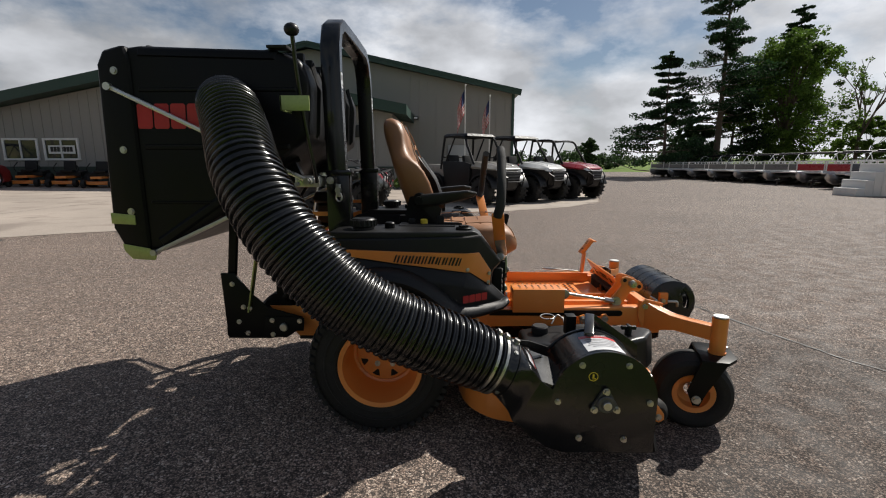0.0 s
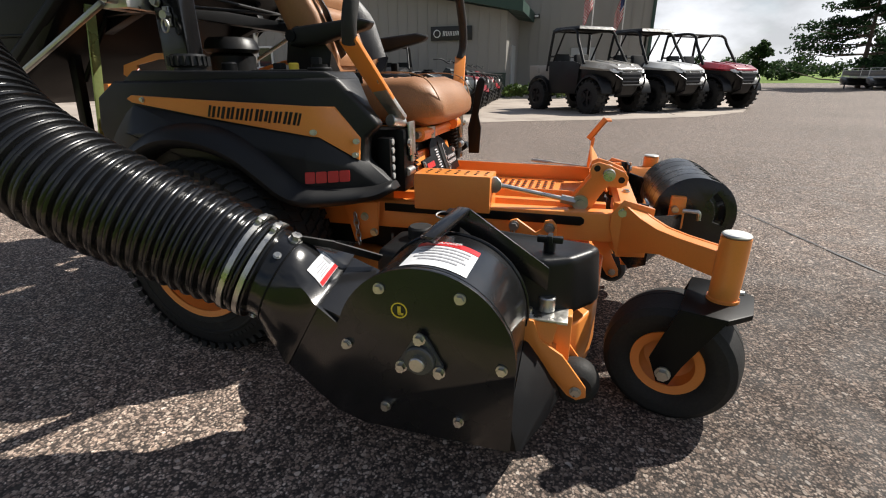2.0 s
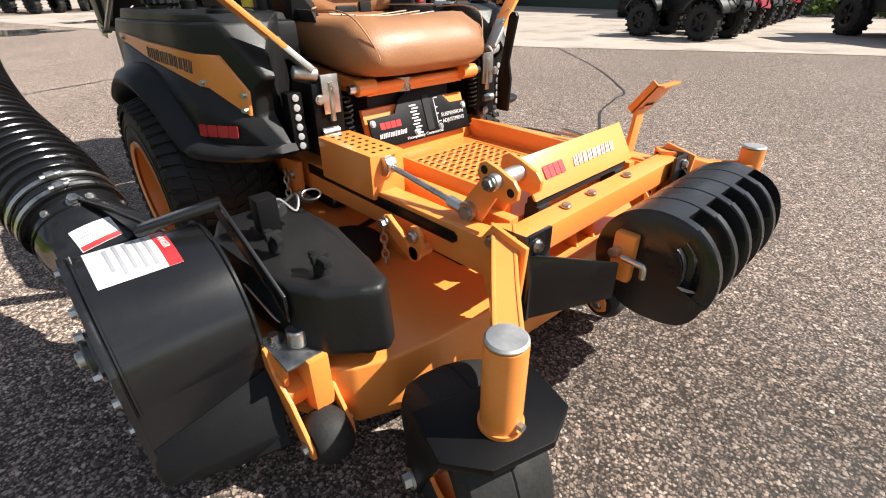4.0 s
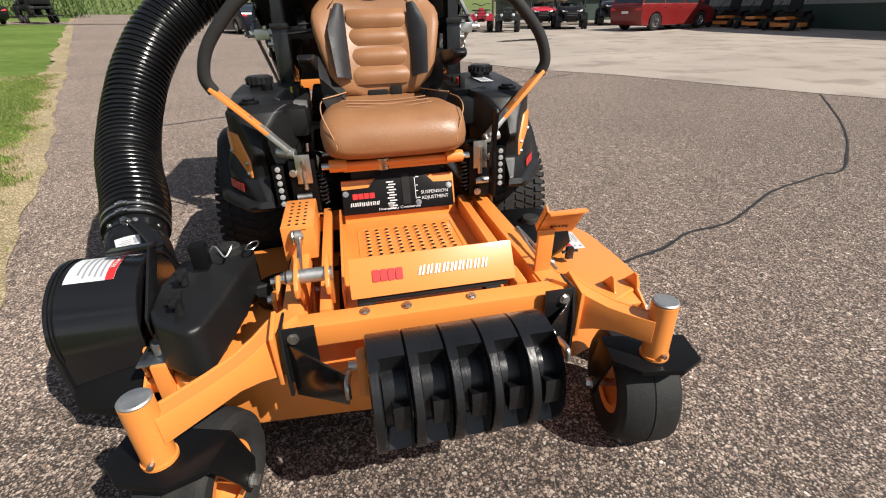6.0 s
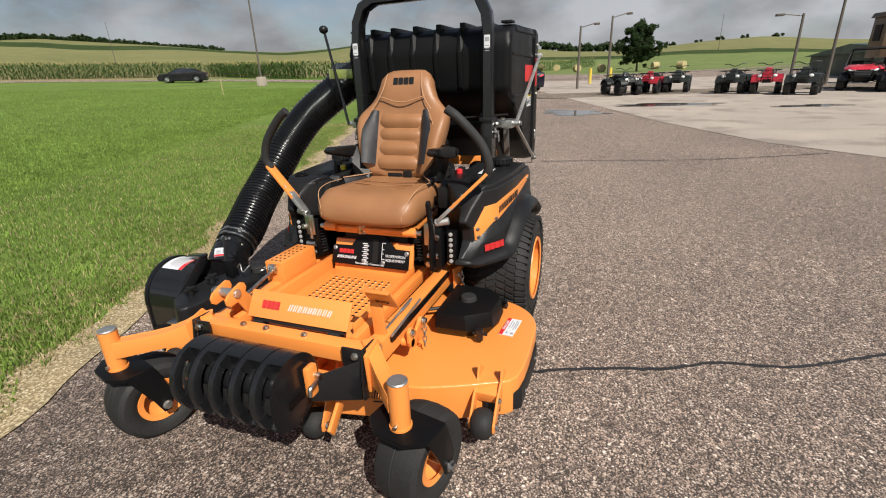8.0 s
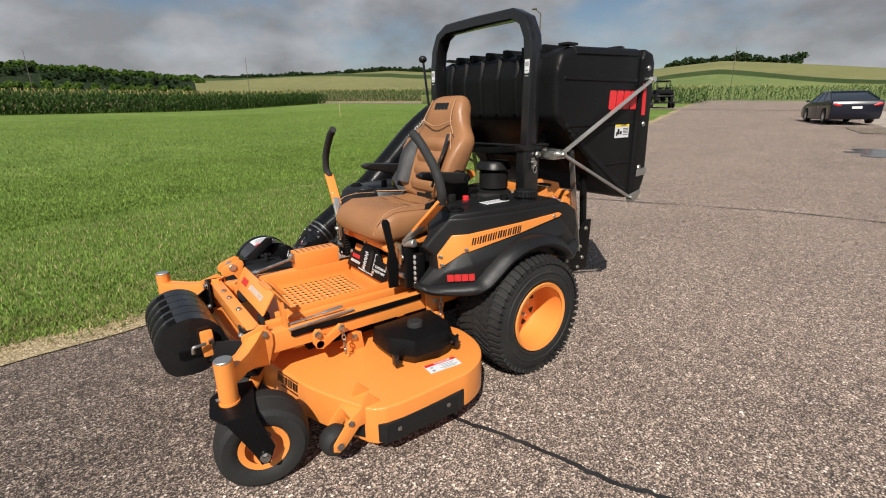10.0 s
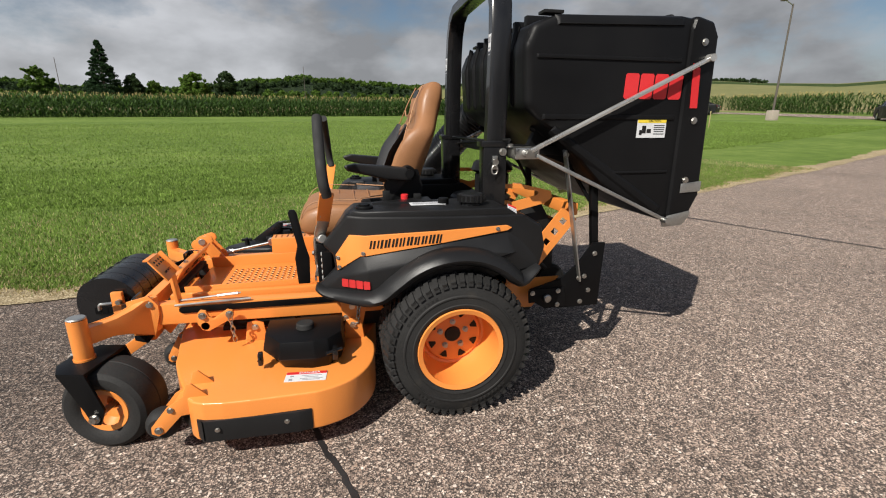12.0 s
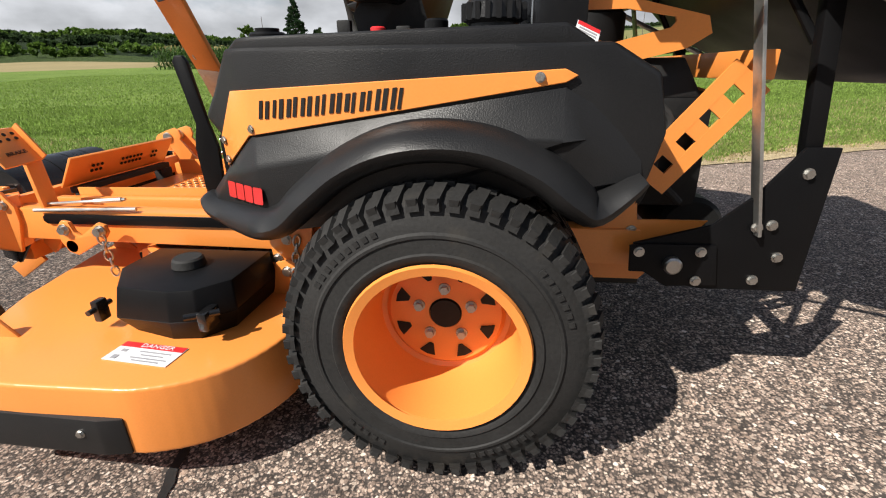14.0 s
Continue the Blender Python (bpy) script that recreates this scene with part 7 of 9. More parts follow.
def hopper():
    prof = [(-.30, 1.20), (-.285, 1.42), (-.315, 1.50), (-.41, 1.535), (-.95, 1.555), (-1.04, 1.545), (-1.075, .76), (-1.0, .712), (-.93, .735), (-.66, .885), (-.45, 1.095), (-.36, 1.15)]
    bm = bmx()
    prism(bm, prof, 'y', -.478, .500, .035, 4)
    h = part("hopper_body", bm, BAG_PLASTIC, bagger, "ribbed black hopper shell")
    # rear door with its rim
    bm = bmx()
    prism(bm, [(-1.0, 1.555), (-1.09, 1.535), (-1.118, 1.48), (-1.135, .83), (-1.10, .755), (-1.03, .715), (-.985, .735), (-.985, 1.50)], 'y', -.492, .515, .022, 3)
    part("rear_door", bm, BAG_PLASTIC, bagger, "black hinged rear door")
    # horizontal ribs and steps on both sides, upright ribs in front
    for sg, y in ((-1, -.478), (1, .500)):
        bm = bmx()
        for z0, z1, x0, x1 in ((1.375, 1.395, -.33, -.97), (1.15, 1.175, -.37, -.97), (.93, .945, -.68, -.97)):
            hull(bm, [(x0, y - sg * .004, z0), (x1, y - sg * .004, z0), (x0, y - sg * .004, z1), (x1, y - sg * .004, z1), (x0 - .01, y + sg * .006, z0 + .004), (x1 + .01, y + sg * .006, z0 + .004), (x0 - .01, y + sg * .006, z1 - .004), (x1 + .01, y + sg * .006, z1 - .004)], .002)
        hull(bm, [(-.40, y - sg * .004, 1.10), (-.43, y - sg * .004, 1.13), (-.93, y - sg * .004, .745), (-.96, y - sg * .004, .79), (-.41, y + sg * .007, 1.11), (-.43, y + sg * .007, 1.12), (-.93, y + sg * .007, .76), (-.945, y + sg * .007, .78)], .002)
        hull(bm, [(-.40, y - sg * .01, 1.49), (-.96, y - sg * .01, 1.51), (-.40, y - sg * .01, 1.535), (-.96, y - sg * .01, 1.55), (-.42, y + sg * .008, 1.50), (-.95, y + sg * .008, 1.515), (-.42, y - sg * .0, 1.525), (-.95, y - sg * .0, 1.54)], .004)
        part("side_rib", bm, BAG_PLASTIC, h)
    bm = bmx()
    for y in (-.33, -.20, -.06, .08, .22, .35):
        hull(bm, [(-.30, y - .018, 1.20), (-.30, y + .018, 1.20), (-.286, y - .011, 1.22), (-.286, y + .011, 1.22), (-.285, y - .018, 1.42), (-.285, y + .018, 1.42), (-.273, y - .011, 1.40), (-.273, y + .011, 1.40), (-.315, y - .018, 1.505), (-.315, y + .018, 1.505), (-.30, y, 1.515)], .004)
        box(bm, (-.34, y - .016, 1.50), (-.95, y + .016, 1.548 + .004), .006)
    part("front_rib", bm, BAG_PLASTIC, h)
    # badges
    for sg, y in ((1, .5015), (-1, -.4795)):
        m = plane_of((-.85, y, 1.283), (-sg, 0, 0), (0, 0, 1))
        bm = bmx()
        letter_bars(bm, m, .27, .098, 41, 0.04, 4)
        # right badge lies in shade: that shade is put into its darker red
        part("lettering", bm, RED if sg > 0 else RED_DULL, h, "big red maker's blocks on the hopper")
    m = plane_of((-.862, .5025, 1.118), (-1, 0, 0), (0, 0, 1))
    bm = bmx()
    bars_on(bm, m, [(0, 0, .135, .075)])
    lb = part("label", bm, WHITE, h, "white caution label with yellow head")
    bm = bmx()
    bars_on(bm, m @ Matrix.Translation((0, .030, .001)), [(0, 0, .133, .014)])
    part("label_head", bm, YELLOW, lb)
    words("printed_word", "CAUTION", m @ Matrix.Translation((.01, .030, .002)), .012, INK, lb, width=.055)
    bm = bmx()
    bars_on(bm, m @ Matrix.Translation((0, 0, .001)), [(.035, .012, .05, .003), (.035, .004, .05, .003), (.035, -.004, .05, .003), (.035, -.012, .045, .003), (.035, -.022, .05, .003), (-.035, -.004, .018, .03), (-.012, -.010, .02, .016), (-.05, -.016, .012, .02)])
    part("print", bm, INK, lb)
    bm = bmx()
    poly_solid(bm, [(-1.022, .515, 1.20), (-1.055, .515, 1.20), (-1.045, .515, 1.355), (-1.01, .515, 1.375)], [(-1.022, .5185, 1.20), (-1.055, .5185, 1.20), (-1.045, .5185, 1.355), (-1.01, .5185, 1.375)])
    part("reflector_tape", bm, RED, bagger, "bright red strip on the door edge")
    # screws and corner plates
    bm = bmx()
    for z in (1.455, 1.15, .90):
        bolt(bm, (-1.05, .5165, z), (0, 1, 0), .011, .006)
        bolt(bm, (-1.045, -.4935, z), (0, -1, 0), .011, .006)
    part("screw", bm, ZINC, bagger)
    for sg, y in ((1, .5165), (-1, -.4935)):
        bm = bmx()
        a, b = (y, y + sg * .004)
        prism(bm, [(-1.13, .895), (-1.03, .885), (-1.03, .845), (-1.13, .85)], 'y', a, b, .001)
        prism(bm, [(-1.095, .765), (-.985, .745), (-.955, .72), (-.965, .695), (-1.06, .70), (-1.09, .735)], 'y', a, b, .001)
        part("corner_plate", bm, GALV if sg > 0 else GREEN_TAPE, bagger, "plated corner plate")
    bm = bmx()
    for y in (-.30, .01, .32):
        tube(bm, smooth_path([(-.98, y - .07, 1.56), (-.985, y - .05, 1.575), (-.985, y + .05, 1.575), (-.98, y + .07, 1.56)], 4), .008, 8)
    for y in (-.46, .46):
        box(bm, (-.44, y - .03, 1.538), (-.36, y + .03, 1.55), .003)
    part("top_handle", bm, DARK, bagger)


def hopper_frame():
    for sg in (1, -1):
        y = Y(sg, .395)
        bm = bmx()
        plate = [(-.752, .612), (-.69, .612), (-.62, .517), (-.548, .452), (-.395, .408), (-.395, .365), (-.47, .355), (-.47, .318), (-.545, .306), (-.741, .306)]
        prism(bm, plate, 'y', y, y + sg * .010, .002)
        prism(bm, [(-.385, .405), (-.42, .41), (-.56, .41), (-.575, .318), (-.47, .312), (-.42, .345), (-.39, .345)], 'y', y + sg * .010, y + sg * .018, .002)
        f = part("frame_plate", bm, BLACK_SATIN, bagger, "black bolted side plate")
        bm = bmx()
        for x, z in ((-.703, .562), (-.660, .455), (-.685, .385), (-.648, .331)):
            bolt(bm, (x, y + sg * .010, z), (0, sg, 0), .0085, .007)
        for x, z in ((-.405, .392), (-.53, .395), (-.53, .328)):
            bolt(bm, (x, y + sg * .018, z), (0, sg, 0), .0085, .007)
        cyl(bm, (-.475, y + sg * .0, .365), (-.475, y + sg * .035, .365), .019, 18, bev=.004)
        part("bolt", bm, ZINC, f)
        bm = bmx()
        bar(bm, (-.715, y - sg * .018, .56), (-.665, y - sg * .018, 1.02), .028, .034, .005, up=(1, 0, 0))
        part("frame_post", bm, BLACK_SATIN, bagger, "black square frame post")
        bm = bmx()
        bar(bm, (-.632, y + sg * .014, .435), (-.515, y + sg * .014, 1.03), .007, .034, .002, up=(0, 1, 0))
        st = part("frame_strut", bm, GALV if sg > 0 else GREEN_TAPE, bagger, "flat plated strut")
        bm = bmx()
        bolt(bm, (-.628, y + sg * .018, .452), (0, sg, 0), .0085, .007)
        bolt(bm, (-.52, y + sg * .018, 1.01), (0, sg, 0), .010, .008)
        part("bolt", bm, ZINC, st)
        # push rods that hold the door
        piv = (-.30, Y(sg, .515), 1.025)
        top, low = (-1.075, Y(sg, .512), 1.395), (-.965, Y(sg, .512), .728)
        bm = bmx()
        bar(bm, piv, top, .018, .018, .006)
        for p in (piv, top):
            cyl(bm, (p[0], p[1] - .016, p[2]), (p[0], p[1] + .016, p[2]), .015, 14)
        part("door_rod", bm, PALE_STEEL, bagger, "long pale plated door rod")
        bm = bmx()
        bar(bm, (-.345, Y(sg, .505), 1.015), low, .016, .016, .005)
        cyl(bm, (low[0], low[1] - .018, low[2]), (low[0], low[1] + .018, low[2]), .013, 12)
        part("door_rod", bm, GALV, bagger, "thin grey lower door rod")
        bm = bmx()
        box(bm, (-.36, Y(sg, .40), 1.0), (-.26, Y(sg, .50), 1.045), .004)
        bolt(bm, (-.30, Y(sg, .532), 1.025), (0, sg, 0), .012, .010)
        bolt(bm, (-.255, Y(sg, .45), 1.045), (0, 0, 1), .012, .010)
        part("rod_bracket", bm, ZINC, bagger)
        bm = bmx()
        cyl(bm, (-.66, Y(sg, .37), .99), (-.40, Y(sg, .30), 1.12), .014, 10)
        cyl(bm, (-.55, Y(sg, .33), 1.0), (-.68, Y(sg, .36), .80), .009, 10)
        part("brace", bm, BLACK_SATIN, bagger, "black round brace")
    bm = bmx()
    bar(bm, (-.30, Y(-1, .48), 1.02), (-.30, Y(1, .48), 1.02), .04, .04, .004)
    bar(bm, (-.66, Y(-1, .40), 1.0), (-.66, Y(1, .40), 1.0), .04, .04, .004)
    bar(bm, (-.30, Y(-1, .33), 1.035), (-.66, Y(-1, .33), 1.01), .035, .035, .004)
    bar(bm, (-.30, Y(1, .33), 1.035), (-.66, Y(1, .33), 1.01), .035, .035, .004)
    bar(bm, (-.735, Y(-1, .39), .33), (-.735, Y(1, .39), .33), .035, .04, .004)
    for y in (-.28, .32):
        hull(bm, [(-.38, y - .02, 1.03), (-.38, y + .02, 1.03), (-.62, y - .02, 1.02), (-.62, y + .02, 1.02), (-.42, y - .02, 1.12), (-.42, y + .02, 1.12), (-.60, y - .02, .95), (-.60, y + .02, .95)], .004)
    part("frame_rail", bm, BLACK_SATIN, bagger, "black carrier rails under the hopper")
    # dump lever
    bm = bmx()
    tube(bm, smooth_path([(-.262, -.505, 1.02), (-.282, -.56, 1.25), (-.29, -.60, 1.42), (-.291, -.626, 1.55)], 6), .008, 10)
    lv = part("dump_lever", bm, BLACK_PAINT, bagger, "thin black dump lever with ball knob")
    bm = bmx()
    ball(bm, (-.291, -.63, 1.566), .027, 1, 1, .85, 20)
    part("lever_knob", bm, PLASTIC, lv)
    bm = bmx()
    box(bm, (-.36, -.60, 1.29), (-.25, -.592, 1.345), .002)
    box(bm, (-.36, -.60, 1.29), (-.352, -.49, 1.345), .002)
    part("lever_guide", bm, GREEN_TAPE, lv, "yellow-green plated lever guide")
    bm = bmx()
    cyl(bm, (-.20, Y(-1, .30), 1.06), (-.25, Y(1, .30), 1.06), .006, 8)
    cyl(bm, (-.24, Y(-1, .40), 1.02), (-.24, Y(1, .48), 1.075), .006, 8)
    part("latch_rod", bm, DARK, bagger)


hopper()
hopper_frame()

# ---- blower beside the deck ----
blower = thing("deck_blower", "black sheet-steel blower bolted to the mower deck", "blower")


CAST = surface("dull_cast_iron", (0.10, 0.10, 0.10), 0.5, metal=0.5, var=0.2, big=20, fine=200, bump=0.3)


def make_blower():
    cx, cz, R = .792, .315, .170
    y0, y1 = -.955, -.742
    arc = [(cx + R * math.cos(a), cz + R * math.sin(a)) for a in [math.radians(q) for q in range(-12, 164, 4)]]
    prof = [(.958, .135), (.960, .30)] + arc[1:] + [(.625, .345), (.51, .26), (.60, .155), (.66, .135)]
    bm = bmx()
    prism(bm, prof, 'y', y0 + .006, y1)
    h = part("blower_housing", bm, BLACK_PAINT, blower, "glossy black drum housing", 55)
    bm = bmx()
    R2 = R + .006
    arc = [(cx + R2 * math.cos(a), cz + R2 * math.sin(a)) for a in [math.radians(q) for q in range(-12, 166, 6)]]
    face = [(.966, .130), (.967, .30)] + arc[1:] + [(.618, .358), (.574, .391), (.488, .246), (.60, .150), (.66, .130)]
    prism(bm, face, 'y', y0 - .004, y0 + .006, .0015)
    part("face_plate", bm, BLACK_PAINT, h, "bolted black side plate")
    bm = bmx()
    for x, z in ((.712, .445), (.865, .444), (.637, .316), (.713, .184), (.864, .180), (.943, .312)):
        bolt(bm, (x, y0 - .004, z), (0, -1, 0), .0082, .008)
    part("bolt", bm, ZINC, h)
    bm = bmx()
    hull(bm, [(cx + .046 * math.cos(a), y, cz + .046 * math.sin(a)) for k, a in enumerate([math.radians(90 + 120 * i + d) for i in range(3) for d in (-14, 0, 14)]) for y in (y0 - .004, y0 - .014)], .002)
    cyl(bm, (cx, y0 - .01, cz), (cx, y0 - .026, cz), .030, 22, bev=.003)
    hb = part("bearing_flange", bm, CAST, h, "dull cast three-bolt bearing flange")
    bm = bmx()
    cyl(bm, (cx, y0 - .02, cz), (cx, y0 - .038, cz), .015, 18, bev=.002)
    for i in range(3):
        a = math.radians(90 + 120 * i)
        bolt(bm, (cx + .043 * math.cos(a), y0 - .014, cz + .043 * math.sin(a)), (0, -1, 0), .009, .010)
    part("shaft_end", bm, ZINC, hb)
    m = plane_of((.750, y0 - .0045, .405), (1, 0, 0), (0, 0, 1))
    bm = bmx()
    lathe(bm, [(0, .016), (.0008, .016), (.0008, .0135), (0, .0135)], (.750, y0 - .0045, .405), (0, -1, 0), 24)
    bars_on(bm, m, [(0, 0, .006, .016), (.003, -.007, .010, .004)])
    part("round_decal", bm, YELLOW, h, "small yellow round decal")
    # label wrapped over the drum
    rows, rows2 = [], []
    for k in range(13):
        a = math.radians(64 + 44 * k / 12)
        rr = R + .0012
        rows.append([(cx + rr * math.cos(a), -.925, cz + rr * math.sin(a)), (cx + rr * math.cos(a), -.80, cz + rr * math.sin(a))])
        rr = R + .0022
        rows2.append([(cx + rr * math.cos(a), -.822, cz + rr * math.sin(a)), (cx + rr * math.cos(a), -.80, cz + rr * math.sin(a))])
    bm = bmx()
    loft(bm, rows)
    lb = part("label", bm, WHITE, h, "white danger label over the drum with red band")
    bm = bmx()
    loft(bm, rows2)
    part("label_head", bm, RED, lb)
    words("printed_word", "DANGER", plane_of((cx + .010, -.811, cz + R + .0032), (1, 0, 0), (0, 1, 0)), .016, WHITE, lb, width=.06, depth=.0003)
    bm = bmx()
    for k, (yy, w) in enumerate(((-.835, 16), (-.85, 16), (-.865, 14), (-.88, 16), (-.895, 12))):
        rr = R + .0022
        rw = []
        for q in range(7):
            a = math.radians(86 - w * 1.1 + 2.2 * w * q / 6)
            rw.append([(cx + rr * math.cos(a), yy - .003, cz + rr * math.sin(a)), (cx + rr * math.cos(a), yy + .003, cz + rr * math.sin(a))])
        loft(bm, rw)
    part("print", bm, GREYINK, lb)
    # seam beads along the drum edge
    bm = bmx()
    tube(bm, [(cx + (R + .003) * math.cos(a), y0 + .012, cz + (R + .003) * math.sin(a)) for a in [math.radians(q) for q in range(-10, 150, 6)]], .003, 6)
    tube(bm, [(cx + (R + .002) * math.cos(a), y1 + .002, cz + (R + .002) * math.sin(a)) for a in [math.radians(q) for q in range(-10, 150, 6)]], .004, 6)
    part("weld_bead", bm, BLACK_PAINT, h)
    # throat: square to round
    end, ax = Vector((.457, -.897, .411)), Vector((-.88, -.12, .45)).normalized()
    d, u, w = frame_of(ax)
    n = 32

    def collar(at, r):
        return [tuple(at + (u * math.cos(2 * math.pi * q / n) + w * math.sin(2 * math.pi * q / n)) * r) for q in range(n)]

    def slab(top_out, top_in, low_out, low_in):
        """A four-cornered ring whose points match the collar's."""
        to, ti, lo, li = Vector(top_out), Vector(top_in), Vector(low_out), Vector(low_in)
        ring = []
        for q in range(n):
            a = 2 * math.pi * q / n
            k = 1 / max(abs(math.cos(a)), abs(math.sin(a)))
            e, f = .5 + .5 * math.cos(a) * k, .5 + .5 * math.sin(a) * k
            ring.append(tuple(lo.lerp(li, e).lerp(to.lerp(ti, e), f)))
        return ring
    neck = end - ax * .012
    bm = bmx()
    lip = slab((.574, -.961, .393), (.562, -.775, .430), (.487, -.962, .245), (.478, -.775, .280))
    swell = [tuple(Vector(a).lerp(Vector(b), .30).lerp(Vector(p), .12)) for a, b, p in zip(lip, collar(neck, .103), collar(Vector((.525, -.872, .345)), .112))]
    taper = [tuple(Vector(a).lerp(Vector(b), .66)) for a, b in zip(lip, collar(neck, .103))]
    flank = (lip, swell, taper)
    loft(bm, [slab((.581, -.961, .389), (.569, -.775, .426), (.494, -.962, .240), (.485, -.775, .275)), lip, swell, taper, collar(neck, .097), collar(end, .095), collar(end + ax * .05, .095)], closed=True, caps=True)
    th = part("blower_throat", bm, BLACK_PAINT, blower, "black folded outlet throat with round collar", 34)
    bm = bmx()
    loft(bm, [slab((.690, -.951, .345), (.690, -.778, .375), (.56, -.951, .17), (.56, -.778, .20)), slab((.573, -.951, .387), (.565, -.778, .422), (.489, -.951, .248), (.482, -.778, .282))], closed=True, caps=True)
    part("outlet_stub", bm, BLACK_PAINT, th, "boxy black drum outlet", 20)
    bm = bmx()
    tube(bm, collar(neck, .0972) + collar(neck, .0972)[:1], .002, 6, False)
    part("seam_edge", bm, BLACK_SATIN, th, "raised folded seam")
    bm = bmx()
    for a in (.5, 1.3, 2.2, 3.9, 5.2):
        p = end + ax * .004 + (u * math.cos(a) + w * math.sin(a)) * .0955
        bolt(bm, p, u * math.cos(a) + w * math.sin(a), .006, .004)
    part("screw", bm, ZINC, th)
    bm = bmx()
    hub = Vector((.525, -.872, .350))

    def patch(v0, v1, q0, q1, lift):
        """A strip laid on the throat's upper flank: v runs up from its lip, q round it."""
        rows = []
        for k in range(9):
            q = q0 + (q1 - q0) * k / 8
            i0, f = int(q), q - int(q)
            row = []
            for v in (v0, (v0 + v1) / 2, v1):
                lanes = [Vector(r[i0]).lerp(Vector(r[i0 + 1]), f) for r in flank]
                p = lanes[0].lerp(lanes[1], v / .5) if v < .5 else lanes[1].lerp(lanes[2], (v - .5) / .5)
                row.append(tuple(p + (p - hub).normalized() * lift))
            rows.append(row)
        loft(bm, rows)
    patch(.12, .80, 6.6, 10.4, .002)
    l2 = part("label", bm, WHITE, th, "white label with red band")
    bm = bmx()
    patch(.13, .29, 6.7, 10.3, .003)
    part("label_head", bm, RED, l2)
    bm = bmx()
    for v, q in ((.36, 9.9), (.44, 9.6), (.52, 9.9), (.60, 9.4)):
        patch(v, v + .03, 7.9, q, .003)
    patch(.40, .70, 6.9, 7.6, .003)
    part("print", bm, GREYINK, l2)
    # foot plate at the front, hold-down bar and latch
    bm = bmx()
    hull(bm, [(.96, -.955, .13), (.96, -.955, .20), (.985, -.955, .13), (.96, -.73, .13), (.96, -.73, .255), (1.02, -.86, .125), (1.051, -.759, .125), (1.045, -.76, .155), (.987, -.782, .225), (.966, -.935, .193), (1.0, -.90, .15)], .006)
    part("deflector_foot", bm, BLACK_SATIN, blower, "black folded deflector foot")
    bm = bmx()
    poly_solid(bm, [(1.0, -.690, .355), (1.0, -.690, .410), (.825, -.705, .534), (.79, -.705, .534), (.79, -.705, .50), (.95, -.690, .385)], [(1.0, -.697, .355), (1.0, -.697, .410), (.825, -.712, .534), (.79, -.712, .534), (.79, -.712, .50), (.95, -.697, .385)], .002)
    bar(bm, (.808, -.700, .531), (.765, -.840, .503), .034, .015, .006)
    part("hold_down_bar", bm, BLACK_PAINT, blower, "black hinged hold-down bar")
    # moulded belt cover
    bm = bmx()
    out = [(.56, -.50), (.56, -.66), (.66, -.705), (.85, -.705), (1.0, -.69), (1.06, -.66), (1.105, -.60), (1.122, -.565), (1.10, -.535), (1.02, -.518), (.86, -.49), (.66, -.475)]
    poly_solid(bm, [(x, y, .285) for x, y in out], [(x + (.012 if x < .8 else -.012), y * .985 - .008, .425 if x > .7 else .40) for x, y in out], .022, 4)
    cv = part("belt_cover", bm, PLASTIC, blower, "black moulded belt cover with wing knobs", 40)
    for x, y in ((0.993, -0.615), (0.855, -0.637)):
        bm = bmx()
        cyl(bm, (x, y, .42), (x, y, .445), .014, 12)
        box(bm, (x - .030, y - .008, .442), (x + .030, y + .008, .458), .004)
        box(bm, (x - .006, y - .016, .444), (x + .006, y + .016, .462), .003)
        part("wing_knob", bm, PLASTIC, cv)
    bm = bmx()
    cyl(bm, (0.652, -0.552, .38), (0.652, -0.552, .435), .034, 22, bev=.005)
    part("cover_cap", bm, RUBBER, cv)
    bm = bmx()
    tube(bm, smooth_path([(.75, -.60, .43), (.74, -.57, .475), (.76, -.54, .445), (.73, -.52, .47), (.70, -.55, .44)], 6), .003, 6)
    ring = [(.70 + .03 * math.cos(t), -.47 + .02 * math.sin(t), .445 + .005 * math.sin(t)) for t in [2 * math.pi * k / 16 for k in range(17)]]
    tube(bm, ring, .0025, 6, False)
    cyl(bm, (.76, -.60, .42), (.76, -.60, .462), .010, 8)
    cyl(bm, (1.0, -.685, .302), (1.0, -.685, .338), .020, 16, bev=.003)
    box(bm, (.94, -.735, .295), (1.05, -.655, .302), .002)
    bolt(bm, (.962, -.715, .302), (0, 0, 1), .010, .012)
    part("safety_pin", bm, ZINC, blower, "plated pin, cable and latch plate")
    bm = bmx()
    box(bm, (.74, -.63, .42), (.78, -.585, .50), .004)
    part("latch_post", bm, BLACK_SATIN, blower)
    bm = bmx()
    f = plane_of((.90, -.700, .345), (.93, .08, -.30), (.12, -.45, .85))
    bars_on(bm, f, [(0, 0, .11, .032)])
    l3 = part("label", bm, WHITE, blower, "white and orange warning label")
    bm = bmx()
    bars_on(bm, f @ Matrix.Translation((.0, .010, .001)), [(0, 0, .108, .011)])
    part("label_head", bm, AMBER, l3)
    # clamp hook at the hose end
    bm = bmx()
    cyl(bm, (.494, -.893, .482), (.501, -.894, .494), .018, 18, bev=.003)
    bolt(bm, (.501, -.894, .494), (.45, -.05, .89), .011, .012)
    part("tension_bolt", bm, ZINC, blower)
    bm = bmx()
    bar(bm, (.498, -.893, .499), (.555, -.838, .472), .004, .022, .001, up=(.5, -.3, .8))
    bar(bm, (.552, -.841, .473), (.632, -.772, .424), .004, .022, .001, up=(.5, -.3, .8))
    part("tension_strap", bm, RUBBER, blower)
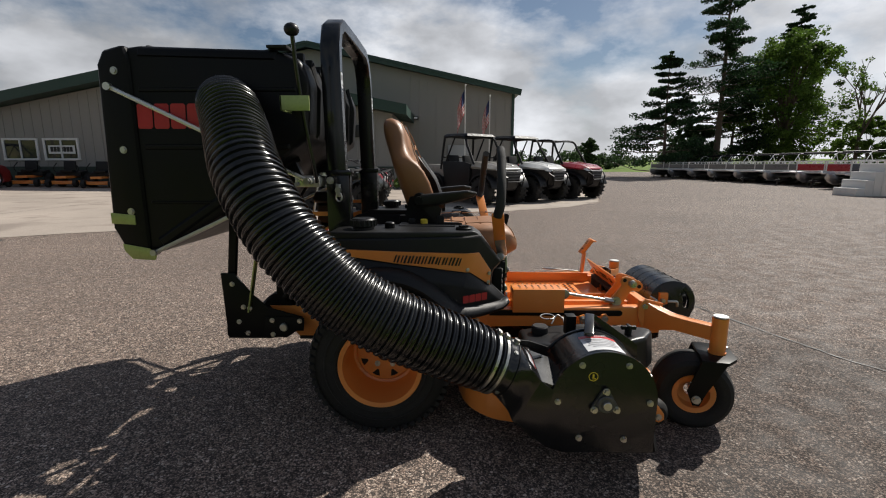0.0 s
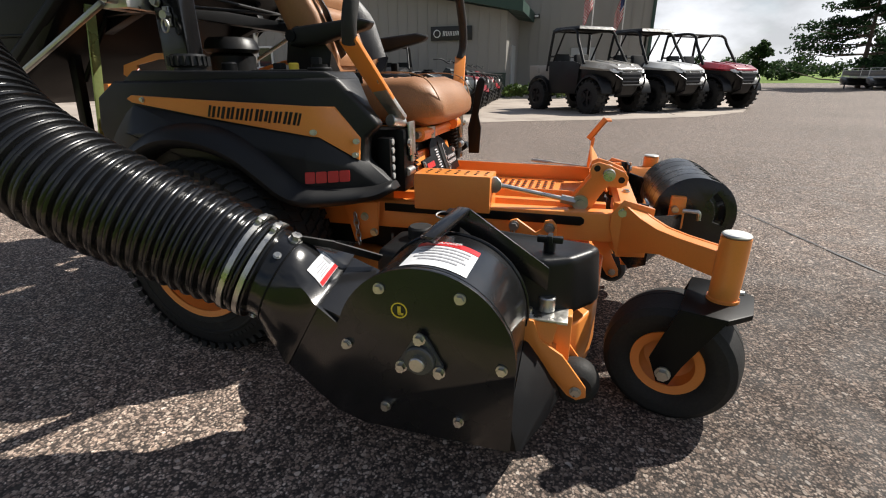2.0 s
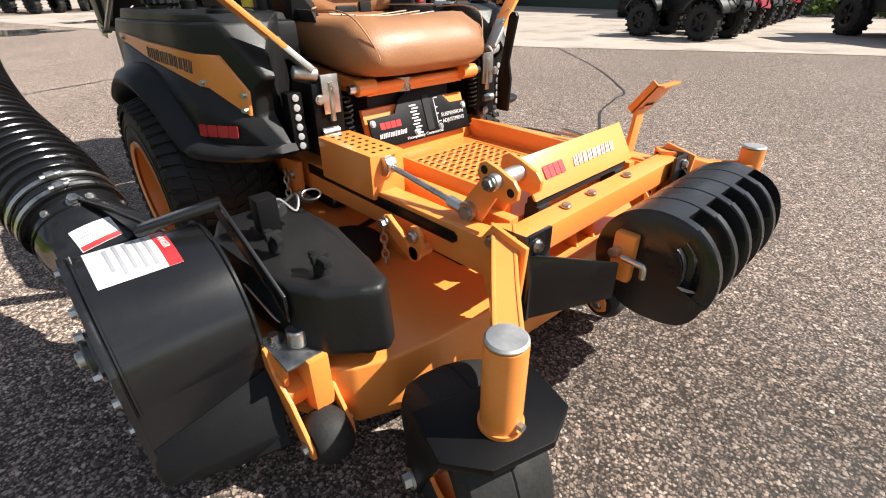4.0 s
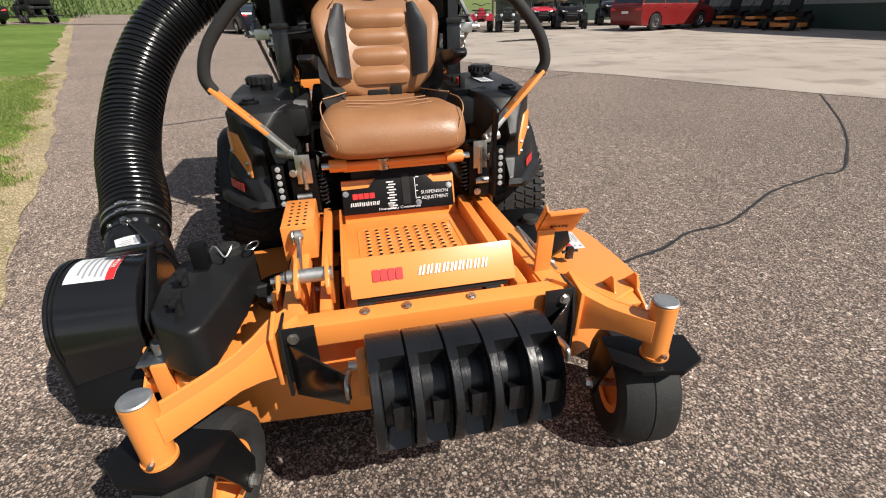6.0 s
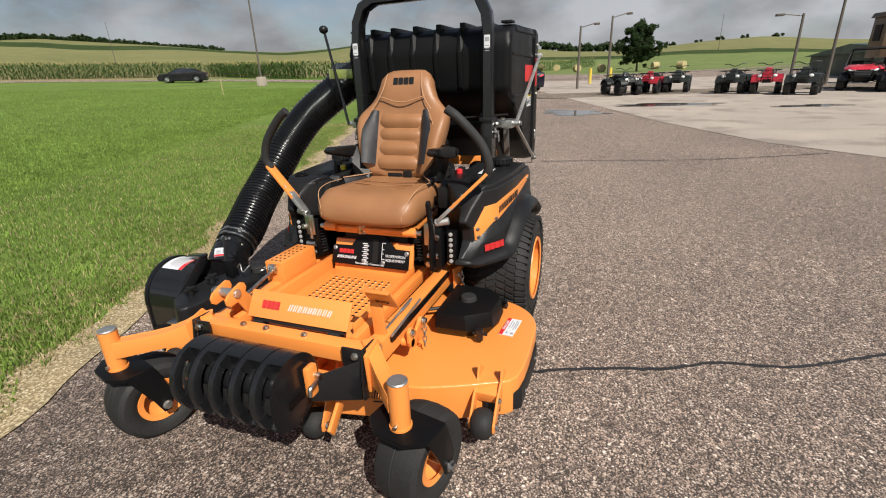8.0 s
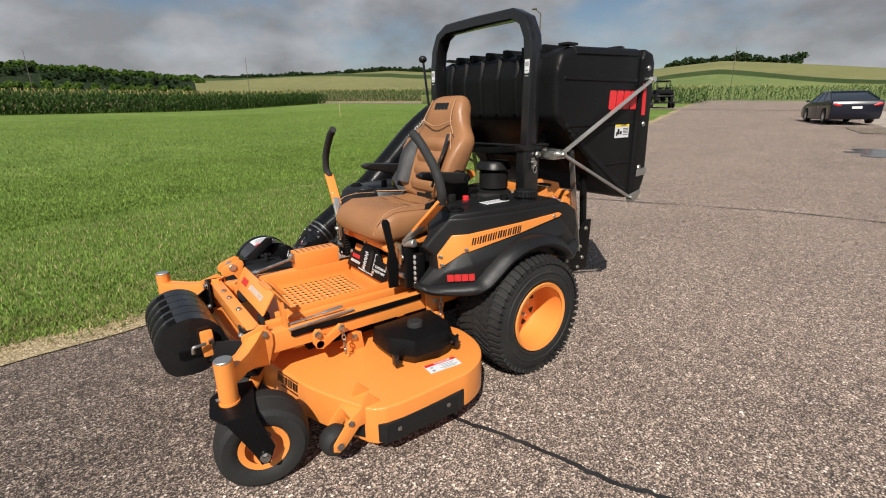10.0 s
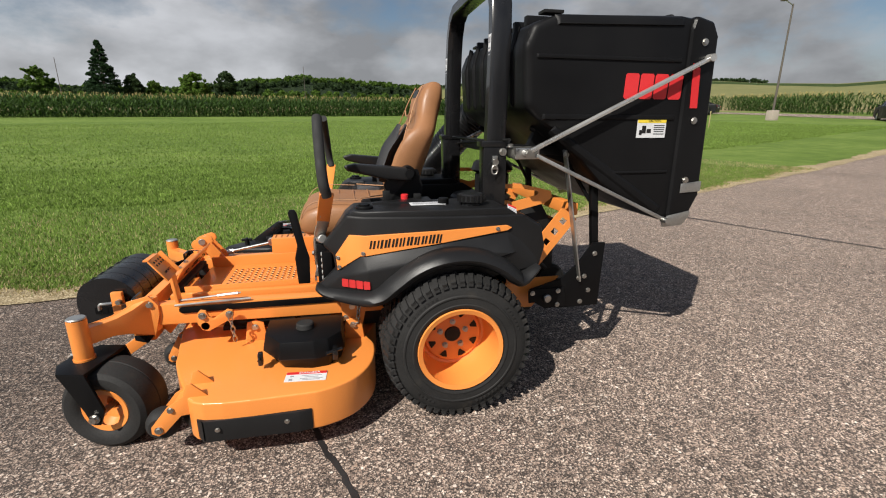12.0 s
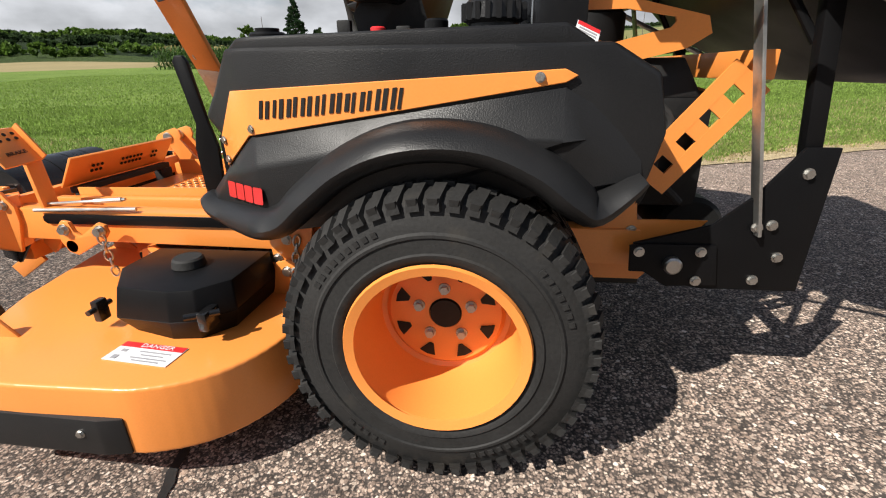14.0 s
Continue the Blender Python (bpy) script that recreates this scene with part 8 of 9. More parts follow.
    bm = bmx()
    prism(bm, [(.93, .13), (1.02, .24), (1.03, .30), (.90, .30), (.86, .25)], 'y', -.735, -.725, .002)
    prism(bm, [(.94, .30), (1.06, .30), (1.06, .18), (.98, .15)], 'y', -.70, -.66, .004)
    part("mount_plate", bm, ORANGE, blower, "orange deck mounting plate")


make_blower()

# ---- corrugated hose ----
hose = thing("collection_hose", "thick black corrugated hose from blower to hopper", "hose")
HOSE_LINE = [(-.655, -.38, 1.318), (-.62, -.47, 1.325), (-.56, -.58, 1.298), (-.475, -.72, 1.200), (-.376, -.88, 1.059), (-.26, -.97, .905), (-.16, -1.0, .795), (-.049, -1.01, .691), (.105, -.99, .592), (.284, -.935, .497), (.37, -.915, .455), (.432, -.902, .423)]


def make_hose():
    path = smooth_path(HOSE_LINE, 26)
    # even steps along the line, one rib every 24 mm
    ds = [0]
    for a, b in zip(path, path[1:]):
        ds.append(ds[-1] + (b - a).length)
    total, pitch, sub = ds[-1], .0245, 10
    n = int(total / pitch) * sub
    pts, rs = [], []
    j = 0
    for i in range(n + 1):
        s = total * i / n
        while j < len(ds) - 2 and ds[j + 1] < s:
            j += 1
        t = (s - ds[j]) / max(1e-6, ds[j + 1] - ds[j])
        pts.append(path[j].lerp(path[j + 1], t))
        end = min(1, (total - s) / .12)
        base = .104 - .008 * (1 - end)
        rs.append(base + (.0092, .0076, .0008, .0022, .0034, .0036, .0030, .0008, .0076, .0092)[i % sub])
    bm = bmx()
    tube(bm, pts, rs, 40)
    part("corrugated_tube", bm, HOSE, hose, smooth=30)
    for i, w in ((34, .106), (len(pts) - 19, .101), (len(pts) - 6, .099)):
        bm = bmx()
        d = (pts[i + 1] - pts[i - 1]).normalized()
        lathe(bm, [(-.005, w + .003), (-.005, w + .0075), (.005, w + .0075), (.005, w + .003)], pts[i], d, 40, closed=True)
        u, v = frame_of(d)[1:]
        a = 1.45
        p = pts[i] + (u * math.cos(a) + v * math.sin(a)) * (w + .010)
        way = v * math.cos(a) - u * math.sin(a)
        cyl(bm, p - way * .018, p + way * .018, .0055, 8)
        bar(bm, p - way * .009, p + way * .009, .014, .012, .002, up=p - pts[i])
        part("hose_clamp", bm, ZINC, hose, "plated worm-drive hose clamp")
    bm = bmx()
    a, b = Vector(HOSE_LINE[0]), Vector(HOSE_LINE[2])
    cyl(bm, a.lerp(b, -.3), a.lerp(b, .35), .100, 28)
    part("hopper_inlet", bm, BAG_PLASTIC, hose)


make_hose()

# ---- shop building ----
SIDING = surface("grey_metal_siding", (0.275, 0.265, 0.245), 0.55, var=0.06, big=0.4, fine=30, bump=0.05)
SIDING_DARK = surface("dark_green_wainscot", (0.030, 0.050, 0.040), 0.5, var=0.1, big=0.6, fine=30, bump=0.05)
ROOF_GREEN = surface("dark_green_roof_metal", (0.022, 0.055, 0.042), 0.45, var=0.12, big=0.5, fine=20, bump=0.05)
TRIM_WHITE = surface("white_trim", (0.72, 0.72, 0.70), 0.5, var=0.05, big=2, fine=40, bump=0)
GLASS = bpy.data.materials.new("window_glass")
gn, gl, gp = nodes_of(GLASS)
gp.inputs["Base Color"].default_value = (0.02, 0.025, 0.03, 1)
gp.inputs["Roughness"].default_value = 0.04
gp.inputs["Specular IOR Level"].default_value = 0.8
DOOR_GREY = surface("grey_door_paint", (0.40, 0.41, 0.41), 0.5, var=0.05, bump=0)


def siding_wall(name, pts2, ax, face, thick, rib_step, parent, label=""):
    """A ribbed metal wall: outline in x,z (or y,z), ribs standing proud."""
    bm = bmx()
    prism(bm, pts2, ax, face, face + thick)
    w = part(name, bm, SIDING, parent, label)
    return w


def ribs(parent, x0, x1, zfun, y, step=0.45):
    bm = bmx()
    x = x0 + step / 2
    while x < x1:
        box(bm, (x - .02, y - .022, 0.02), (x + .02, y, zfun(x)))
        x += step
    part("wall_rib", bm, SIDING, parent)


def window(parent, x, z0, w, h, y, sign=False):
    bm = bmx()
    for a, b in (((x, z0), (x + w, z0 + .09)), ((x, z0 + h - .09), (x + w, z0 + h)), ((x, z0 + .09), (x + .09, z0 + h - .09)), ((x + w - .09, z0 + .09), (x + w, z0 + h - .09)), ((x + w / 2 - .03, z0 + .09), (x + w / 2 + .03, z0 + h - .09))):
        box(bm, (a[0], y - .09, a[1]), (b[0], y - .01, b[1]), .006)
    f = part("window_frame", bm, TRIM_WHITE, parent, "white window frame")
    for k in range(2):
        bm = bmx()
        box(bm, (x + .09 + k * w / 2 - k * .06, y - .04, z0 + .09), (x + w / 2 - .03 + k * (w / 2 - .06), y - .015, z0 + h - .09))
        part("pane", bm, GLASS, f)
    if sign:
        bm = bmx()
        box(bm, (x + .2, y - .055, z0 + .30), (x + w - .2, y - .042, z0 + h - .32))
        part("window_sign", bm, TRIM_WHITE, f, "white sign board in the window")
        bm = bmx()
        letter_bars(bm, plane_of((x + w / 2, y - .058, z0 + h / 2), (1, 0, 0), (0, 0, 1)), w - .6, .22, 3, 0, 7)
        part("lettering", bm, INK, f)


shop = thing("shop_building", "grey metal shop with dark green roof and white windows", "building")


def make_shop():
    # tall hall behind
    roof = lambda x: 4.7 + (6.95 - 4.7) * (1 - abs(x + 7.0) / 10.6)
    out = [(-17.6, 0), (3.6, 0), (3.6, 4.7), (-7.0, 6.95), (-17.6, 4.7)]
    siding_wall("hall_wall", out, 'y', 22.6, 16.0, .5, shop, "grey ribbed metal gable wall")
    ribs(shop, -2.0, 3.6, lambda x: roof(x) - .1, 22.6)
    bm = bmx()
    for a, b in (((-7.0, 7.10), (3.95, 4.72)), ((-7.0, 7.10), (-17.95, 4.72))):
        bar(bm, (a[0], 22.2, a[1]), (b[0], 22.2, b[1]), .14, .30)
        poly_solid(bm, [(a[0], 22.1, a[1] + .02), (b[0], 22.1, b[1] + .02), (b[0], 39, b[1] + .02), (a[0], 39, a[1] + .02)], [(a[0], 22.1, a[1] + .10), (b[0], 22.1, b[1] + .10), (b[0], 39, b[1] + .10), (a[0], 39, a[1] + .10)])
    part("hall_roof", bm, ROOF_GREEN, shop, "dark green metal roof with deep fascia")
    bm = bmx()
    box(bm, (3.52, 22.52, 0), (3.66, 22.62, 4.75))
    part("corner_trim", bm, ROOF_GREEN, shop)
    bm = bmx()
    box(bm, (-1.62, 22.40, 3.42), (-1.36, 22.6, 3.58), .02)
    wl_ = part("wall_lamp", bm, INK, shop, "small black wall lamp")
    bm = bmx()
    box(bm, (-1.58, 22.385, 3.45), (-1.40, 22.40, 3.54))
    part("lamp_glass", bm, LENS, wl_)
    # low front wing
    x0, x1, xr, ze, zr, yf = -21.7, -2.3, -12.0, 3.35, 5.2, 19.0
    out = [(x0, 0), (x1, 0), (x1, ze), (xr, zr), (x0, ze)]
    siding_wall("wing_wall", out, 'y', yf, 3.58, .5, shop, "grey ribbed metal wall of the low wing")
    bm = bmx()
    box(bm, (x0 - .02, yf - .05, 0), (x1 + .02, yf - .004, 0.95))
    box(bm, (x0 - .04, yf - .07, 0.95), (x1 + .04, yf - .004, 1.0))
    part("wainscot", bm, SIDING_DARK, shop, "dark green wainscot along the wall base")
    bm = bmx()
    x = x0 + .2
    while x < x1:
        box(bm, (x - .02, yf - .022, 1.0), (x + .02, yf, ze + (zr - ze) * (1 - abs(x - xr) / (x1 - xr)) - .05))
        x += .45
    part("wall_rib", bm, SIDING, shop)
    bm = bmx()
    for sg in (-1, 1):
        xe = xr + sg * (x1 - xr + .7)
        zz = ze - .13
        hull(bm, [(xr, yf - .7, zr + .05), (xe, yf - .7, zz), (xr, yf - .7, zr + .5), (xe, yf - .7, zz + .45), (xr, yf - .6, zr + .05), (xe, yf - .6, zz), (xr, yf - .6, zr + .5), (xe, yf - .6, zz + .45)])
        poly_solid(bm, [(xr, yf - .6, zr + .06), (xe, yf - .6, zz + .02), (xe, 22.59, zz + .02), (xr, 22.59, zr + .06)], [(xr, yf - .6, zr + .45), (xe, yf - .6, zz + .42), (xe, 22.59, zz + .42), (xr, 22.59, zr + .45)])
    part("wing_roof", bm, ROOF_GREEN, shop, "dark green roof with deep fascia")
    for x, sign in ((-20.3, False), (-18.4, True), (-15.2, False)):
        window(shop, x, 1.28, 1.65, 1.0, yf, sign)
    bm = bmx()
    box(bm, (-5.55, yf - .12, 2.30), (-3.75, yf - .05, 2.85), .01)
    sg = part("wall_sign", bm, INK, shop, "black dealer sign with pale blocks")
    bm = bmx()
    letter_bars(bm, plane_of((-4.5, yf - .125, 2.57), (1, 0, 0), (0, 0, 1)), 1.05, .20, 5, .15, 7)
    lathe(bm, [(0, .16), (.01, .16), (.01, .12), (0, .12)], (-5.27, yf - .123, 2.57), (0, -1, 0), 20)
    part("lettering", bm, TRIM_WHITE, sg)
    bm = bmx()
    box(bm, (-9.6, yf - .12, 2.1), (-8.2, yf - .05, 2.9), .01)
    s2 = part("wall_sign", bm, TRIM_WHITE, shop, "white dealer sign with red and blue blocks")
    bm = bmx()
    letter_bars(bm, plane_of((-8.9, yf - .125, 2.5), (1, 0, 0), (0, 0, 1)), 1.1, .35, 6, .2, 6)
    part("lettering", bm, RED_DULL, s2)
    # side door in the recess
    bm = bmx()
    box(bm, (-2.30, 20.2, 0), (-2.24, 21.3, 2.15))
    part("side_door", bm, DOOR_GREY, shop, "pale grey steel door")
    bm = bmx()
    box(bm, (0.2, 22.5, 0), (1.3, 22.59, 2.1), .01)
    part("hall_door", bm, DOOR_GREY, shop, "pale grey steel door")


make_shop()

# ---- flags ----
FLAG_RED = surface("flag_red", (0.45, 0.03, 0.04), 0.8, var=0.1, bump=0)
FLAG_WHITE = surface("flag_white", (0.70, 0.70, 0.68), 0.8, var=0.06, bump=0)
FLAG_BLUE = surface("flag_blue", (0.03, 0.045, 0.14), 0.8, var=0.1, bump=0)


def flag(x, y, top, side):
    e = thing("flag_pole", "white pole with a drooping striped flag", "flag", "flags before the shop")
    bm = bmx()
    cyl(bm, (x, y, 0), (x, y, top), .03, 10, .022)
    ball(bm, (x, y, top + .03), .05, seg=10)
    part("pole", bm, TRIM_WHITE, e)
    n = 13
    for i in range(n):
        bm = bmx()
        rows = []
        for k in range(10):
            t = k / 9
            z = top - .15 - i * .085 - .95 * t * (.6 + .4 * t)
            off = .09 * math.sin(t * 11 + i * .15)
            rows.append([(x + side * (.03 + .34 * t), y + off, z), (x + side * (.03 + .34 * t), y + off + .004, z - .085)])
        canton = [r for r in rows[:5]] if i < 7 else None
        loft(bm, rows if not canton else rows[4:])
        part("stripe", bm, FLAG_RED if i % 2 == 0 else FLAG_WHITE, e, smooth=60)
        if canton:
            bm = bmx()
            loft(bm, canton)
            part("canton", bm, FLAG_BLUE, e, smooth=60)


flag(1.02, 20.4, 4.75, -1)
flag(2.30, 21.6, 4.45, -1)

# ---- vehicles ----
CAR_GLASS = GLASS
CHROME = surface("bright_trim", (0.6, 0.6, 0.6), 0.2, metal=1, var=0.05, bump=0)


def paint(name, col):
    return surface(name, col, 0.32, var=0.06, big=1.0, fine=60, bump=0, coat=0.35, spec=0.4)


P_GREY, P_PALE = paint("warm_grey_vehicle_paint", (0.26, 0.245, 0.22)), paint("white_vehicle_paint", (0.62, 0.62, 0.60))
P_SILVER, P_WHITE, P_RED = paint("silver_vehicle_paint", (0.15, 0.15, 0.15)), paint("pale_vehicle_paint", (0.52, 0.52, 0.50)), paint("red_vehicle_paint", (0.30, 0.015, 0.025))
P_BRIGHT, P_NAVY, P_BLACK = paint("bright_red_vehicle_paint", (0.55, 0.03, 0.05)), paint("dark_blue_vehicle_paint", (0.006, 0.007, 0.016)), surface("black_vehicle_trim", (0.008, 0.008, 0.009), 0.42, var=0.2, big=2, fine=60, bump=0.05, spec=0.28)
P_WINE, P_CAMO, P_OLIVE = paint("wine_red_vehicle_paint", (0.18, 0.014, 0.014)), paint("brown_vehicle_paint", (0.13, 0.085, 0.05)), paint("dark_olive_vehicle_paint", (0.018, 0.020, 0.016))


P_STEEL = surface("dull_dark_trim", (0.10, 0.10, 0.105), 0.5, var=0.1, big=3, fine=60, bump=0.05)


def wheel_part(parent, c, r, w, rim_mat, side, lugs=True):
    bm = bmx()
    lathe(bm, [(-w / 2, r * .55), (-w / 2, r * .62), (w / 2, r * .62), (w / 2 + .005, r * .50), (w / 2 - .04, r * .42), (w / 2 - .03, .02)], c, (0, side, 0), 20)
    cyl(bm, Vector(c) + Vector((0, side * (w / 2 - .045), 0)), Vector(c) + Vector((0, side * (w / 2 - .02), 0)), r * .18, 10)
    for i in range(5):
        a = 2 * math.pi * i / 5
        e = Vector((math.cos(a), 0, math.sin(a)))
        bar(bm, Vector(c) + Vector((0, side * (w / 2 - .025), 0)) + e * r * .12, Vector(c) + Vector((0, side * (w / 2 - .015), 0)) + e * r * .55, r * .16, .025, up=(0, 1, 0))
    wh = part("wheel", bm, rim_mat, parent)
    bm = bmx()
    lathe(bm, [(-w / 2, r * .58), (-w / 2 - .01, r * .8), (-w / 2 + .01, r * .95), (-w / 4, r), (w / 4, r), (w / 2 - .01, r * .95), (w / 2 + .01, r * .8), (w / 2, r * .58)], c, (0, side, 0), 26)
    if lugs:
        cv = Vector(c)
        for i in range(18):
            a = 2 * math.pi * i / 18
            e, t = Vector((math.cos(a), 0, math.sin(a))), Vector((-math.sin(a), 0, math.cos(a)))
            for sg in (-1, 1):
                hull(bm, [cv + e * (r * k) + t * (q * r * .07) + Vector((0, sg * w * y, 0)) for k in (.94, 1.05) for q in (-1, 1) for y in (.12, .52)])
    part("tyre", bm, RUBBER, wh)


def utv(name_label, body_mat, accent, roof=True, doors=False, cat="utility vehicle"):
    """Side-by-side: tub, hood, bed, cage, roof, seats, four knobbly wheels. x is forward."""
    e = thing("utility_vehicle", name_label, cat, "side-by-sides on the apron")
    for sx in (.98, -.98):
        for sg in (-1, 1):
            wheel_part(e, (sx, sg * .64, .36), .36, .27, P_BLACK, sg)
    bm = bmx()
    hull(bm, [(x, y, z) for y in (-.42, .42) for x, z in ((-1.45, .45), (1.25, .42), (1.35, .55), (-1.45, .62))], .02)
    hull(bm, [(x, y, z) for y in (-.66, .66) for x, z in ((-.55, .42), (.55, .42), (.55, .62), (-.55, .60))], .02)
    part("tub", bm, DARK, e)
    bm = bmx()
    hull(bm, [(.52, -.56, 1.17), (.52, .56, 1.17), (.50, -.66, .98), (.50, .66, .98), (1.20, -.44, 1.08), (1.20, .44, 1.08), (1.44, -.36, .98), (1.44, .36, .98), (1.47, -.34, .93), (1.47, .34, .93), (.58, -.68, 1.04), (.58, .68, 1.04), (1.24, -.62, .97), (1.24, .62, .97), (1.26, -.60, .93), (1.26, .60, .93)], .022, 2)
    for sg in (-1, 1):
        hull(bm, [(.62, sg * .20, 1.16), (1.30, sg * .16, 1.045), (1.30, sg * .24, 1.045), (.62, sg * .30, 1.16), (.62, sg * .21, 1.185), (1.28, sg * .17, 1.065), (1.28, sg * .23, 1.065), (.62, sg * .29, 1.185)], .004)
    hd = part("hood", bm, body_mat, e)
    bm = bmx()
    hull(bm, [(.50, -.64, .60), (.50, .64, .60), (.50, -.64, .985), (.50, .64, .985), (1.24, -.58, .94), (1.24, .58, .94), (1.42, -.38, .93), (1.42, .38, .93), (1.44, -.36, .78), (1.44, .36, .78), (1.30, -.34, .52), (1.30, .34, .52)], .02, 2)
    part("front_fascia", bm, P_BLACK, e, "black plastic nose and inner wings")
    for sg in (-1, 1):
        bm = bmx()
        arch = [(.98 + .46 * math.cos(a), .38 + .47 * math.sin(a)) for a in [math.radians(q) for q in range(15, 166, 15)]]
        loft(bm, [[(x, sg * .44, z + .0), (x, sg * .74, z), (x, sg * .745, z - .05), (x, sg * .44, z - .05)] for x, z in arch], closed=True, caps=True)
        part("fender", bm, P_BLACK, hd)
        bm = bmx()
        hull(bm, [(1.46, sg * .24, .94), (1.40, sg * .46, .97), (1.49, sg * .24, .87), (1.43, sg * .46, .89), (1.30, sg * .52, .96), (1.40, sg * .22, .98)], .01)
        part("headlight", bm, LENS, hd)
    bm = bmx()
    hull(bm, [(x, y, z) for x, y, z in ((1.40, -.34, .62), (1.40, .34, .62), (1.51, -.24, .66), (1.51, .24, .66), (1.51, -.30, .90), (1.51, .30, .90), (1.42, -.36, .92), (1.42, .36, .92), (1.30, -.26, .36), (1.30, .26, .36), (1.44, -.18, .42), (1.44, .18, .42))], .02)
    for sg in (-1, 1):
        tube(bm, [(1.36, sg * .28, .42), (1.56, sg * .30, .50), (1.58, sg * .34, .74), (1.46, sg * .44, .84)], .022, 8)
    tube(bm, [(1.58, -.32, .62), (1.58, .32, .62)], .022, 8)
    part("front_bumper", bm, P_BLACK, e)
    bm = bmx()
    for z, w in ((.70, .26), (.78, .28), (.86, .30)):
        box(bm, (1.508, -w, z - .012), (1.522, w, z + .012), .004)
    part("grille_bar", bm, P_STEEL, e)
    bm = bmx()
    for sx in (.9, -.9):
        for sg in (-1, 1):
            tube(bm, [(sx, sg * .2, .44), (sx * 1.08, sg * .56, .36)], .025, 6)
            tube(bm, [(sx, sg * .36, .9), (sx * 1.05, sg * .5, .42)], .035, 8)
    part("suspension_arm", bm, P_BLACK, e)
    bm = bmx()
    hull(bm, [(x, y, z) for y in (-.64, .64) for x, z in ((-1.50, .74), (-.62, .74), (-.62, 1.08), (-1.54, 1.10))], .03)
    part("cargo_bed", bm, body_mat if doors else accent, e)
    for sg in (-1, 1):
        bm = bmx()
        arch = [(-.98 + .46 * math.cos(a), .38 + .47 * math.sin(a)) for a in [math.radians(q) for q in range(15, 166, 15)]]
        loft(bm, [[(x, sg * .44, z), (x, sg * .74, z), (x, sg * .745, z - .05), (x, sg * .44, z - .05)] for x, z in arch], closed=True, caps=True)
        part("fender", bm, accent, e)
    bm = bmx()
    for sg in (-1, 1):
        tube(bm, smooth_path([(.66, sg * .66, 1.10), (.34, sg * .60, 1.58), (.14, sg * .56, 1.84), (-.58, sg * .56, 1.86), (-.66, sg * .58, 1.75), (-.74, sg * .64, .95)], 5), .034, 8)
        tube(bm, [(-.66, sg * .60, 1.0), (-.20, sg * .58, 1.84)], .022, 8)
    for x, z in ((.14, 1.84), (-.58, 1.86), (-.70, 1.3)):
        tube(bm, [(x, -.57, z), (x, .57, z)], .024, 8)
    part("roll_cage", bm, DARK, e)
    if roof:
        bm = bmx()
        hull(bm, [(x, y, z) for x, y, z in ((.30, -.58, 1.86), (.30, .58, 1.86), (-.72, -.60, 1.88), (-.72, .60, 1.88), (.22, -.50, 1.94), (.22, .50, 1.94), (-.62, -.52, 1.96), (-.62, .52, 1.96))], .02)
        part("roof", bm, DARK, e)
    for sg in (-1, 1):
        bm = bmx()
        hull(bm, [(x, sg * y, z) for y in (.08, .54) for x, z in ((-.52, .66), (.02, .66), (.04, .80), (-.46, .78))], .03)
        hull(bm, [(x, sg * y, z) for y in (.10, .52) for x, z in ((-.58, .74), (-.44, .74), (-.56, 1.36), (-.66, 1.34))], .03)
        part("seat", bm, DARK, e)
        bm = bmx()
        if doors:
            hull(bm, [(x, sg * y, z) for y in (.655, .685) for x, z in ((-.55, .45), (.50, .45), (.54, 1.10), (.30, 1.16), (-.62, 1.18))], .01)
        else:
            hull(bm, [(x, sg * y, z) for y in (.655, .685) for x, z in ((-.55, .55), (.50, .55), (.40, .72), (-.50, .74))], .01)
        part("door", bm, P_BLACK if doors else accent, e)
    bm = bmx()
    lathe(bm, [(-.015, .16), (0, .175), (.015, .16), (0, .145)], (.28, .30, 1.02), (-.85, 0, .5), 20, closed=True)
    tube(bm, [(.28, .30, 1.02), (.55, .30, .86)], .02, 8)
    part("steering_wheel", bm, DARK, e)
    return e


def put(e, x, y, deg):
    e.matrix_basis = pose(x, y, float(height(x, y)) + .007, 0, 0, deg)
    return e


for k, (mat_b, mat_a, lab, drs) in enumerate(((P_GREY, P_BLACK, "grey side-by-side with black doors and roof on concrete", True), (P_PALE, P_BLACK, "white side-by-side with black roof on concrete", False),
                                              (P_RED, P_RED, "red side-by-side with open cage on concrete", False))):
    put(utv(lab, mat_b, mat_a, k < 2, drs), 1.0 + k * 1.48, 11.15 + k * 1.18, -49)
put(utv("black side-by-side with windscreen before the shop", P_BLACK, P_BLACK, True, True), -6.0, 15.6, -75)


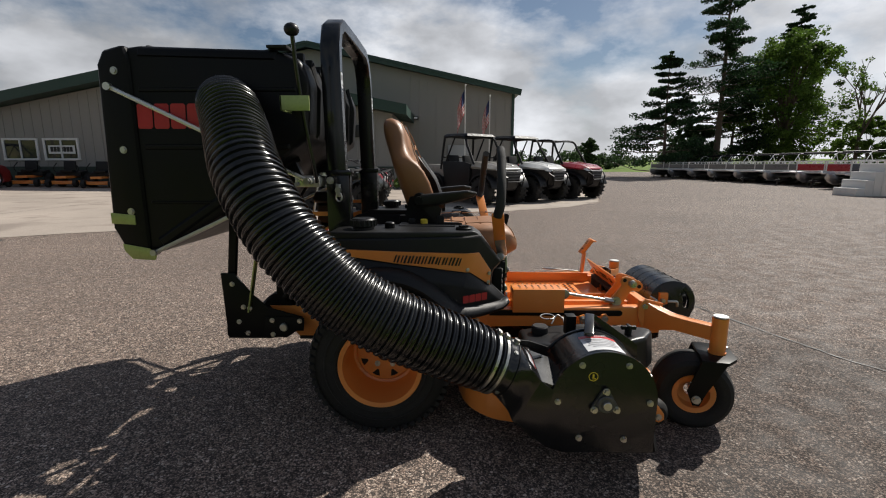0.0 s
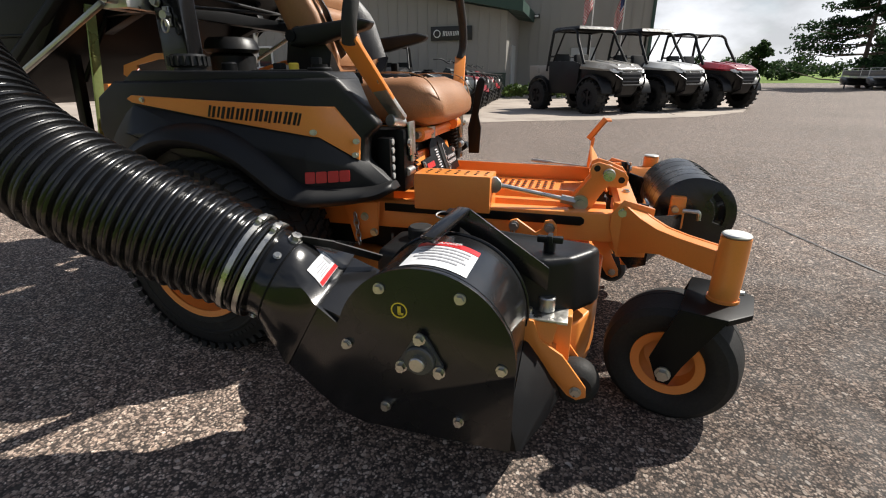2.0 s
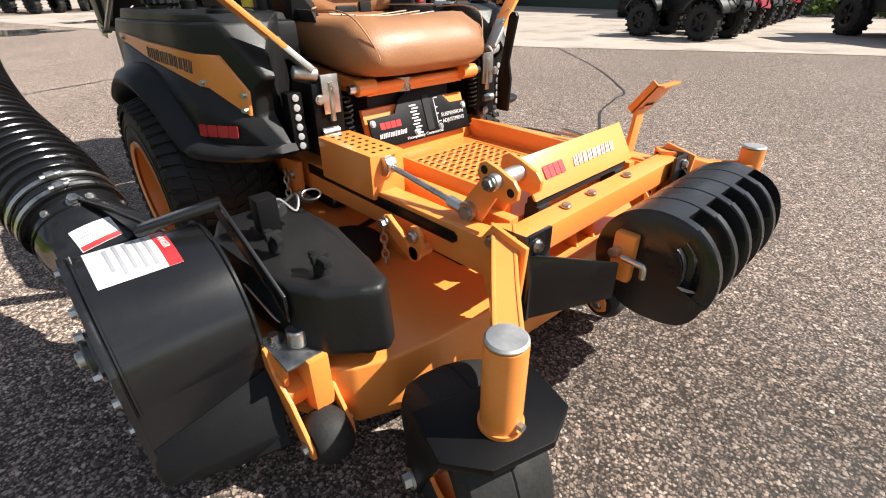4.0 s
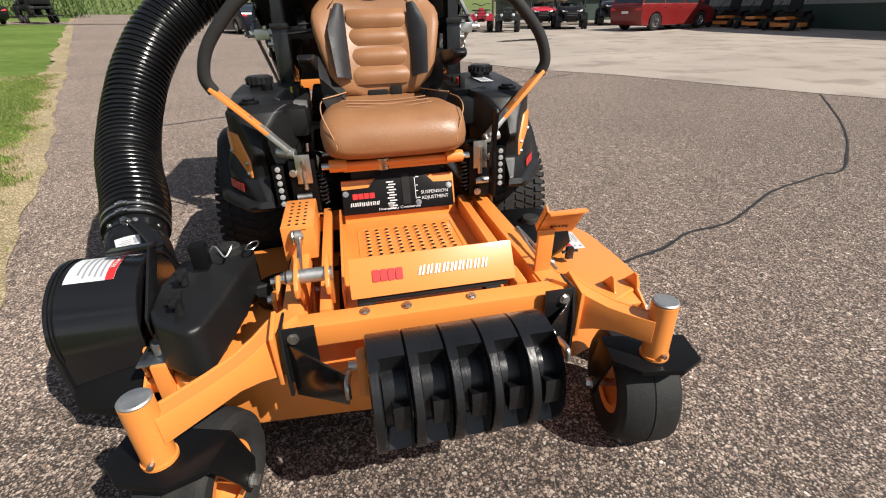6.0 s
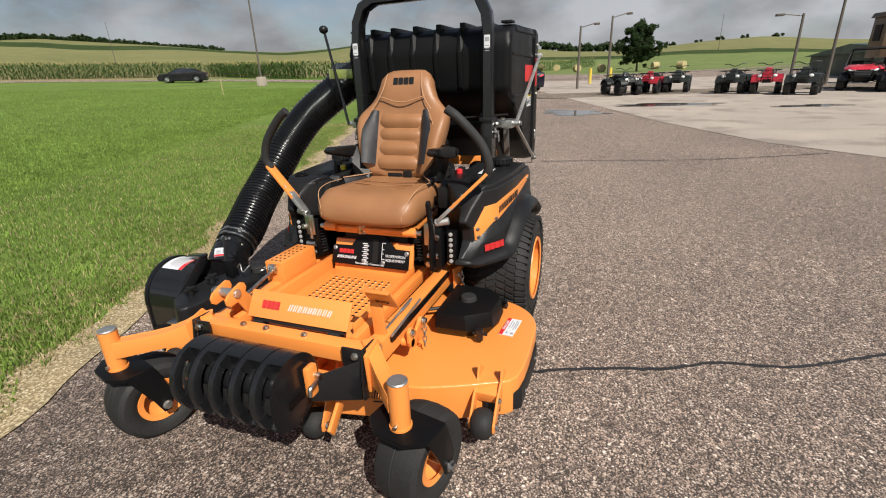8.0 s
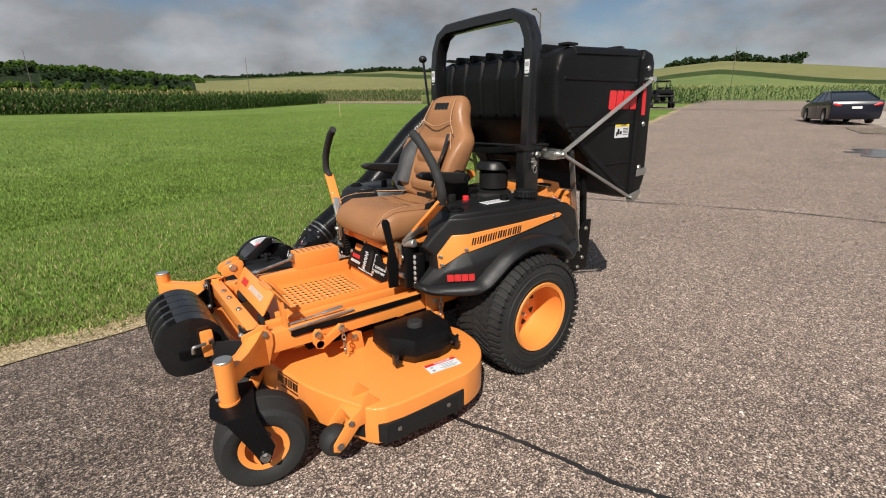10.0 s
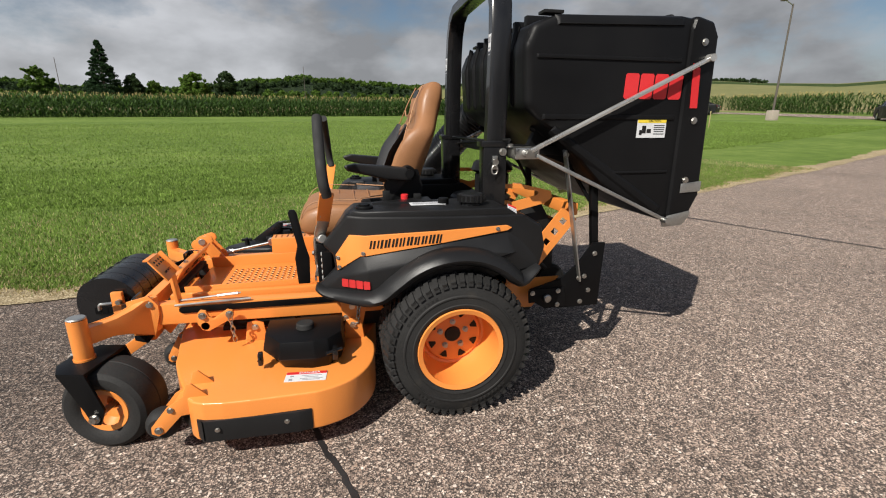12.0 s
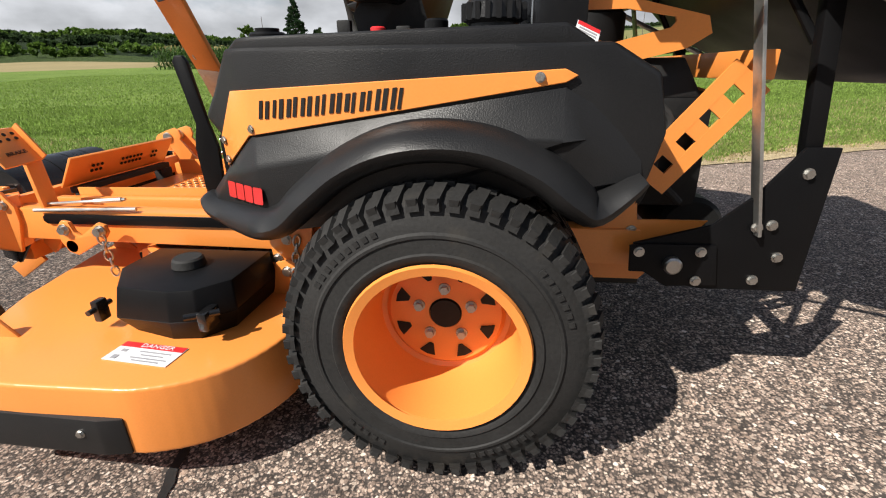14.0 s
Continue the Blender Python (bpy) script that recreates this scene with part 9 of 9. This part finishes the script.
def atv(label, mat, rack=True):
    e = thing("quad_bike", label, "quad bike", "parked quad bikes")
    for sx in (.62, -.62):
        for sg in (-1, 1):
            wheel_part(e, (sx, sg * .43, .30), .30, .22, P_BLACK, sg)
    bm = bmx()
    hull(bm, [(x, y, z) for y in (-.17, .17) for x, z in ((-.75, .42), (.75, .42), (.80, .62), (-.78, .66))], .02)
    part("chassis", bm, P_BLACK, e)
    for sx in (1, -1):
        for sg in (-1, 1):
            bm = bmx()
            arch = [(sx * .62 + .40 * math.cos(a), .32 + .43 * math.sin(a)) for a in [math.radians(q) for q in range(25, 156, 13)]]
            loft(bm, [[(x, sg * .14, z + .03), (x, sg * .54, z), (x, sg * .55, z - .05), (x, sg * .14, z - .03)] for x, z in arch], closed=True, caps=True)
            part("fender", bm, mat, e)
        bm = bmx()
        hull(bm, [(sx * .34, -.20, .70), (sx * .34, .20, .70), (sx * .92, -.20, .66), (sx * .92, .20, .66), (sx * .98, -.16, .56), (sx * .98, .16, .56), (sx * .45, -.18, .86), (sx * .45, .18, .86), (sx * .84, -.17, .82), (sx * .84, .17, .82)], .03)
        part("nose" if sx > 0 else "tail", bm, mat if sx > 0 else P_BLACK, e)
        bm = bmx()
        tube(bm, [(sx * .95, -.2, .45), (sx * 1.05, -.2, .52), (sx * 1.05, -.18, .78), (sx * .97, -.15, .88)], .016, 6)
        tube(bm, [(sx * .95, .2, .45), (sx * 1.05, .2, .52), (sx * 1.05, .18, .78), (sx * .97, .15, .88)], .016, 6)
        tube(bm, [(sx * 1.05, -.2, .64), (sx * 1.05, .2, .64)], .016, 6)
        part("bumper", bm, P_BLACK, e)
        if rack:
            bm = bmx()
            for y in (-.40, -.2, 0, .2, .40):
                tube(bm, [(sx * .40, y, .93), (sx * .95, y, .90)], .012, 6)
            for x in (.40, .68, .95):
                tube(bm, [(sx * x, -.42, .93 - .05 * (x - .4)), (sx * x, .42, .93 - .05 * (x - .4))], .012, 6)
            for y in (-.25, .25):
                tube(bm, [(sx * .6, y, .78), (sx * .6, y, .93)], .012, 6)
            part("rack", bm, P_BLACK, e)
    bm = bmx()
    hull(bm, [(x, y, z) for y in (-.16, .16) for x, z in ((-.45, .72), (.15, .72), (.18, .84), (-.10, .82), (-.45, .90))], .03)
    part("seat", bm, DARK, e)
    bm = bmx()
    hull(bm, [(.15, -.13, .75), (.15, .13, .75), (.50, -.16, .80), (.50, .16, .80), (.30, -.12, 1.02), (.30, .12, 1.02), (.42, -.1, .98), (.42, .1, .98)], .02)
    part("tank_cover", bm, mat, e)
    bm = bmx()
    tube(bm, smooth_path([(.16, -.42, 1.18), (.26, -.25, 1.19), (.34, 0, 1.10), (.26, .25, 1.19), (.16, .42, 1.18)], 4), .016, 8)
    part("handlebar", bm, P_BLACK, e)
    for sg in (-1, 1):
        bm = bmx()
        ball(bm, (.90, sg * .26, .70), .06, .6, 1.3, 1, 10)
        part("headlight", bm, LENS, e)
    return e


ATV_A = put(atv("dark grey quad bike with black racks", P_OLIVE), -20.7, 7.9, -22)
ATV_B = put(atv("red quad bike with black racks", P_RED), -21.8, 6.9, -15)
for x, y, a, src in ((-22.4, 5.8, -22, ATV_A), (-22.4, 1.1, 30, ATV_A), (-23.4, 2.5, -20, ATV_B), (-24.0, 3.7, -10, ATV_A), (-2.3, 9.1, -10, ATV_A), (-2.45, 10.5, -8, ATV_B), (-2.6, 11.9, -12, ATV_A), (-2.75, 13.3, -9, ATV_A), (-2.9, 14.7, -10, ATV_B), (-3.0, 16.1, -12, ATV_A)):
    copy_thing(src, pose(x, y, float(height(x, y)) + .007, 0, 0, a))
red_utv = put(utv("bright red side-by-side with black cage by the lot edge", P_BRIGHT, P_BRIGHT, True, False), -23.0, 10.6, -22)
sil_utv = put(utv("dark side-by-side with open black cage by the lot edge", P_BLACK, P_BLACK, True, False), -21.6, 11.5, -24)
put(utv("dark blue side-by-side with black roof by the lot edge", P_NAVY, P_NAVY, True, False), -23.6, 14.9, -24)
for low in (red_utv, sil_utv):
    low.scale = (.96, .96, .84)
put(utv("dark side-by-side standing on a trailer by the road", P_OLIVE, P_BLACK, True, False), -42.9, -22.3, 228).location.z += 0.52
trailer = thing("flat_trailer", "low black flat trailer hitched behind the pickup", "trailer")
bm = bmx()
box(bm, (-2.3, -.95, .46), (2.0, .95, .54), .01)
for sg in (-1, 1):
    bar(bm, (1.9, sg * .8, .48), (3.2, 0, .46), .08, .08)
part("trailer_bed", bm, DARK, trailer)
for tx in (-.75, .05):
    for sg in (-1, 1):
        wheel_part(trailer, (tx, sg * .98, .30), .30, .18, P_SILVER, sg, False)
put(trailer, -42.9, -22.3, 228)


def car(name, label, mat, prof_low, cabin, width, wheels, r, rim, cat="car"):
    """Body from a side outline, glasshouse narrowing upward, lamps and wheels. x is forward."""
    e = thing(name, label, cat)
    bm = bmx()
    w = width / 2
    lowest = min(z for _, z in prof_low)
    tops = [p for p in prof_low if p[1] > lowest + .06]
    base = [(max(p[0] for p in prof_low) - .12, lowest)]
    for x in sorted(wheels, reverse=True):
        base += [(x + r * 1.14 * math.cos(a), r * 1.02 + r * 1.14 * math.sin(a)) for a in [math.radians(q) for q in (-25, 0, 30, 60, 90, 120, 150, 180, 205)]]
    base += [(min(p[0] for p in prof_low) + .12, lowest)]
    prism(bm, tops + base, 'y', -w, w, .055, 3)
    body = part("body", bm, mat, e, smooth=50)
    (xb, zb), (xrb, zt), (xrf, zt2), (xf, zf) = cabin
    bm = bmx()
    ww, wt = w * .93, w * .74
    hull(bm, [(xrb, s * wt, zt) for s in (-1, 1)] + [(xrf, s * wt, zt2) for s in (-1, 1)] + [(xrb + .06, s * (wt + .03), zt - .07) for s in (-1, 1)] + [(xrf - .06, s * (wt + .03), zt2 - .07) for s in (-1, 1)] +
         [(xrb + .3, s * wt * .8, zt + .03) for s in (-1, 1)] + [(xrf - .3, s * wt * .8, zt2 + .03) for s in (-1, 1)], .02)
    part("roof", bm, mat, e)
    bm = bmx()
    poly_solid(bm, [(xb, -ww, zb), (xf, -ww, zf), (xf, ww, zf), (xb, ww, zb)], [(xrb, -wt, zt - .02), (xrf, -wt, zt2 - .02), (xrf, wt, zt2 - .02), (xrb, wt, zt - .02)])
    part("glass", bm, CAR_GLASS, e)
    for s in (-1, 1):
        bm = bmx()
        for t in (0, .36, .70, 1):
            a = Vector((xb + (xf - xb) * t, s * (ww + .006), zb + (zf - zb) * t))
            b = Vector((xrb + (xrf - xrb) * t, s * (wt + .006), zt - .02))
            bar(bm, a, b, .07 if t in (0, 1) else .05, .02, up=(0, 1, 0))
        part("pillar", bm, mat, e)
        bm = bmx()
        for t in (.36, .62):
            x = xb + (xf - xb) * t
            box(bm, (x - .10, s * (w * 1.0), .86), (x + .06, s * (w * 1.0 + .02), .885), .004)
        part("door_handle", bm, mat, e)
        bm = bmx()
        x0 = min(p[0] for p in prof_low)
        hull(bm, [(x0 + .02, s * w * .62, .78), (x0 + .02, s * w * .96, .78), (x0 + .06, s * w * .62, .92), (x0 + .10, s * w * .98, .92), (x0 - .01, s * w * .62, .80), (x0 - .005, s * w * .92, .90)], .01)
        part("tail_light", bm, RED, e)
        bm = bmx()
        x1 = max(p[0] for p in prof_low)
        hull(bm, [(x1 - .04, s * w * .55, .62), (x1 - .10, s * w * .95, .66), (x1 - .02, s * w * .55, .72), (x1 - .18, s * w * .97, .78), (x1 + .005, s * w * .55, .66), (x1 - .06, s * w * .93, .72)], .01)
        part("headlight", bm, LENS, e)
        bm = bmx()
        ball(bm, (xf - .25, s * (w + .10), zf + .06), .09, .6, 1, .7, 10)
        part("mirror", bm, mat, e)
    bm = bmx()
    x0 = min(p[0] for p in prof_low)
    box(bm, (x0 - .015, -.18, .66), (x0 + .03, .18, .76))
    part("plate", bm, TRIM_WHITE, e, "plain pale number plate")
    for x in wheels:
        for s in (-1, 1):
            wheel_part(e, (x, s * (w - .10), r), r, .21, rim, s, False)
    return e


SEDAN = [(-2.35, .45), (-2.38, .85), (-2.30, 1.02), (-1.6, 1.06), (1.15, .98), (1.95, .86), (2.30, .70), (2.36, .40), (2.2, .22), (-2.2, .25)]
put(car("sedan", "dark navy sedan parked on the driveway", P_NAVY, SEDAN, ((-1.95, 1.03), (-.95, 1.44), (.25, 1.45), (1.25, .97)), 1.84, (-1.42, 1.42), .33, CHROME), -27.9, -5.0, 209)
put(car("sedan", "black sedan driving on the road", P_BLACK, SEDAN, ((-1.95, 1.03), (-.95, 1.44), (.25, 1.45), (1.25, .97)), 1.84, (-1.42, 1.42), .33, CHROME), -37.8, -43.3, -54)
VAN = [(-2.2, .45), (-2.25, .95), (-2.18, 1.05), (1.20, 1.00), (1.95, .86), (2.20, .66), (2.22, .38), (2.1, .22), (-2.1, .25)]
put(car("station_wagon", "red station wagon parked before the shop", P_WINE, VAN, ((-2.17, 1.03), (-1.85, 1.58), (.30, 1.60), (1.40, 1.0)), 1.80, (-1.35, 1.35), .33, CHROME), -18.3, 14.3, 103)
PICK = [(-2.9, .60), (-2.92, 1.05), (1.5, 1.10), (2.65, 1.02), (2.85, .80), (2.86, .45), (2.7, .35), (-2.8, .40)]
put(car("pickup_truck", "black pickup truck on the driveway", P_BLACK, PICK, ((-.85, 1.08), (-.60, 1.80), (.75, 1.80), (1.55, 1.08)), 1.95, (-1.75, 1.75), .38, CHROME), -39.0, -24.1, 228)


# ---- small mowers before the shop ----
def yard_mower(label):
    e = thing("riding_mower", label, "mower", "mowers before the shop")
    for sx, r, w in ((-.45, .28, .24), (.75, .17, .13)):
        for sg in (-1, 1):
            wheel_part(e, (sx, sg * .48, r), r, w, P_BLACK, sg, False)
    bm = bmx()
    hull(bm, [(x, y, z) for x, y, z in ((-.1, -.65, .12), (.6, -.65, .12), (-.1, .65, .12), (.6, .65, .12), (-.1, -.62, .26), (.6, -.62, .26), (-.1, .62, .26), (.6, .62, .26))], .02)
    bar(bm, (-.6, 0, .42), (.8, 0, .42), .4, .1, .01)
    part("deck", bm, ORANGE, e)
    bm = bmx()
    hull(bm, [(x, y, z) for y in (-.45, .45) for x, z in ((-.75, .45), (.05, .45), (.05, .62), (-.70, .70))], .03)
    hull(bm, [(x, y, z) for y in (-.22, .22) for x, z in ((-.15, .62), (.25, .62), (.25, .72), (-.15, .72))], .03)
    hull(bm, [(x, y, z) for y in (-.22, .22) for x, z in ((-.25, .70), (-.12, .70), (-.20, 1.10), (-.30, 1.10))], .03)
    part("body", bm, DARK, e)
    bm = bmx()
    for sg in (-1, 1):
        tube(bm, smooth_path([(.22, sg * .38, .62), (.20, sg * .45, .80), (.20, sg * .30, 1.02)], 4), .018, 8)
    part("lap_bar", bm, P_BLACK, e)
    return e


ym = put(yard_mower("orange and black riding mower before the shop wall"), -17.8, 17.4, -70)
for x, y, a in ((-16.2, 17.5, -72), (-14.7, 17.4, -68), (-19.6, 17.2, -75), (-21.0, 16.4, -80)):
    copy_thing(ym, pose(x, y, float(height(x, y)) + .007, 0, 0, a))

# ---- pontoon boats along the yard ----
ALU = surface("brushed_aluminium", (0.50, 0.51, 0.52), 0.38, metal=0.8, var=0.12, big=2, fine=40, bump=0.05)
B_GREY, B_RED2, B_BLUE = paint("grey_boat_panel", (0.16, 0.155, 0.15)), paint("red_boat_panel", (0.40, 0.02, 0.03)), paint("slate_boat_panel", (0.07, 0.08, 0.10))
TRAILER = surface("trailer_paint", (0.03, 0.03, 0.03), 0.5, bump=0)


def pontoon(label, panel, cover):
    e = thing("pontoon_boat", label, "boat", "pontoon boats in a row")
    for sg in (-1, 1):
        bm = bmx()
        tube(bm, smooth_path([(-2.9, sg * .85, .55), (-2, sg * .85, .50), (1.8, sg * .85, .50), (2.7, sg * .85, .62), (3.15, sg * .85, .86)], 5), [.30] * 16 + [.28, .25, .19, .12, .05], 16)
        part("pontoon", bm, ALU, e)
    bm = bmx()
    box(bm, (-2.9, -1.22, .82), (3.0, 1.22, .90), .01)
    part("boat_deck", bm, ALU, e)
    for x0, x1, y0, y1 in ((-2.7, 2.7, -1.18, -1.15), (-2.7, 2.7, 1.15, 1.18), (2.70, 2.73, -1.15, 1.15), (-2.73, -2.70, -1.15, 1.15)):
        bm = bmx()
        box(bm, (x0, y0, 1.0), (x1, y1, 1.38), .004)
        part("side_panel", bm, panel, e)
        bm = bmx()
        L = max(x1 - x0, y1 - y0)
        n = max(2, int(L / .9))
        for i in range(n + 1):
            t = i / n
            x, y = (x0 + (x1 - x0) * t, (y0 + y1) / 2) if x1 - x0 > 1 else ((x0 + x1) / 2, y0 + (y1 - y0) * t)
            box(bm, (x - .02, y - .025, .88), (x + .02, y + .025, 1.58))
        for z in (.95, 1.40, 1.57):
            box(bm, (x0 - .02, y0 - .006, z - .018), (x1 + .02, y1 + .006, z + .018))
        part("rail", bm, TRIM_WHITE, e)
    bm = bmx()
    for sg in (-1, 1):
        tube(bm, [(-1.2, sg * 1.14, 1.5), (-1.9, sg * 1.14, 2.15), (-2.5, sg * 1.14, 2.2)], .02, 6)
        tube(bm, [(-2.2, sg * 1.14, 1.5), (-1.75, sg * 1.14, 2.10)], .02, 6)
    tube(bm, [(-2.5, -1.14, 2.2), (-2.5, 1.14, 2.2)], .02, 6)
    part("canopy_frame", bm, TRIM_WHITE, e)
    bm = bmx()
    tube(bm, [(-2.5, -1.1, 2.22), (-2.5, 1.1, 2.22)], .08, 8)
    part("folded_canopy", bm, cover, e)
    bm = bmx()
    for x, y in ((1.6, -.7), (1.6, .7), (-1.6, -.7), (-1.9, .7)):
        hull(bm, [(x - .7, y - .3, .92), (x + .7, y - .3, .92), (x - .7, y + .3, .92), (x + .7, y + .3, .92), (x - .65, y - .28, 1.35), (x + .65, y - .28, 1.3), (x - .65, y + .28, 1.35), (x + .65, y + .28, 1.3)], .05)
    part("bench", bm, FLAG_WHITE, e)
    bm = bmx()
    bar(bm, (-2.6, 0, .30), (4.2, 0, .36), .12, .10)
    for x in (-.9, .9):
        bar(bm, (x, -.9, .22), (x, .9, .22), .08, .08)
        for y in (-.55, .55):
            cyl(bm, (x, y - .09, .24), (x, y + .09, .24), .24, 16)
    bar(bm, (3.9, 0, 0), (3.9, 0, .5), .06, .06)
    part("trailer", bm, TRAILER, e)
    for ob in e.children:
        ob.data.transform(Matrix.Diagonal((1, 1, 0.80, 1)))
    return e


first = put(pontoon("aluminium pontoon boat with grey sides on a trailer", B_GREY, P_BLACK), 20.6, 38.5, -148)
redb = put(pontoon("aluminium pontoon boat with red sides on a trailer", B_RED2, P_BLACK), 20.8, 21.9, -148)
blueb = put(pontoon("aluminium pontoon boat with slate sides on a trailer", B_BLUE, P_BLACK), 19.0, 16.6, -148)
for k, (x, y, s) in enumerate(((20.7, 35.4, first), (20.6, 32.4, first), (20.7, 29.6, first), (20.8, 27.0, first), (20.7, 24.4, first), (20.2, 19.2, redb), (19.8, 13.4, blueb))):
    copy_thing(s, pose(x, y, float(height(x, y)), 0, 0, -148 + 3 * math.sin(k * 2)))
steps = thing("boarding_steps", "white moulded boarding steps beside the boats", "steps")
bm = bmx()
for i in range(4):
    box(bm, (14.3 + i * .28, 13.7, 0), (14.58 + i * .28, 14.7, .28 * (i + 1)), .02)
part("step_block", bm, FLAG_WHITE, steps)

# ---- light poles, sign house, bales, posts ----
POLE = surface("weathered_pole", (0.10, 0.085, 0.07), 0.8, var=0.2, big=2, fine=20, bump=0.2)


def light_pole(x, y, tall, lean, arm, label="weathered light pole with a single arm lamp"):
    z = float(height(x, y))
    e = thing("light_pole", label, "light pole", "light poles round the yard")
    bm = bmx()
    cyl(bm, (x, y, z - .2), (x + lean * tall, y, z + tall), .085, 10, .055)
    part("pole", bm, POLE, e)
    if arm:
        bm = bmx()
        tube(bm, [(x + lean * tall, y, z + tall - .1), (x + lean * tall + arm[0], y + arm[1], z + tall + .05)], .035, 6)
        part("arm", bm, GALV, e)
        bm = bmx()
        c = (x + lean * tall + arm[0] * 1.25, y + arm[1] * 1.25, z + tall + .03)
        box(bm, (c[0] - .17, c[1] - .17, c[2] - .05), (c[0] + .17, c[1] + .17, c[2] + .05), .02)
        part("lamp_head", bm, POLE, e)
    return e


light_pole(-32.5, -28.5, 8.2, 0, (1.2, .5))
light_pole(-29.8, -1.5, 3.65, 0, (.2, .75))
light_pole(-30.0, 0.3, 4.1, 0, (.2, .75))
light_pole(-26.5, 9.0, 3.3, 0, (-.3, -.7))
light_pole(-28.0, 11.0, 5.4, 0, None, "bare weathered utility pole")
for x, y, h in ((-95, -130, 11), (-40, -150, 11), (10, -150, 10), (60, -120, 10), (-150, -60, 11), (-180, 30, 11)):
    light_pole(x, y, h, 0, None, "distant bare utility pole")
bm = bmx()
c = (-32.5, -28.5, float(height(-32.5, -28.5)))
box(bm, (c[0] - .3, c[1] - .3, c[2] - .1), (c[0] + .3, c[1] + .3, c[2] + .75), .03)
tagged(link("pole_base", bm, CONCRETE), "pale concrete guard block round a pole foot", "pole base")


def blind():
    """Brown hexagonal hunting blind raised on the lot."""
    x, y = -28.0, 13.3
    z = float(height(x, y)) + .55
    e = thing("hunting_blind", "brown six-sided hunting blind on a stand", "hunting blind")
    bm = bmx()
    ring = lambda r, zz: [(x + r * math.cos(math.radians(60 * k + 15)), y + r * math.sin(math.radians(60 * k + 15)), zz) for k in range(6)]
    poly_solid(bm, ring(.92, z + .65), ring(.88, z + 2.45), .02)
    b = part("cabin", bm, P_CAMO, e)
    bm = bmx()
    poly_solid(bm, ring(1.05, z + 2.45), ring(.95, z + 2.66), .03)
    part("roof", bm, P_CAMO, e)
    for k in range(6):
        a = math.radians(60 * k + 45)
        bm = bmx()
        cc = Vector((x + .79 * math.cos(a), y + .79 * math.sin(a), z + 1.75))
        t = Vector((-math.sin(a), math.cos(a), 0))
        o = Vector((math.cos(a), math.sin(a), 0))
        hull(bm, [cc + t * s * .2 + Vector((0, 0, q * .36)) + o * p for s in (-1, 1) for q in (-1, 1) for p in (-.03, .03)])
        part("pane", bm, DARK, e)
        bm = bmx()
        q = Vector((x + .72 * math.cos(a), y + .72 * math.sin(a), z))
        bar(bm, q - Vector((0, 0, .60)), q + Vector((0, 0, .68)), .1, .1)
        part("leg", bm, POLE, e)


blind()
shed = thing("low_shed", "long low dark shed beyond the lot", "shed")
bm = bmx()
zz = float(height(-34, 22))
box(bm, (-46, 15.5, zz - .2), (-30, 32, zz + 1.5))
part("shed_wall", bm, SIDING_DARK, shed)
bm = bmx()
hull(bm, [(-46.4, 15.1, zz + 1.5), (-29.6, 15.1, zz + 1.5), (-46.4, 32.4, zz + 1.5), (-29.6, 32.4, zz + 1.5), (-38, 15.1, zz + 2.1), (-38, 32.4, zz + 2.1)])
part("shed_roof", bm, ROOF_GREEN, shed)
STRAWBALE = surface("hay_bale", (0.40, 0.33, 0.16), 0.9, var=0.25, big=1, fine=12, bump=0.4)
for k, (x, y, a) in enumerate(((-118, -13.5, 0), (-124, -18, 1), (-108, -8.0, .5), (-96, -2.5, .2), (-116, 8, 2), (-104, 12, .9))):
    bm = bmx()
    z = float(height(x, y))
    d = Vector((math.cos(a), math.sin(a), 0))
    cyl(bm, Vector((x, y, z + .72)) - d * .7, Vector((x, y, z + .72)) + d * .7, .75, 20, bev=.06)
    tagged(link("hay_bale", bm, STRAWBALE), "round tan hay bale on the field", "hay bale", "hay bales")
for x, y, z0 in ((-20.5, -21.3, .9), (-12.6, -28.5, .9)):
    bm = bmx()
    z = float(height(x, y))
    box(bm, (x - .02, y - .02, z - .1), (x + .02, y + .02, z + z0), .004)
    tagged(link("marker_post", bm, STRAWBALE), "thin pale wooden marker post in the lawn", "post")
GRAVEL = stony("loose_gravel", [(0.0, (0.16, 0.13, 0.10)), (0.4, (0.24, 0.20, 0.16)), (0.75, (0.33, 0.29, 0.24))], 0.05, (0.10, 0.08, 0.06), 0.95, 0.2)
strip("gravel_bank", [(-22.0, -3.0), (-24.2, 3), (-25.4, 9), (-26.5, 16)], 3.6, 0.02, GRAVEL, 2, 0.1, "loose brown gravel behind the quad bikes", "gravel")
YELLOW_POST = surface("yellow_bollard", (0.6, 0.45, 0.06), 0.5, var=0.1, bump=0.05)
for x, y in ((-38, -1.2), (-37.5, .3)):
    bm = bmx()
    z = float(height(x, y))
    cyl(bm, (x, y, z - .1), (x, y, z + 1.15), .11, 12, bev=.02)
    tagged(link("bollard", bm, YELLOW_POST), "dull yellow guard post at the lot edge", "post", "guard posts")
FLOWER = surface("shrub_leaves", (0.10, 0.16, 0.03), 0.7, var=0.3, big=2, fine=20, bump=0, island=0.4)
leaf = leaf_mesh("shrub", [(-2.0 + .25 * k, 18.3 + .1 * (k % 3), .28 + .08 * (k % 2)) for k in range(9)], [.32] * 9, 90, .10, FLOWER, None, 21)
tagged(leaf, "bright green shrub beside the shop door", "shrub")
leaf = leaf_mesh("shrub", [(-21.8 + .4 * k, 18.2, .25) for k in range(6)], [.4] * 6, 90, .10, FLOWER, None, 22)
tagged(leaf, "green shrub along the shop wall", "shrub")
